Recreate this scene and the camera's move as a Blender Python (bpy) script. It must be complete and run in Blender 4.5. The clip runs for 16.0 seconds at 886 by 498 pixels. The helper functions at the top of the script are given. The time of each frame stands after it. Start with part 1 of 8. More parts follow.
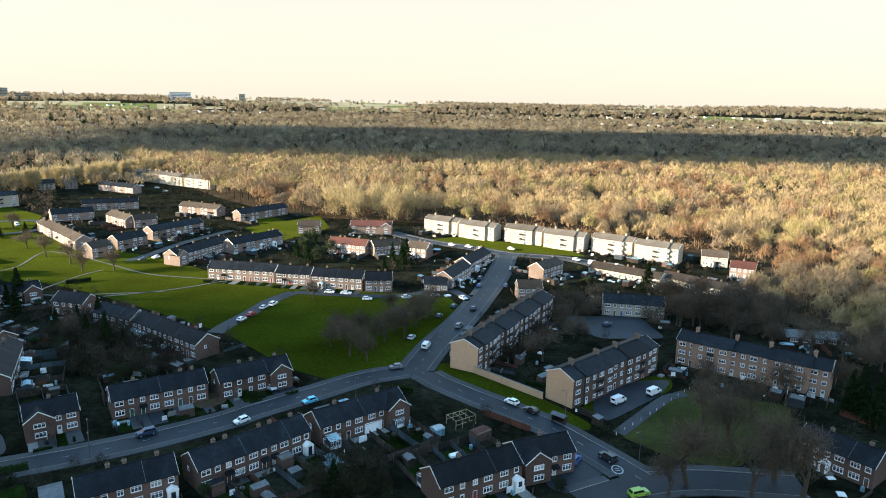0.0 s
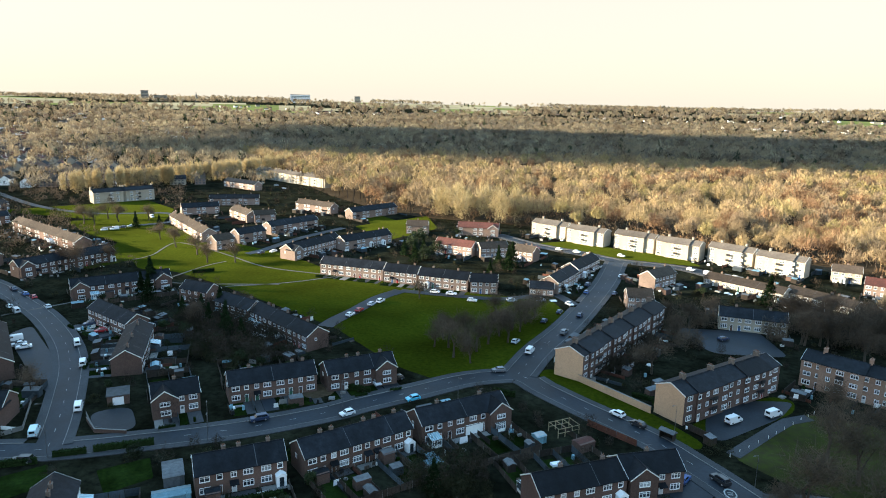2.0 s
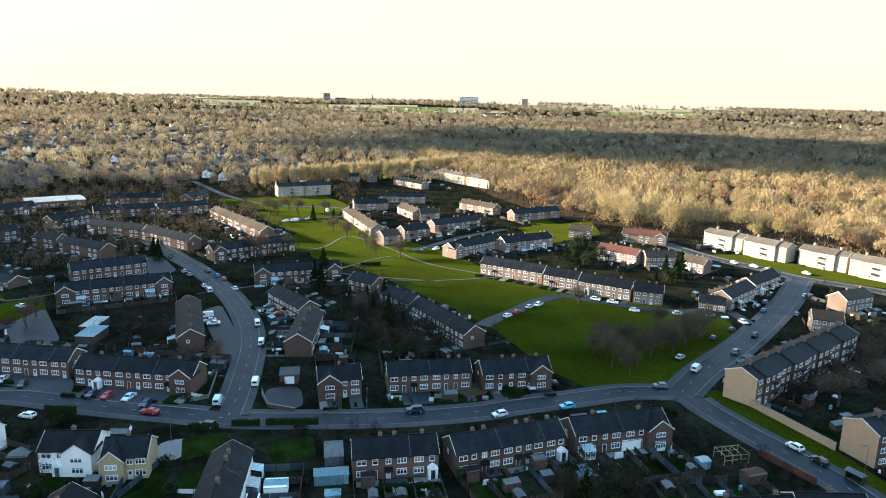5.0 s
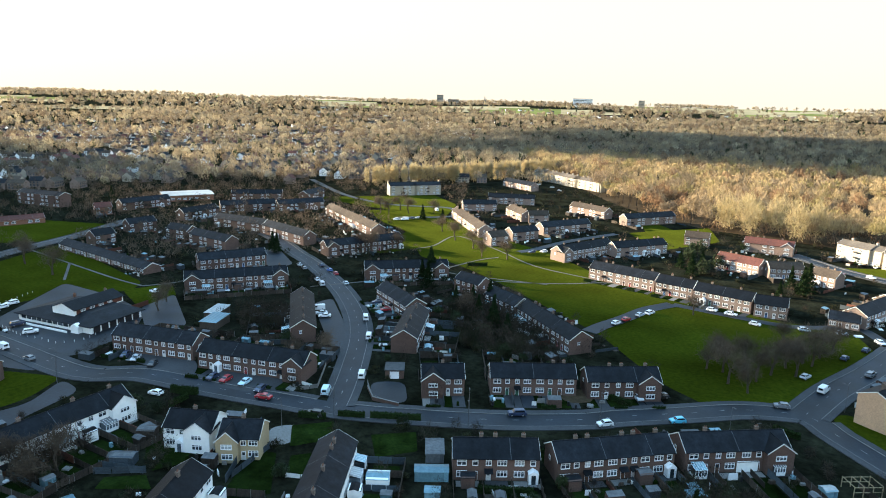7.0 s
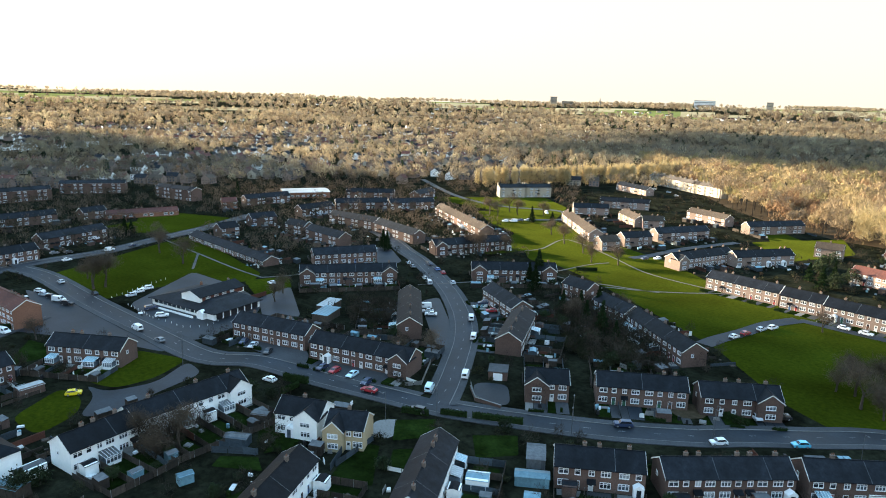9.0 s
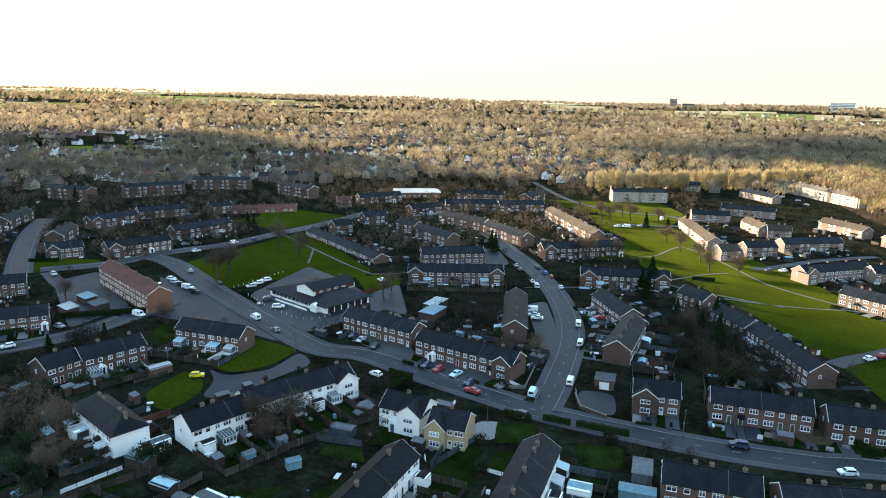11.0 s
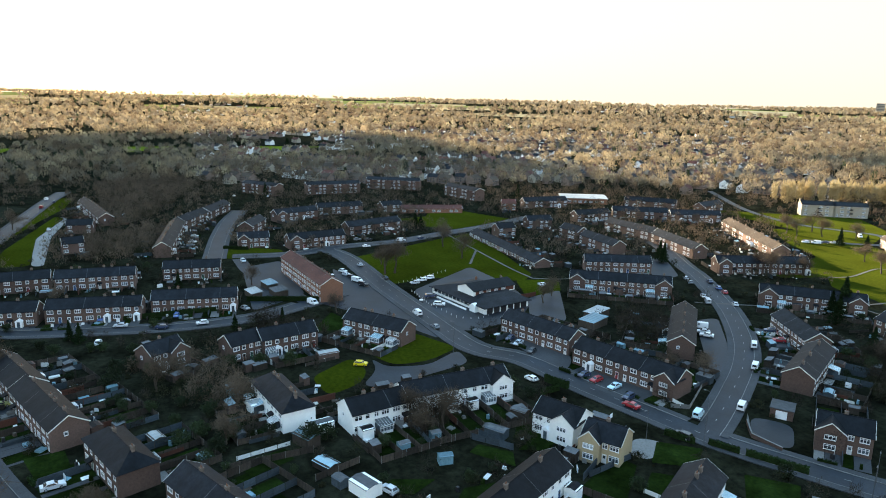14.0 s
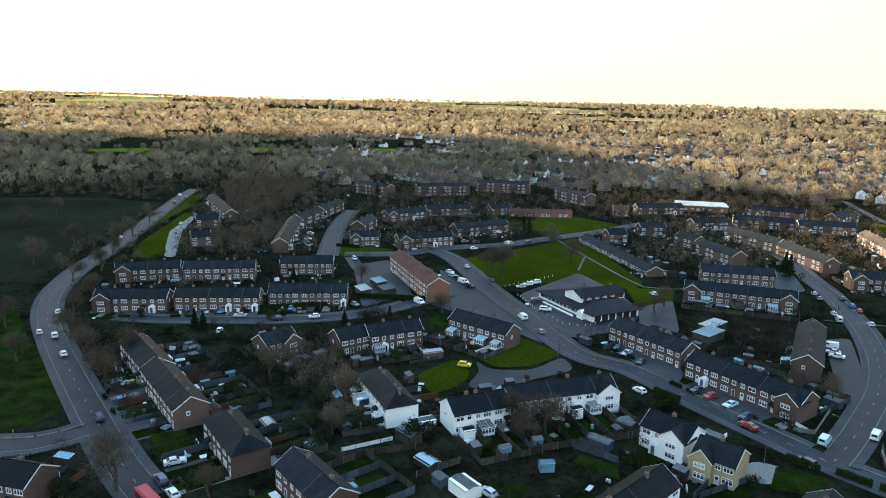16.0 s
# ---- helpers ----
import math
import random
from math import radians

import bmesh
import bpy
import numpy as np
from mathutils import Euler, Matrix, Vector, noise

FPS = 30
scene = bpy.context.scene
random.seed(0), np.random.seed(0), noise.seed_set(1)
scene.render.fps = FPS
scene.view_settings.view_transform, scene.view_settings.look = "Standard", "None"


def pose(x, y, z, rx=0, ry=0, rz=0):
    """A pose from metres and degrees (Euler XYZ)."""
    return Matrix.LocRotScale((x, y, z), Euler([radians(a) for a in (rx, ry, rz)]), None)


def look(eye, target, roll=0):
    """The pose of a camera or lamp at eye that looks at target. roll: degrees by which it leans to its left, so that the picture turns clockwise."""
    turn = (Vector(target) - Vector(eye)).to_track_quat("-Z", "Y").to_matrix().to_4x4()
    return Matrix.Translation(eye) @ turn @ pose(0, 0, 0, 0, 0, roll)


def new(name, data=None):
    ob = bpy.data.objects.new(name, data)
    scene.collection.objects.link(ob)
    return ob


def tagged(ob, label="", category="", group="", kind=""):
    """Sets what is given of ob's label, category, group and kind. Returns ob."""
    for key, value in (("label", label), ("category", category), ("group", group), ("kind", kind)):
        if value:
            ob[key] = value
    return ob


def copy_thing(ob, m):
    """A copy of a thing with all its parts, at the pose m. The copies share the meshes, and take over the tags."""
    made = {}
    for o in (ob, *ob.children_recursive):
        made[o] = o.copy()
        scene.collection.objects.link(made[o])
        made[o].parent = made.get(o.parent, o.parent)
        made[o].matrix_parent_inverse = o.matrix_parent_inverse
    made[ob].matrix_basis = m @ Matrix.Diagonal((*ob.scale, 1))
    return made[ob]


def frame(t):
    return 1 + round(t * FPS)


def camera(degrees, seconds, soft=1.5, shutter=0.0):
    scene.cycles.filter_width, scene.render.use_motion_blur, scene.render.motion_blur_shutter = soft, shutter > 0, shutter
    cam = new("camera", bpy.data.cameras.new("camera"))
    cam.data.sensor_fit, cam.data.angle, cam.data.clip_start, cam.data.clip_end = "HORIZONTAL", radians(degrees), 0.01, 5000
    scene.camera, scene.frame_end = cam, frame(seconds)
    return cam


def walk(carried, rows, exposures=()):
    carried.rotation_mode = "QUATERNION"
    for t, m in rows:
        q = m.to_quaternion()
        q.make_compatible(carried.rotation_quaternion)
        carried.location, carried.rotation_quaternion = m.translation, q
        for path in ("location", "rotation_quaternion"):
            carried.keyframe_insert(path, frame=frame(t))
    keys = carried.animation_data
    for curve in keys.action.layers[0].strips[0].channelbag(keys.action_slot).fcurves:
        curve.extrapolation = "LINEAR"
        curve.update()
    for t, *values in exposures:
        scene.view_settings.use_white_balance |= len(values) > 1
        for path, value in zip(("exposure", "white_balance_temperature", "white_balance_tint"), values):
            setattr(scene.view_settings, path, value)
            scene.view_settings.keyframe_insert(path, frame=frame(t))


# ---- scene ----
cam = camera(65.88, 16.0, soft=1.0)
# the camera turns to its left almost on the spot: t, x, y, z, yaw, pitch, roll
ROWS = [
    (0.0, -0.00, -0.00, 78.39, 0.000, -12.358, 1.149),
    (0.5, -0.16, 0.20, 78.37, 2.250, -12.345, 1.180),
    (1.0, -0.32, 0.40, 78.32, 4.502, -12.338, 1.210),
    (1.5, -0.47, 0.60, 78.27, 6.755, -12.338, 1.237),
    (2.0, -0.61, 0.78, 78.21, 9.011, -12.342, 1.261),
    (2.5, -0.75, 0.97, 78.14, 11.271, -12.351, 1.281),
    (3.0, -0.88, 1.16, 78.06, 13.536, -12.363, 1.298),
    (3.5, -1.01, 1.33, 77.98, 15.805, -12.377, 1.311),
    (4.0, -1.12, 1.52, 77.90, 18.079, -12.394, 1.321),
    (4.5, -1.24, 1.70, 77.80, 20.358, -12.411, 1.326),
    (5.0, -1.36, 1.87, 77.71, 22.642, -12.430, 1.328),
    (5.5, -1.46, 2.05, 77.61, 24.932, -12.448, 1.326),
    (6.0, -1.57, 2.22, 77.51, 27.226, -12.466, 1.321),
    (6.5, -1.67, 2.40, 77.41, 29.524, -12.483, 1.314),
    (7.0, -1.78, 2.56, 77.30, 31.826, -12.499, 1.304),
    (7.5, -1.88, 2.73, 77.21, 34.133, -12.513, 1.291),
    (8.0, -1.98, 2.89, 77.10, 36.442, -12.525, 1.277),
    (8.5, -2.08, 3.05, 77.00, 38.754, -12.535, 1.262),
    (9.0, -2.18, 3.22, 76.89, 41.068, -12.542, 1.246),
    (9.5, -2.28, 3.37, 76.79, 43.383, -12.545, 1.229),
    (10.0, -2.39, 3.51, 76.68, 45.699, -12.546, 1.212),
    (10.5, -2.49, 3.66, 76.58, 48.015, -12.544, 1.195),
    (11.0, -2.60, 3.79, 76.47, 50.331, -12.537, 1.178),
    (11.5, -2.71, 3.92, 76.35, 52.646, -12.528, 1.163),
    (12.0, -2.83, 4.05, 76.25, 54.959, -12.514, 1.148),
    (12.5, -2.95, 4.15, 76.13, 57.271, -12.497, 1.134),
    (13.0, -3.08, 4.26, 76.00, 59.579, -12.476, 1.122),
    (13.5, -3.21, 4.35, 75.89, 61.885, -12.451, 1.110),
    (14.0, -3.33, 4.43, 75.75, 64.187, -12.423, 1.099),
    (14.5, -3.49, 4.49, 75.61, 66.485, -12.391, 1.089),
    (15.0, -3.64, 4.55, 75.46, 68.780, -12.355, 1.079),
    (15.5, -3.79, 4.59, 75.30, 71.071, -12.315, 1.069),
    (16.0, -3.97, 4.60, 75.13, 73.358, -12.272, 1.058),
]
walk(cam, [(t, pose(x, y, z, 90, 0, yaw) @ pose(0, 0, 0, pitch, 0, 0) @ pose(0, 0, 0, 0, 0, roll)) for t, x, y, z, yaw, pitch, roll in ROWS], exposures=[(0, 2.16, 6400, 8), (4, 2.22, 6450, 8), (7, 2.38, 6550, 9), (9, 2.43, 6750, 10), (12, 2.46, 6950, 11), (16, 2.38, 7050, 11)])

# ---- sky, sun ----
SUN_EL, SUN_AZ = radians(13), radians(100)        # the sun stands low, to the left of the first view
world = bpy.data.worlds.new("sky")
scene.world = world
world.use_nodes = True
wn, wl = world.node_tree.nodes, world.node_tree.links
wn.clear()
sky = wn.new("ShaderNodeTexSky")
sky.sky_type, sky.sun_disc = "NISHITA", False
sky.sun_elevation, sky.sun_rotation = SUN_EL, -SUN_AZ
coords, split = wn.new("ShaderNodeTexCoord"), wn.new("ShaderNodeSeparateXYZ")
haze = wn.new("ShaderNodeValToRGB")              # thin bright cloud veil, whitest low down
for pos, col in ((0.0, (0.212, 0.192, 0.162, 1)), (0.16, (0.212, 0.191, 0.16, 1)), (0.3, (0.175, 0.245, 0.305, 1)), (1.0, (0.118, 0.25, 0.415, 1))):
    e = haze.color_ramp.elements[0] if pos == 0 else haze.color_ramp.elements[-1] if pos == 1 else haze.color_ramp.elements.new(pos)
    e.color = col
wl.new(coords.outputs["Generated"], split.inputs[0])
wl.new(split.outputs["Z"], haze.inputs[0])
veil, air, both, wout = wn.new("ShaderNodeBackground"), wn.new("ShaderNodeBackground"), wn.new("ShaderNodeAddShader"), wn.new("ShaderNodeOutputWorld")
wl.new(haze.outputs[0], veil.inputs["Color"])
wl.new(sky.outputs[0], air.inputs["Color"])
veil.inputs["Strength"].default_value, air.inputs["Strength"].default_value = 0.98, 0.009
wl.new(veil.outputs[0], both.inputs[0])
wl.new(air.outputs[0], both.inputs[1])
wl.new(both.outputs[0], wout.inputs["Surface"])
sun = bpy.data.lights.new("sun", "SUN")
sun.energy, sun.angle, sun.color = 5.0, radians(1.0), (1.0, 0.84, 0.61)
sun_dir = Vector((-math.sin(SUN_AZ) * math.cos(SUN_EL), math.cos(SUN_AZ) * math.cos(SUN_EL), math.sin(SUN_EL)))
new("sun", sun).matrix_world = look(sun_dir * 100, (0, 0, 0))


# ---- materials ----
def material(name, base, other=None, scale=4.0, rough=0.85, metal=0.0, big=0.25, bump=0.0, vary=0.0, stretch=(1, 1, 1), spec=0.3, big_scale=0.08, bump_scale=None, sheen=0.0):
    """Two colours mixed by fine noise, darkened and lightened by a broad one; vary: differences from object to object."""
    m = bpy.data.materials.new(name)
    m.use_nodes = True
    n, l = m.node_tree.nodes, m.node_tree.links
    p = n["Principled BSDF"]
    p.inputs["Roughness"].default_value, p.inputs["Metallic"].default_value = rough, metal
    p.inputs["Specular IOR Level"].default_value = spec
    p.inputs["Sheen Weight"].default_value, p.inputs["Sheen Roughness"].default_value = sheen, 0.45
    p.inputs["Sheen Tint"].default_value = (*(min(1, c / max(base) * 0.9 + 0.1) for c in base), 1)
    other = other or tuple(c * 0.75 for c in base)
    geo, mp = n.new("ShaderNodeTexCoord"), n.new("ShaderNodeMapping")
    mp.inputs["Scale"].default_value = stretch
    l.new(geo.outputs["Object"], mp.inputs[0])
    fine, broad = n.new("ShaderNodeTexNoise"), n.new("ShaderNodeTexNoise")
    fine.inputs["Scale"].default_value, fine.inputs["Detail"].default_value, fine.inputs["Roughness"].default_value = scale, 5, 0.65
    broad.inputs["Scale"].default_value, broad.inputs["Detail"].default_value = big_scale, 4
    l.new(mp.outputs[0], fine.inputs["Vector"])
    l.new(geo.outputs["Object"], broad.inputs["Vector"])
    ramp = n.new("ShaderNodeValToRGB")
    ramp.color_ramp.elements[0].position, ramp.color_ramp.elements[1].position = 0.32, 0.68
    ramp.color_ramp.elements[0].color, ramp.color_ramp.elements[1].color = (*other, 1), (*base, 1)
    l.new(fine.outputs["Fac"], ramp.inputs[0])
    rng = n.new("ShaderNodeMapRange")
    rng.inputs["From Min"].default_value, rng.inputs["From Max"].default_value = 0.3, 0.7
    rng.inputs["To Min"].default_value, rng.inputs["To Max"].default_value = 1 - big, 1 + big
    l.new(broad.outputs["Fac"], rng.inputs[0])
    hsv = n.new("ShaderNodeHueSaturation")
    l.new(ramp.outputs[0], hsv.inputs["Color"])
    value = rng.outputs[0]
    if vary:
        info, span, mul = n.new("ShaderNodeObjectInfo"), n.new("ShaderNodeMapRange"), n.new("ShaderNodeMath")
        span.inputs["To Min"].default_value, span.inputs["To Max"].default_value = 1 - vary, 1 + vary
        mul.operation = "MULTIPLY"
        l.new(info.outputs["Random"], span.inputs[0])
        l.new(span.outputs[0], mul.inputs[0])
        l.new(value, mul.inputs[1])
        value = mul.outputs[0]
    l.new(value, hsv.inputs["Value"])
    l.new(hsv.outputs[0], p.inputs["Base Color"])
    if bump:
        b = n.new("ShaderNodeBump")
        b.inputs["Strength"].default_value, b.inputs["Distance"].default_value = bump, 0.1
        src = fine
        if bump_scale:
            src = n.new("ShaderNodeTexNoise")
            src.inputs["Scale"].default_value = bump_scale
            l.new(geo.outputs["Object"], src.inputs["Vector"])
        l.new(src.outputs["Fac"], b.inputs["Height"])
        l.new(b.outputs[0], p.inputs["Normal"])
    return m


def thin(m, share):
    """Lets part of the light through, as thin twigs and leaves do."""
    n, l = m.node_tree.nodes, m.node_tree.links
    p, out = n["Principled BSDF"], n["Material Output"]
    tr, mix = n.new("ShaderNodeBsdfTranslucent"), n.new("ShaderNodeMixShader")
    l.new(p.inputs["Base Color"].links[0].from_socket, tr.inputs["Color"])
    mix.inputs[0].default_value = share
    l.new(p.outputs[0], mix.inputs[1])
    l.new(tr.outputs[0], mix.inputs[2])
    l.new(mix.outputs[0], out.inputs["Surface"])
    return m


def courses(m, width, height, mortar, amount, across=1.0):
    """Brick or tile courses laid over a material: joints as a darker or lighter line with a little relief."""
    n, l = m.node_tree.nodes, m.node_tree.links
    p = n["Principled BSDF"]
    uv, mp, br, mix = n.new("ShaderNodeUVMap"), n.new("ShaderNodeMapping"), n.new("ShaderNodeTexBrick"), n.new("ShaderNodeMixRGB")
    br.inputs["Scale"].default_value, br.inputs["Mortar Size"].default_value = 1.0, 0.002
    br.inputs["Brick Width"].default_value, br.inputs["Row Height"].default_value = width, height
    br.inputs["Color1"].default_value, br.inputs["Color2"].default_value, br.inputs["Mortar"].default_value = (1, 1, 1, 1), (0.72, 0.72, 0.72, 1), (*mortar, 1)
    l.new(uv.outputs[0], br.inputs["Vector"])
    old = p.inputs["Base Color"].links[0].from_socket
    mix.blend_type = "MULTIPLY"
    mix.inputs[0].default_value = amount
    l.new(old, mix.inputs[1])
    l.new(br.outputs["Color"], mix.inputs[2])
    l.new(mix.outputs[0], p.inputs["Base Color"])
    return m


def paint_of_object(name):
    """Car paint whose colour is the object's own colour."""
    m = bpy.data.materials.new(name)
    m.use_nodes = True
    n, l = m.node_tree.nodes, m.node_tree.links
    p, info = n["Principled BSDF"], n.new("ShaderNodeObjectInfo")
    l.new(info.outputs["Color"], p.inputs["Base Color"])
    p.inputs["Roughness"].default_value, p.inputs["Coat Weight"].default_value, p.inputs["Coat Roughness"].default_value = 0.35, 0.6, 0.08
    return m


BRICK = courses(material("red_brown_brick", (0.142, 0.088, 0.07), (0.088, 0.056, 0.046), 3.0, 0.9, big=0.22, vary=0.2), 0.225, 0.075, (1.2, 1.2, 1.15), 0.8)
# Buff brick, raised in tone to stand in for bright western sky light.
TAN = courses(material("brightened_buff_brick", (0.58, 0.375, 0.235), (0.46, 0.3, 0.19), 2.5, 0.9, big=0.15, vary=0.06), 0.225, 0.075, (1.1, 1.1, 1.05), 0.7)
CREAM = material("cream_render", (0.4, 0.35, 0.275), (0.32, 0.28, 0.22), 1.2, 0.9, big=0.12)
WHITE = material("white_render", (0.92, 0.92, 0.89), (0.84, 0.85, 0.83), 1.5, 0.85, big=0.1)
REDBRICK = courses(material("orange_red_brick", (0.26, 0.125, 0.08), (0.18, 0.088, 0.058), 3.0, 0.9, big=0.15, vary=0.1), 0.225, 0.075, (1.2, 1.2, 1.1), 0.8)
# Near-black roof tile: the estate's shade is put into the colour.
SLATE = courses(material("shade_dark_roof_tile", (0.0112, 0.0138, 0.0178), (0.0046, 0.0058, 0.008), 1.1, 0.6, big=0.55, vary=0.45, stretch=(1, 1, 0.4), bump=0.4, spec=0.12, big_scale=0.25), 0.3, 0.28, (0.4, 0.4, 0.4), 0.85)
CLAY = courses(material("brown_red_roof_tile", (0.13, 0.043, 0.03), (0.065, 0.026, 0.02), 1.3, 0.8, big=0.35, vary=0.2, bump=0.4), 0.3, 0.28, (0.45, 0.45, 0.45), 0.8)
UPVC = material("white_plastic", (0.88, 0.89, 0.89), (0.8, 0.81, 0.82), 2.0, 0.4, big=0.05, spec=0.5)
TRIM = material("white_painted_board", (0.78, 0.78, 0.75), (0.6, 0.6, 0.58), 2.0, 0.6, big=0.12)
# Pane colours are lifted for the sky's reflection as well as net curtains.
GLASS = material("window_glass", (0.09, 0.115, 0.135), (0.03, 0.04, 0.05), 0.7, 0.06, big=0.4, vary=0.75, spec=0.5)
NET = material("net_and_sky_pane", (0.4, 0.43, 0.44), (0.2, 0.225, 0.235), 1.5, 0.15, big=0.4, vary=0.5, spec=0.6)
POLY = material("conservatory_sheet", (0.3, 0.46, 0.52), (0.2, 0.36, 0.42), 1.0, 0.2, big=0.15, spec=0.6)
DOORS = [material("door_" + k, c, None, 2.0, 0.45, big=0.1) for k, c in (("white", (0.75, 0.75, 0.73)), ("brown", (0.12, 0.06, 0.035)), ("blue", (0.04, 0.11, 0.25)), ("red", (0.3, 0.03, 0.03)), ("green", (0.03, 0.12, 0.07)))]
POT = material("clay_pot", (0.2, 0.1, 0.065), None, 3.0, 0.9)
LEAD = material("grey_metal", (0.13, 0.135, 0.14), (0.09, 0.095, 0.1), 3.0, 0.5, metal=0.3)
FELT = material("grey_roof_felt", (0.12, 0.125, 0.13), (0.07, 0.075, 0.08), 1.2, 0.9, big=0.3, vary=0.4)
WHITE_ROOF = material("white_sheet_roof", (0.4, 0.42, 0.42), (0.24, 0.26, 0.26), 0.8, 0.5, big=0.25)
# Worn asphalt; its blue-black tint also stands in for cold shade.
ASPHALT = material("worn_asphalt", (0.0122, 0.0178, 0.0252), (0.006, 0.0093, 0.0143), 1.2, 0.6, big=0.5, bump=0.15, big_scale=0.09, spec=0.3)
PAVING = material("grey_paving", (0.05, 0.052, 0.056), (0.03, 0.031, 0.034), 2.5, 0.85, big=0.25, big_scale=0.1)
CONCRETE = material("concrete", (0.2, 0.195, 0.185), (0.13, 0.127, 0.12), 2.0, 0.85, big=0.2, vary=0.2)
LINE = material("road_paint", (0.4, 0.41, 0.4), (0.14, 0.15, 0.15), 2.0, 0.7, big=0.3)
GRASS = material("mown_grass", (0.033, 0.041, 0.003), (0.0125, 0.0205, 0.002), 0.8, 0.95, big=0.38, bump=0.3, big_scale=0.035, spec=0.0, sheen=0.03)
# Lawn and earth colours are darkened in place of deeper shade.
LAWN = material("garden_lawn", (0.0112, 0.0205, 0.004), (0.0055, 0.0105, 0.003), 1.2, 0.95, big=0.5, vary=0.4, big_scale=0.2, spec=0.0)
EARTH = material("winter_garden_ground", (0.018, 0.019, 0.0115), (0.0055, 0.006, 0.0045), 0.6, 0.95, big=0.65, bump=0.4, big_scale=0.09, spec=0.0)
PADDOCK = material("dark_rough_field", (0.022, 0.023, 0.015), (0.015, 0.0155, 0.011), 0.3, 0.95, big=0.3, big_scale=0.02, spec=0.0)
# Brighter, yellower than the mown grass: sunshine is put into this colour.
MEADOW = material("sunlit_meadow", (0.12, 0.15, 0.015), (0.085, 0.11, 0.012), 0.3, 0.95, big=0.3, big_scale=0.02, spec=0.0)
WOOD = material("weathered_timber", (0.062, 0.046, 0.034), (0.026, 0.02, 0.016), 4.0, 0.85, big=0.3, vary=0.5, stretch=(1, 1, 0.2))
BLUEWOOD = material("grey_blue_timber", (0.055, 0.075, 0.09), (0.03, 0.042, 0.052), 3.0, 0.8, big=0.2, vary=0.4)
TEAL = material("pale_blue_sheet", (0.15, 0.27, 0.32), (0.09, 0.18, 0.22), 1.5, 0.4, big=0.3, vary=0.35)
BARK = material("bark", (0.085, 0.066, 0.048), (0.045, 0.036, 0.028), 5.0, 0.95, big=0.2)
TWIG = thin(material("bare_twigs", (0.13, 0.097, 0.07), (0.07, 0.054, 0.04), 0.6, 0.9, big=0.3, vary=0.25, spec=0.0), 0.2)
WOODTONES = [thin(material("winter_crowns_" + k, c, tuple(v * 0.62 for v in c), 0.5, 0.9, big=0.22, big_scale=0.03, spec=0.0), 0.16) for k, c in (("golden", (0.425, 0.32, 0.172)), ("tan", (0.355, 0.262, 0.155)), ("grey", (0.28, 0.21, 0.138)), ("russet", (0.27, 0.168, 0.098)), ("olive", (0.33, 0.27, 0.125)))]
# Half translucent, so that glowing far crowns stand in for distance haze.
FARTONES = [thin(material("far_crowns_" + k, c, tuple(v * 0.7 for v in c), 0.1, 0.9, big=0.3, big_scale=0.008, spec=0.0), 0.5) for k, c in (("tan", (0.29, 0.235, 0.155)), ("grey", (0.215, 0.185, 0.14)), ("brown", (0.17, 0.13, 0.09)), ("evergreen", (0.045, 0.06, 0.035)), ("pale", (0.38, 0.33, 0.22)))]
LITTER = material("leaf_litter", (0.075, 0.054, 0.034), (0.04, 0.03, 0.019), 0.6, 0.95, big=0.4, big_scale=0.04, spec=0.0)
NEWTIMBER = material("pale_new_timber", (0.36, 0.29, 0.18), (0.26, 0.2, 0.12), 4.0, 0.8, big=0.15)
PATH = material("worn_path_tarmac", (0.105, 0.1, 0.088), (0.06, 0.057, 0.05), 1.5, 0.9, big=0.3)
# Far field colours, kept pale to make up for missing haze.
STRAW = material("pale_straw_field", (0.31, 0.27, 0.17), (0.24, 0.215, 0.135), 0.02, 0.95, big=0.2, big_scale=0.003, spec=0.0)
PASTURE = material("far_green_pasture", (0.16, 0.18, 0.06), (0.12, 0.14, 0.05), 0.02, 0.95, big=0.2, big_scale=0.003, spec=0.0)
PALETWIG = thin(material("pale_poplar_twigs", (0.46, 0.37, 0.2), (0.34, 0.27, 0.15), 0.3, 0.9, big=0.2, spec=0.0), 0.3)
CONIFER = material("conifer_needles", (0.018, 0.032, 0.012), (0.008, 0.015, 0.007), 1.5, 0.9, big=0.3, vary=0.3, spec=0.0)
SHRUB = material("evergreen_leaves", (0.03, 0.045, 0.015), (0.012, 0.02, 0.008), 2.0, 0.85, big=0.35, vary=0.45, spec=0.2)
HEDGE = material("hedge_leaves", (0.024, 0.04, 0.013), (0.01, 0.018, 0.007), 2.5, 0.9, big=0.3, vary=0.3, bump=0.6, spec=0.0)
PAINT = paint_of_object("car_paint")
TYRE = material("tyre_rubber", (0.02, 0.02, 0.02), None, 5.0, 0.85)
RIM = material("alloy_rim", (0.5, 0.5, 0.52), None, 5.0, 0.3, metal=0.8)
CARGLASS = material("car_glass", (0.02, 0.024, 0.03), None, 1.0, 0.04, spec=0.8)
LAMPW = material("clear_headlamp", (0.75, 0.76, 0.78), None, 3.0, 0.1, spec=0.7)
LAMPR = material("red_tail_lamp", (0.4, 0.02, 0.02), None, 3.0, 0.2, spec=0.6)
BLACK = material("black_plastic", (0.02, 0.02, 0.022), None, 4.0, 0.5)
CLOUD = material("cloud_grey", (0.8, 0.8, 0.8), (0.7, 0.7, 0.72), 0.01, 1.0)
SCRUB = material("winter_scrub", (0.045, 0.044, 0.024), (0.012, 0.015, 0.009), 0.5, 0.9, big=0.55, big_scale=0.06, spec=0.0)
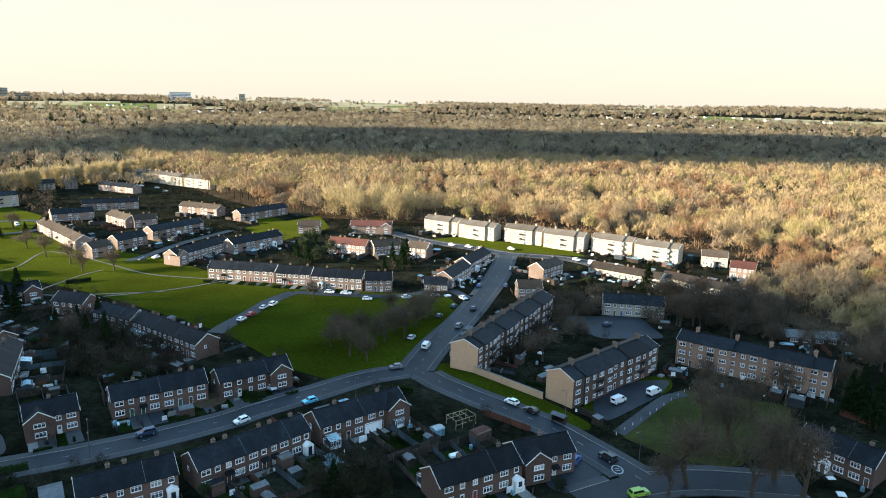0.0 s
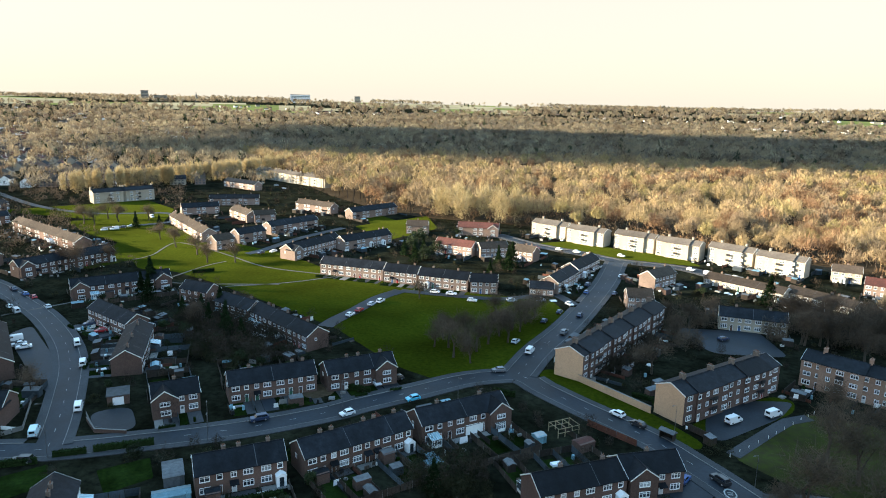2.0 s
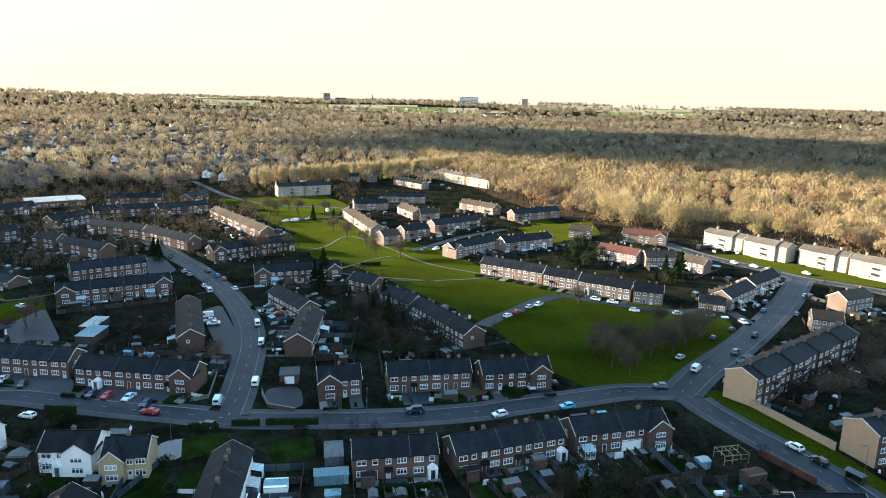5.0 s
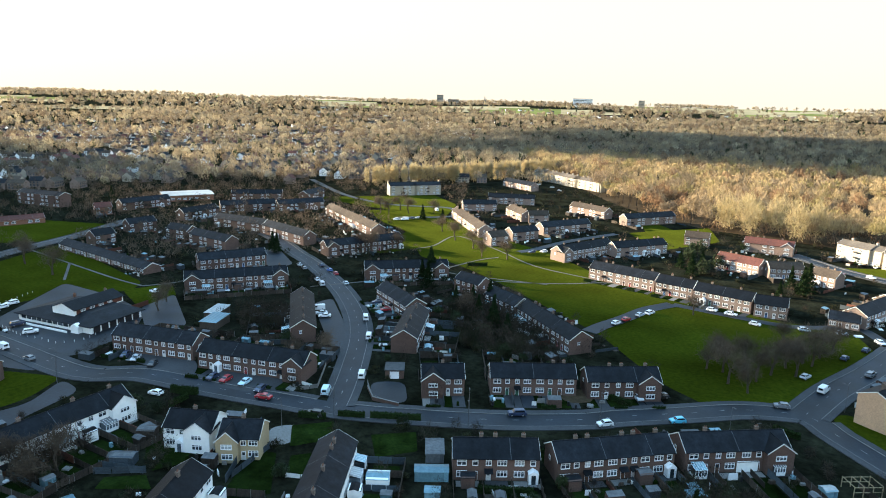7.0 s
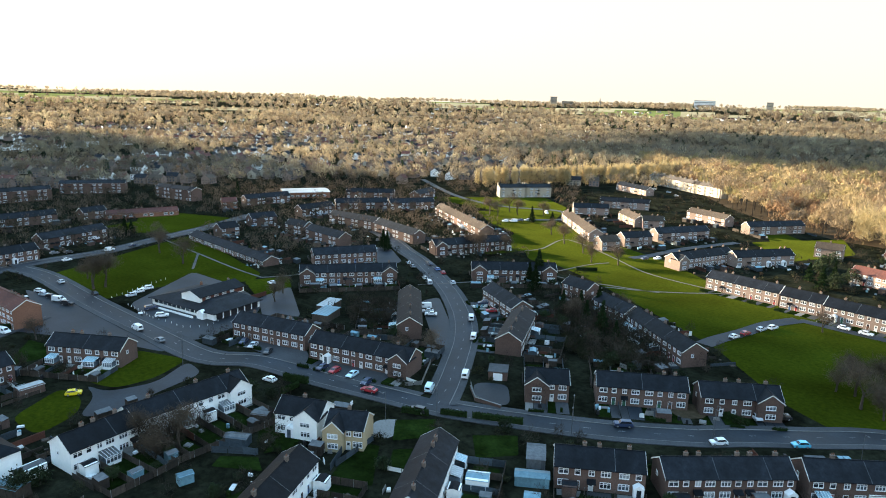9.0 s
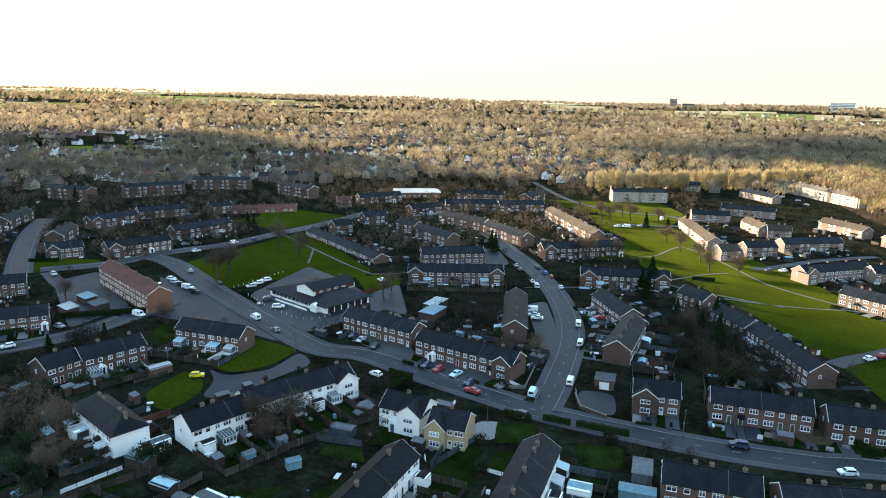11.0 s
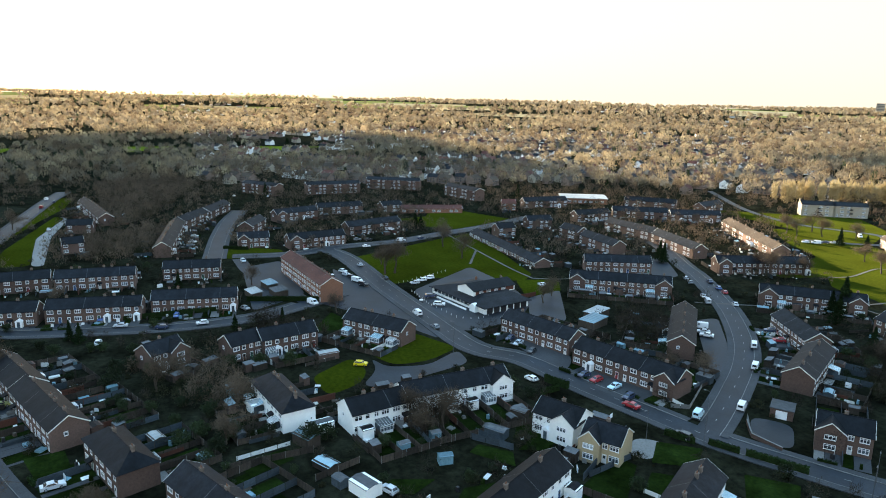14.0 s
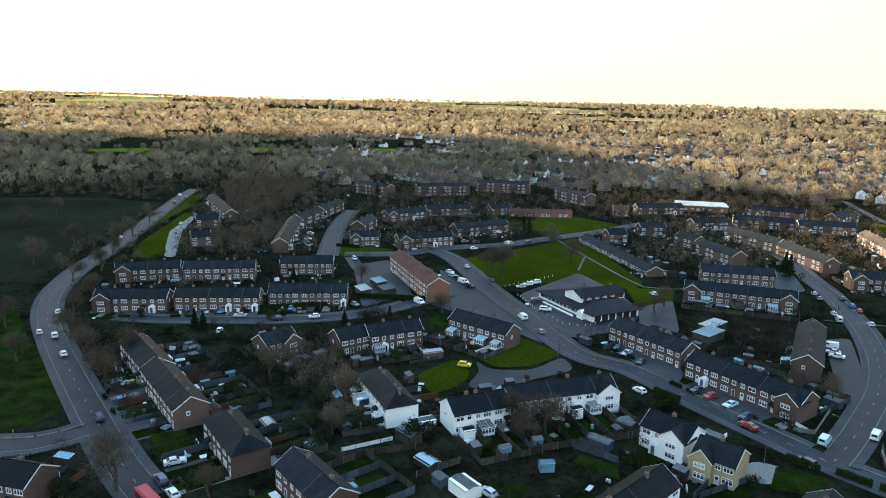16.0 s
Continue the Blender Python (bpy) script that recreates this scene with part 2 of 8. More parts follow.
PLASTER_TAN = material("tan_render", (0.42, 0.33, 0.2), (0.34, 0.26, 0.16), 2.0, 0.9, big=0.15)
REDWOOD = material("red_brown_timber", (0.14, 0.05, 0.03), (0.08, 0.03, 0.02), 3.0, 0.85, big=0.25, vary=0.3)
ROUGH = material("rough_leafy_grass", (0.042, 0.052, 0.012), (0.036, 0.03, 0.017), 0.5, 0.95, big=0.4, bump=0.3, big_scale=0.06, spec=0.0)
# Brown brick made lighter in place of the warm light on that facade.
BROWNBRICK = courses(material("brightened_brown_brick", (0.37, 0.23, 0.165), (0.26, 0.165, 0.12), 2.5, 0.9, big=0.18, vary=0.08), 0.225, 0.075, (1.1, 1.1, 1.05), 0.7)
# Pale roof tile of the cream flats, with the sun's brightness in its colour.
PALEROOF = courses(material("sunlit_pale_roof_tile", (0.16, 0.135, 0.11), (0.1, 0.085, 0.07), 1.3, 0.85, big=0.25, vary=0.2, spec=0.1), 0.3, 0.28, (0.5, 0.5, 0.5), 0.7)
# Lit copy of the dark roof tile: sunlight is put into its brown.
LITBROWNTILE = courses(material("sunlit_brown_roof_tile", (0.085, 0.066, 0.05), (0.048, 0.038, 0.031), 1.3, 0.85, big=0.3, vary=0.25, spec=0.08), 0.3, 0.28, (0.5, 0.5, 0.5), 0.7)
PINKBRICK = courses(material("pale_pinkish_brick", (0.265, 0.195, 0.162), (0.185, 0.137, 0.115), 2.5, 0.9, big=0.2, vary=0.2), 0.225, 0.075, (1.1, 1.1, 1.05), 0.7)
STACK = material("weathered_chimney_brick", (0.21, 0.165, 0.135), (0.1, 0.08, 0.067), 3.0, 0.9)
DARKTWIG = material("dark_garden_twigs", (0.056, 0.045, 0.034), (0.024, 0.02, 0.016), 0.5, 0.95, big=0.45, big_scale=0.08, spec=0.0)



# ---- mesh building ----
class Build:
    """Collects corners and faces of one part, with wall-sized UVs, and makes a mesh of them."""

    def __init__(self):
        self.v, self.f, self.m = [], [], []

    def poly(self, pts, mat=0):
        pts = list(pts)
        s = len(self.v)
        self.v += [tuple(p) for p in pts]
        self.f.append(tuple(range(s, s + len(pts))))
        self.m.append(mat)
        return self

    def box(self, x0, y0, z0, x1, y1, z1, mat=0, top=None):
        """A box; top = (dx, dy): the top is drawn in by so much on each side."""
        a, b = top or (0, 0)
        lo = [(x0, y0, z0), (x1, y0, z0), (x1, y1, z0), (x0, y1, z0)]
        hi = [(x0 + a, y0 + b, z1), (x1 - a, y0 + b, z1), (x1 - a, y1 - b, z1), (x0 + a, y1 - b, z1)]
        s = len(self.v)
        self.v += lo + hi
        for q in ((3, 2, 1, 0), (4, 5, 6, 7), (0, 1, 5, 4), (1, 2, 6, 5), (2, 3, 7, 6), (3, 0, 4, 7)):
            self.f.append(tuple(s + i for i in q))
            self.m.append(mat)
        return self

    def tube(self, a, b, r0, r1, n=5, mat=0):
        a, b = Vector(a), Vector(b)
        d = (b - a).normalized()
        u = d.orthogonal().normalized()
        w = d.cross(u)
        s = len(self.v)
        for c, r in ((a, r0), (b, r1)):
            for i in range(n):
                t = 2 * math.pi * i / n
                self.v.append(tuple(c + (u * math.cos(t) + w * math.sin(t)) * r))
        for i in range(n):
            j = (i + 1) % n
            self.f.append((s + i, s + j, s + n + j, s + n + i))
            self.m.append(mat)
        self.f.append(tuple(s + n + i for i in range(n)))
        self.m.append(mat)
        return self

    def prism(self, profile, x0, x1, mat=0):
        """A (y, z) outline drawn out along x."""
        n = len(profile)
        s = len(self.v)
        self.v += [(x0, y, z) for y, z in profile] + [(x1, y, z) for y, z in profile]
        for i in range(n):
            j = (i + 1) % n
            self.f.append((s + i, s + n + i, s + n + j, s + j))
            self.m.append(mat)
        self.f += [tuple(s + i for i in range(n)), tuple(s + n + i for i in reversed(range(n)))]
        self.m += [mat, mat]
        return self

    def mesh(self, name, mats, uv=True, smooth=False):
        me = bpy.data.meshes.new(name)
        me.from_pydata(self.v, [], self.f)
        for m in (mats if isinstance(mats, (list, tuple)) else [mats]):
            me.materials.append(m)
        if any(self.m):
            me.polygons.foreach_set("material_index", self.m)
        if uv:
            lay = me.uv_layers.new(name="UVMap")
            for p in me.polygons:
                nrm = p.normal
                along = Vector((-nrm.y, nrm.x, 0))
                along = along.normalized() if along.length > 0.05 else Vector((1, 0, 0))
                up = nrm.cross(along)
                for li in p.loop_indices:
                    c = me.vertices[me.loops[li].vertex_index].co
                    lay.data[li].uv = (c.dot(along), c.dot(up))
        if smooth:
            me.polygons.foreach_set("use_smooth", [True] * len(me.polygons))
        me.update()
        return me


def part(name, built, mats, parent, label="", m=None):
    """Links a Build, or a mesh that is shared, as one mesh object under a thing or a part."""
    ob = new(name, built.mesh(name, mats) if isinstance(built, Build) else built)
    ob.parent = parent
    if m is not None:
        ob.matrix_basis = m
    if label:
        ob["label"] = label
    return ob


def thing(name, m, label, category, group=""):
    ob = new(name)
    ob.matrix_basis = m
    return tagged(ob, label, category, group)


def setting(name, built, mats, label, category=""):
    return tagged(new(name, built.mesh(name, mats)), label, category or name.replace("_", " "), kind="structure")


SHARED = {}


def shared(key, make):
    if key not in SHARED:
        SHARED[key] = make()
    return SHARED[key]


# ---- windows, doors ----
def window_mesh(w, h, lights, pane):
    """A white frame with its mullions and sill in one piece, facing -y, centred at the sill's middle."""
    b = Build()
    t, d = 0.12, 0.08
    xs = [-w / 2]
    for i in range(lights):
        x0 = -w / 2 + (w - t) * i / lights
        xs += [x0 + t, -w / 2 + (w - t) * (i + 1) / lights]
    xs.append(w / 2)
    zs = [-0.08, t, h * 0.66, h * 0.66 + 0.07, h - t, h] if h > 0.9 else [-0.08, t, h - t, h]
    nx, nz = len(xs), len(zs)
    b.v = [(x, y, z) for y in (-d, -0.012) for z in zs for x in xs]

    def at(k, i, j):
        return k * nx * nz + j * nx + i

    def face(*q, mat=0):
        b.f.append(q)
        b.m.append(mat)
    for j in range(nz - 1):
        for i in range(nx - 1):
            if not (i % 2 == 1 and j % 2 == 1):
                face(at(0, i, j), at(0, i + 1, j), at(0, i + 1, j + 1), at(0, i, j + 1))
            else:
                for p, q in (((i, j), (i + 1, j)), ((i + 1, j), (i + 1, j + 1)), ((i + 1, j + 1), (i, j + 1)), ((i, j + 1), (i, j))):
                    face(at(0, *p), at(0, *q), at(1, *q), at(1, *p))
                if pane:
                    face(at(1, i, j), at(1, i + 1, j), at(1, i + 1, j + 1), at(1, i, j + 1), mat=1)
    for i in range(nx - 1):
        face(at(0, i + 1, 0), at(0, i, 0), at(1, i, 0), at(1, i + 1, 0))
        face(at(0, i, nz - 1), at(0, i + 1, nz - 1), at(1, i + 1, nz - 1), at(1, i, nz - 1))
    for j in range(nz - 1):
        face(at(0, 0, j), at(0, 0, j + 1), at(1, 0, j + 1), at(1, 0, j))
        face(at(0, nx - 1, j + 1), at(0, nx - 1, j), at(1, nx - 1, j), at(1, nx - 1, j + 1))
    return b.mesh("window", [UPVC, GLASS])


def pane_mesh(w, h):
    return Build().poly([(-w / 2 + 0.05, -0.025, 0.05), (w / 2 - 0.05, -0.025, 0.05), (w / 2 - 0.05, -0.025, h - 0.05), (-w / 2 + 0.05, -0.025, h - 0.05)]).mesh("pane", GLASS)


def pane_net(w, h):
    return Build().poly([(-w / 2 + 0.05, -0.025, 0.05), (w / 2 - 0.05, -0.025, 0.05), (w / 2 - 0.05, -0.025, h - 0.05), (-w / 2 + 0.05, -0.025, h - 0.05)]).mesh("pane", NET)


def window(parent, m, w, h, lights, near, rnd):
    ob = part("window", shared(("win", w, h, lights, near), lambda: window_mesh(w, h, lights, not near)), None, parent, m=m)
    if near:
        net = rnd.random() < 0.3
        part("pane", shared(("pane", w, h, net), lambda: pane_net(w, h) if net else pane_mesh(w, h)), None, ob)
    return ob


def door(parent, m, rnd):
    k = rnd.choice((0, 0, 0, 0, 0, 1, 1, 1, 2, 3, 4))

    def make():
        b = Build()
        b.box(-0.5, -0.06, 0, -0.42, 0.02, 2.1, 1).box(0.42, -0.06, 0, 0.5, 0.02, 2.1, 1).box(-0.42, -0.06, 2.02, 0.42, 0.02, 2.1, 1)
        b.box(-0.42, -0.04, 0.02, 0.42, 0.02, 2.02).box(-0.28, -0.05, 1.15, 0.28, -0.035, 1.8, 2)
        return b.mesh("door", [DOORS[k], UPVC, GLASS])
    part("door", shared(("door", k), make), None, parent, m=m)


def porch(parent, m, rnd):
    glazed = rnd.random() < 0.35

    def small():
        return Build().prism([(0.0, 2.2), (-1.1, 2.05), (-1.25, 2.1), (-1.25, 2.2), (0.0, 2.75)], -0.9, 0.9).mesh("porch", SLATE)

    def big():
        return Build().prism([(-1.0, 0), (1.0, 0), (1.0, 2.2), (1.12, 2.25), (0, 3.0), (-1.12, 2.25), (-1.0, 2.2)], 0, 1.6).mesh("porch", UPVC)
    if glazed:
        po = part("porch", shared("glazed_porch", big), None, parent, "white enclosed porch by the front door", m @ pose(0, 0, 0, 0, 0, -90))
        part("porch_door", shared("porch_door", lambda: Build().box(1.6, -.45, .05, 1.62, .45, 2.1).mesh("porch_door", GLASS)), None, po)
        return
    part("porch", shared("open_porch", small), None, parent, "small tiled canopy over the door", m)


def chimney(parent, x, y, z, mat, pots):
    def make():
        b = Build()
        b.box(-0.4, -0.32, -0.9, 0.4, 0.32, 0.85).box(-0.46, -0.38, 0.85, 0.46, 0.38, 1.0)
        for i in range(pots):
            px = (i - (pots - 1) / 2) * 0.34
            b.tube((px, 0, 1.0), (px, 0, 1.4), 0.12, 0.09, 6, 1)
        return b.mesh("chimney", [mat, POT])
    part("chimney", shared(("chimney", mat.name, pots), make), None, parent, m=pose(x, y, z))


def big_chimney(parent, x, y, z, mat):
    """The broad stack of a block of flats, with four pots."""
    def make():
        b = Build()
        b.box(-0.42, -0.75, -1.2, 0.42, 0.75, 1.35).box(-0.5, -0.83, 1.35, 0.5, 0.83, 1.52)
        for i in range(4):
            b.tube((0, -0.54 + i * 0.36, 1.5), (0, -0.54 + i * 0.36, 1.95), 0.12, 0.09, 6, 1)
        return b.mesh("chimney", [mat, POT])
    part("chimney", shared(("big_chimney", mat.name), make), None, parent, m=pose(x, y, z))


def aerial(parent, x, y, z):
    def make():
        b = Build()
        b.box(-0.02, -0.02, 0, 0.02, 0.02, 1.6).box(-0.5, -0.015, 1.5, 0.6, 0.015, 1.53)
        for i in range(5):
            b.box(-0.45 + i * 0.25, -0.25, 1.5, -0.43 + i * 0.25, 0.25, 1.53)
        return b.mesh("aerial", LEAD)
    part("aerial", shared("aerial", make), None, parent, m=pose(x, y, z))


# ---- houses ----
def gable_block(parent, L, D, e, r, wall, roof, hip=False, x=0.0, y=0.0, turn=0.0, ends=(1, 1), lines=()):
    """Walls, a tiled roof with thickness, verge boards, fascias and gutters of one ridged block, its ridge along x."""
    m = pose(x, y, 0, 0, 0, turn)
    b = Build()
    h, o = D / 2, 0.32
    k = (r - e) / h
    inset = min(h * 0.9, L * 0.4) if hip else 0
    if hip:
        b.box(-L / 2, -h, 0, L / 2, h, e)
    else:
        b.prism([(-h, 0), (h, 0), (h, e), (0, r - 0.08), (-h, e)], -L / 2, L / 2)
    part("wall", b, wall, parent, m=m)
    q = Build()
    t = 0.14
    E = L / 2 + (o if hip else 0.15)
    for s in (-1, 1):
        low = (s * (h + o), e - k * o)
        A, B = (-E, *low), (E, *low)
        C, Dd = (L / 2 - inset if hip else E, 0, r), (-L / 2 + inset if hip else -E, 0, r)
        up = [(p[0], p[1], p[2] + t) for p in (A, B, C, Dd)]
        face = [A, B, C, Dd]
        if s > 0:
            q.poly(reversed(up)).poly(face)
        else:
            q.poly(up).poly(list(reversed(face)))
        q.poly([A, B, up[1], up[0]])
        if not hip:
            q.poly([B, C, up[2], up[1]]).poly([A, up[0], up[3], Dd])
    if hip:
        for s in (-1, 1):
            q.poly([(s * E, -s * (h + o), e - k * o + t), (s * E, s * (h + o), e - k * o + t), (s * (L / 2 - inset), 0, r + t)])
    q.tube((-L / 2 + inset, 0, r + t), (L / 2 - inset, 0, r + t), 0.13, 0.13, 6)
    for xx in lines:
        for s in (-1, 1):
            q.poly([(xx - 0.035, s * (h + 0.3), e - 0.3 * k + 0.17), (xx + 0.035, s * (h + 0.3), e - 0.3 * k + 0.17), (xx + 0.035, 0, r + 0.17), (xx - 0.035, 0, r + 0.17)], 1)
    ro = part("roof", q, [roof, LEAD] if lines else roof, parent, m=m)
    g = Build()
    for s in (-1, 1):
        yy, zz = s * (h + 0.06), e - 0.12
        g.box(-L / 2 - 0.1, min(yy, yy + s * 0.06), zz - 0.12, L / 2 + 0.1, max(yy, yy + s * 0.06), zz + 0.1)
    part("fascia", g, TRIM, ro, "white fascia board under the eaves")
    if not hip:
        for end, on in zip((-1, 1), ends):
            if on:
                v = Build()
                xx = end * (L / 2 + 0.16)
                for s in (-1, 1):
                    v.poly([(xx, s * (h + o), e - k * o - 0.1), (xx, 0, r - 0.1), (xx, 0, r + 0.17), (xx, s * (h + o), e - k * o + 0.17)])
                    v.poly([(xx + end * 0.05, s * (h + o), e - k * o - 0.1), (xx + end * 0.05, 0, r - 0.1), (xx + end * 0.05, 0, r + 0.17), (xx + end * 0.05, s * (h + o), e - k * o + 0.17)])
                    v.poly([(xx, s * (h + o), e - k * o + 0.17), (xx, 0, r + 0.17), (xx + end * 0.05, 0, r + 0.17), (xx + end * 0.05, s * (h + o), e - k * o + 0.17)])
                part("verge_board", v, TRIM, ro)
    return m


def terrace(x, y, turn, L, e=5.0, r=7.5, D=8.0, wall=None, roof=None, hip=False, ga=0, gb=0, near=False, seed=0, unit=5.7, label="", group="", name="terraced_house", storeys=2, breaks=True, steps=(), stacks=None):
    """A row of joined houses whose ridge runs along its own x; ga, gb: a cross gable at the first or last house, -1 to the -y side; steps: lengths of the front that stand forward; stacks: where large chimneys stand."""
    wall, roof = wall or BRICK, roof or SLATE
    rnd = random.Random(seed * 7919 + 11)
    n = max(1, round(L / unit))
    w = L / n
    T = thing(name, pose(x, y, 0, 0, 0, turn), label, "house", group)
    gable_block(T, L, D, e, r, wall, roof, hip, lines=[-L / 2 + w * i for i in range(2, n, 2)] if breaks and L > 14 and not hip else ())
    for x0, x1, off in steps:
        gable_block(T, x1 - x0, D + off - 0.4, e + 0.06, r + (0.3 if wall is CREAM else 0.12), wall, roof, False, (x0 + x1) / 2, -(off + 0.4) / 2, 0, (0, 0))

    def forward(px):
        return sum(off for x0, x1, off in steps if x0 < px < x1)
    face_m = {-1: lambda px, z: pose(px, -D / 2 - 0.01 - forward(px), z), 1: lambda px, z: pose(px, D / 2 + 0.01, z, 0, 0, 180)}
    skip = {}
    for g, i in ((ga, 0), (gb, n - 1)):
        if g and L > 7:
            gw, gd = min(w * 1.05, 6.0), D / 2 + 1.6
            gx = -L / 2 + w * 0.52 if i == 0 else L / 2 - w * 0.52
            gable_block(T, gd, gw, e, e + (r - e) * 0.86, wall, roof, False, gx, g * gd / 2, 90, (1, 0) if g < 0 else (0, 1))
            skip[(i, g)] = True
            base = pose(gx, g * (gd + 0.01), 0, 0, 0, 0 if g < 0 else 180)
            window(T, base @ pose(0, 0, 3.2), 2.4, 1.15, 3, near, rnd)
            window(T, base @ pose(0.1, 0, 0.85), 2.4, 1.3, 3, near, rnd)
    sh = e / storeys
    HOUSES.append((x, y, radians(turn), L / 2 + 0.5, D / 2 + 0.6))
    behind = Vector((x, y)).dot(Vector((-math.sin(radians(turn)), math.cos(radians(turn)))))
    for s in (-1, 1):
        if s * behind > 0 and math.hypot(x, y) > 145:
            continue
        for i in range(n):
            if (i, s) in skip:
                continue
            c = -L / 2 + w * (i + 0.5)
            flip = 1 if i % 2 else -1
            for k in range(storeys):
                zz = k * sh + (0.9 if k else 0.85)
                hh = 1.25 if k else 1.4
                if k == 0:
                    window(T, face_m[s](c + flip * w * 0.2, zz), 2.2, hh, 3, near, rnd)
                    if storeys == 3 and i % 2:
                        window(T, face_m[s](c - flip * w * 0.22, zz), 1.2, 1.1, 2, near, rnd)
                        continue
                    if math.hypot(x, y) < 360:
                        door(T, face_m[s](c - flip * w * 0.27, 0.02), rnd)
                    if s < 0 and rnd.random() < (0.5 if near else 0.25) and storeys == 2:
                        porch(T, face_m[s](c - flip * w * 0.27, 0), rnd)
                else:
                    window(T, face_m[s](c + flip * w * 0.2, zz), 2.0, hh, 3 if i % 3 else 2, near, rnd)
                    if math.hypot(x, y) < 360:
                        window(T, face_m[s](c - flip * w * 0.27, zz), 1.2, hh, 1 + i % 2, near, rnd)
    if storeys == 2 and not hip:
        for end in (-1, 1):
            if rnd.random() < 0.7:
                window(T, pose(end * (L / 2 + 0.01), -0.8 * end, e - 1.9, 0, 0, 90 * end), 0.9, 1.0, 1, near, rnd)
    for px in stacks or ():
        big_chimney(T, px, 0.2, r, STACK if wall is BRICK else wall if wall is CREAM else BROWNBRICK)
    for i in range(n if stacks is None else 0):
        if i % 2 == 0 or rnd.random() < 0.25:
            cx = -L / 2 + w * (i + (1.0 if i % 2 == 0 and i < n - 1 else 0.5))
            chimney(T, cx, 0.25 * D / 8, r - 0.1, STACK, 2)
            if rnd.random() < 0.25 and math.hypot(x, y) < 200:
                aerial(T, cx + 0.5, 0.25, r)
    return T


def flats(x, y, turn, L, e=7.9, r=9.8, D=9.0, wall=None, near=False, seed=0, label="", group="three-storey flats", balconies=True, roof=None):
    """A three-storey block of flats with balconies on its -y side."""
    n = max(1, round(L / 17))
    half = L * (0.27 if wall is CREAM else 0.27 / n)
    mids = [-L / 2 + L * (i + 0.5) / n for i in range(n)]
    steps = [(c - half, c + half, 1.3 if wall is CREAM else 0.5) for c in mids]
    stacks = [c + k * (half + 0.1) for c in mids for k in (-1, 1)]
    T = terrace(x, y, turn, L, e, r, D, BRICK if wall is TAN else wall, roof, near=near, seed=seed, unit=6.4, label=label, group=group, name="apartment_block", storeys=3, breaks=False, steps=steps, stacks=stacks)
    if wall is TAN:
        for s in (-1, 1):
            xx = s * (L / 2 + 0.04)
            part("gable_wall", Build().poly([(xx, -s * D / 2, 0), (xx, s * D / 2, 0), (xx, s * D / 2, e), (xx, 0, r - 0.1), (xx, -s * D / 2, e)]), TAN, T, "blank buff brick gable wall")
    if balconies:
        def make():
            return Build().prism([(0, -0.12), (0, 0.03), (-1.12, 0.03), (-1.12, 0.9), (-1.2, 0.9), (-1.2, -0.12)], -1.0, 1.0).mesh("balcony", BLACK)
        for cx in mids:
            for z in (2.65, 5.3):
                part("balcony", shared("balcony", make), None, T, "dark balcony with a solid front", pose(cx, -D / 2 - steps[0][2], z))
    return T


# ---- roads, paving, grass ----
ROADS, GREENS, HOUSES = [], [], []


def offset(pts, d):
    out = []
    for i, p in enumerate(pts):
        a, b = Vector(pts[max(0, i - 1)]), Vector(pts[min(len(pts) - 1, i + 1)])
        t = (b - a).normalized()
        out.append((p[0] - t.y * d, p[1] + t.x * d))
    return out


def smooth_line(pts, step=4.0):
    """A Catmull-Rom line through the points, with a corner about every step metres."""
    P = [Vector(p) for p in pts]
    P = [P[0] * 2 - P[1]] + P + [P[-1] * 2 - P[-2]]
    out = []
    for i in range(1, len(P) - 2):
        n = max(1, int((P[i + 1] - P[i]).length / step))
        for j in range(n):
            t = j / n
            a, b, c, d = P[i - 1], P[i], P[i + 1], P[i + 2]
            out.append(tuple(0.5 * ((2 * b) + (c - a) * t + (2 * a - 5 * b + 4 * c - d) * t * t + (3 * b - a - 3 * c + d) * t ** 3)))
    out.append(tuple(P[-2]))
    return out


def ribbon(b, pts, width, z0, z1, mat=0):
    lo, hi = offset(pts, -width / 2), offset(pts, width / 2)
    for i in range(len(pts) - 1):
        q = [lo[i], lo[i + 1], hi[i + 1], hi[i]]
        b.poly([(*p, z1) for p in q], mat)
        if z1 > z0:
            b.poly([(*q[0], z0), (*q[1], z0), (*q[1], z1), (*q[0], z1)], mat)
            b.poly([(*q[2], z0), (*q[3], z0), (*q[3], z1), (*q[2], z1)], mat)


def road(name, pts, width=7.0, dashes=True, label="worn grey asphalt road", walks=True):
    line = smooth_line(pts)
    ROADS.append((line, width, walks))
    b = Build()
    z = 0.075 + 0.004 * len(ROADS)
    ribbon(b, line, width, z, z)
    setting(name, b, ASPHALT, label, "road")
    if dashes:
        d = Build()
        fine = smooth_line(pts, 1.5)
        for i in range(0, len(fine) - 2, 5):
            ribbon(d, [fine[i], fine[i + 1]], 0.11, 0.16, 0.16)
        setting("road_marking", d, LINE, "worn white dashed centre line on the road", "road marking")


def on_road(p, skip=None, extra=0.4):
    for line, width, _ in ROADS:
        if line is skip:
            continue
        for q in line:
            if (q[0] - p[0]) ** 2 + (q[1] - p[1]) ** 2 < (width / 2 + extra + 0.3) ** 2:
                return True
    return False


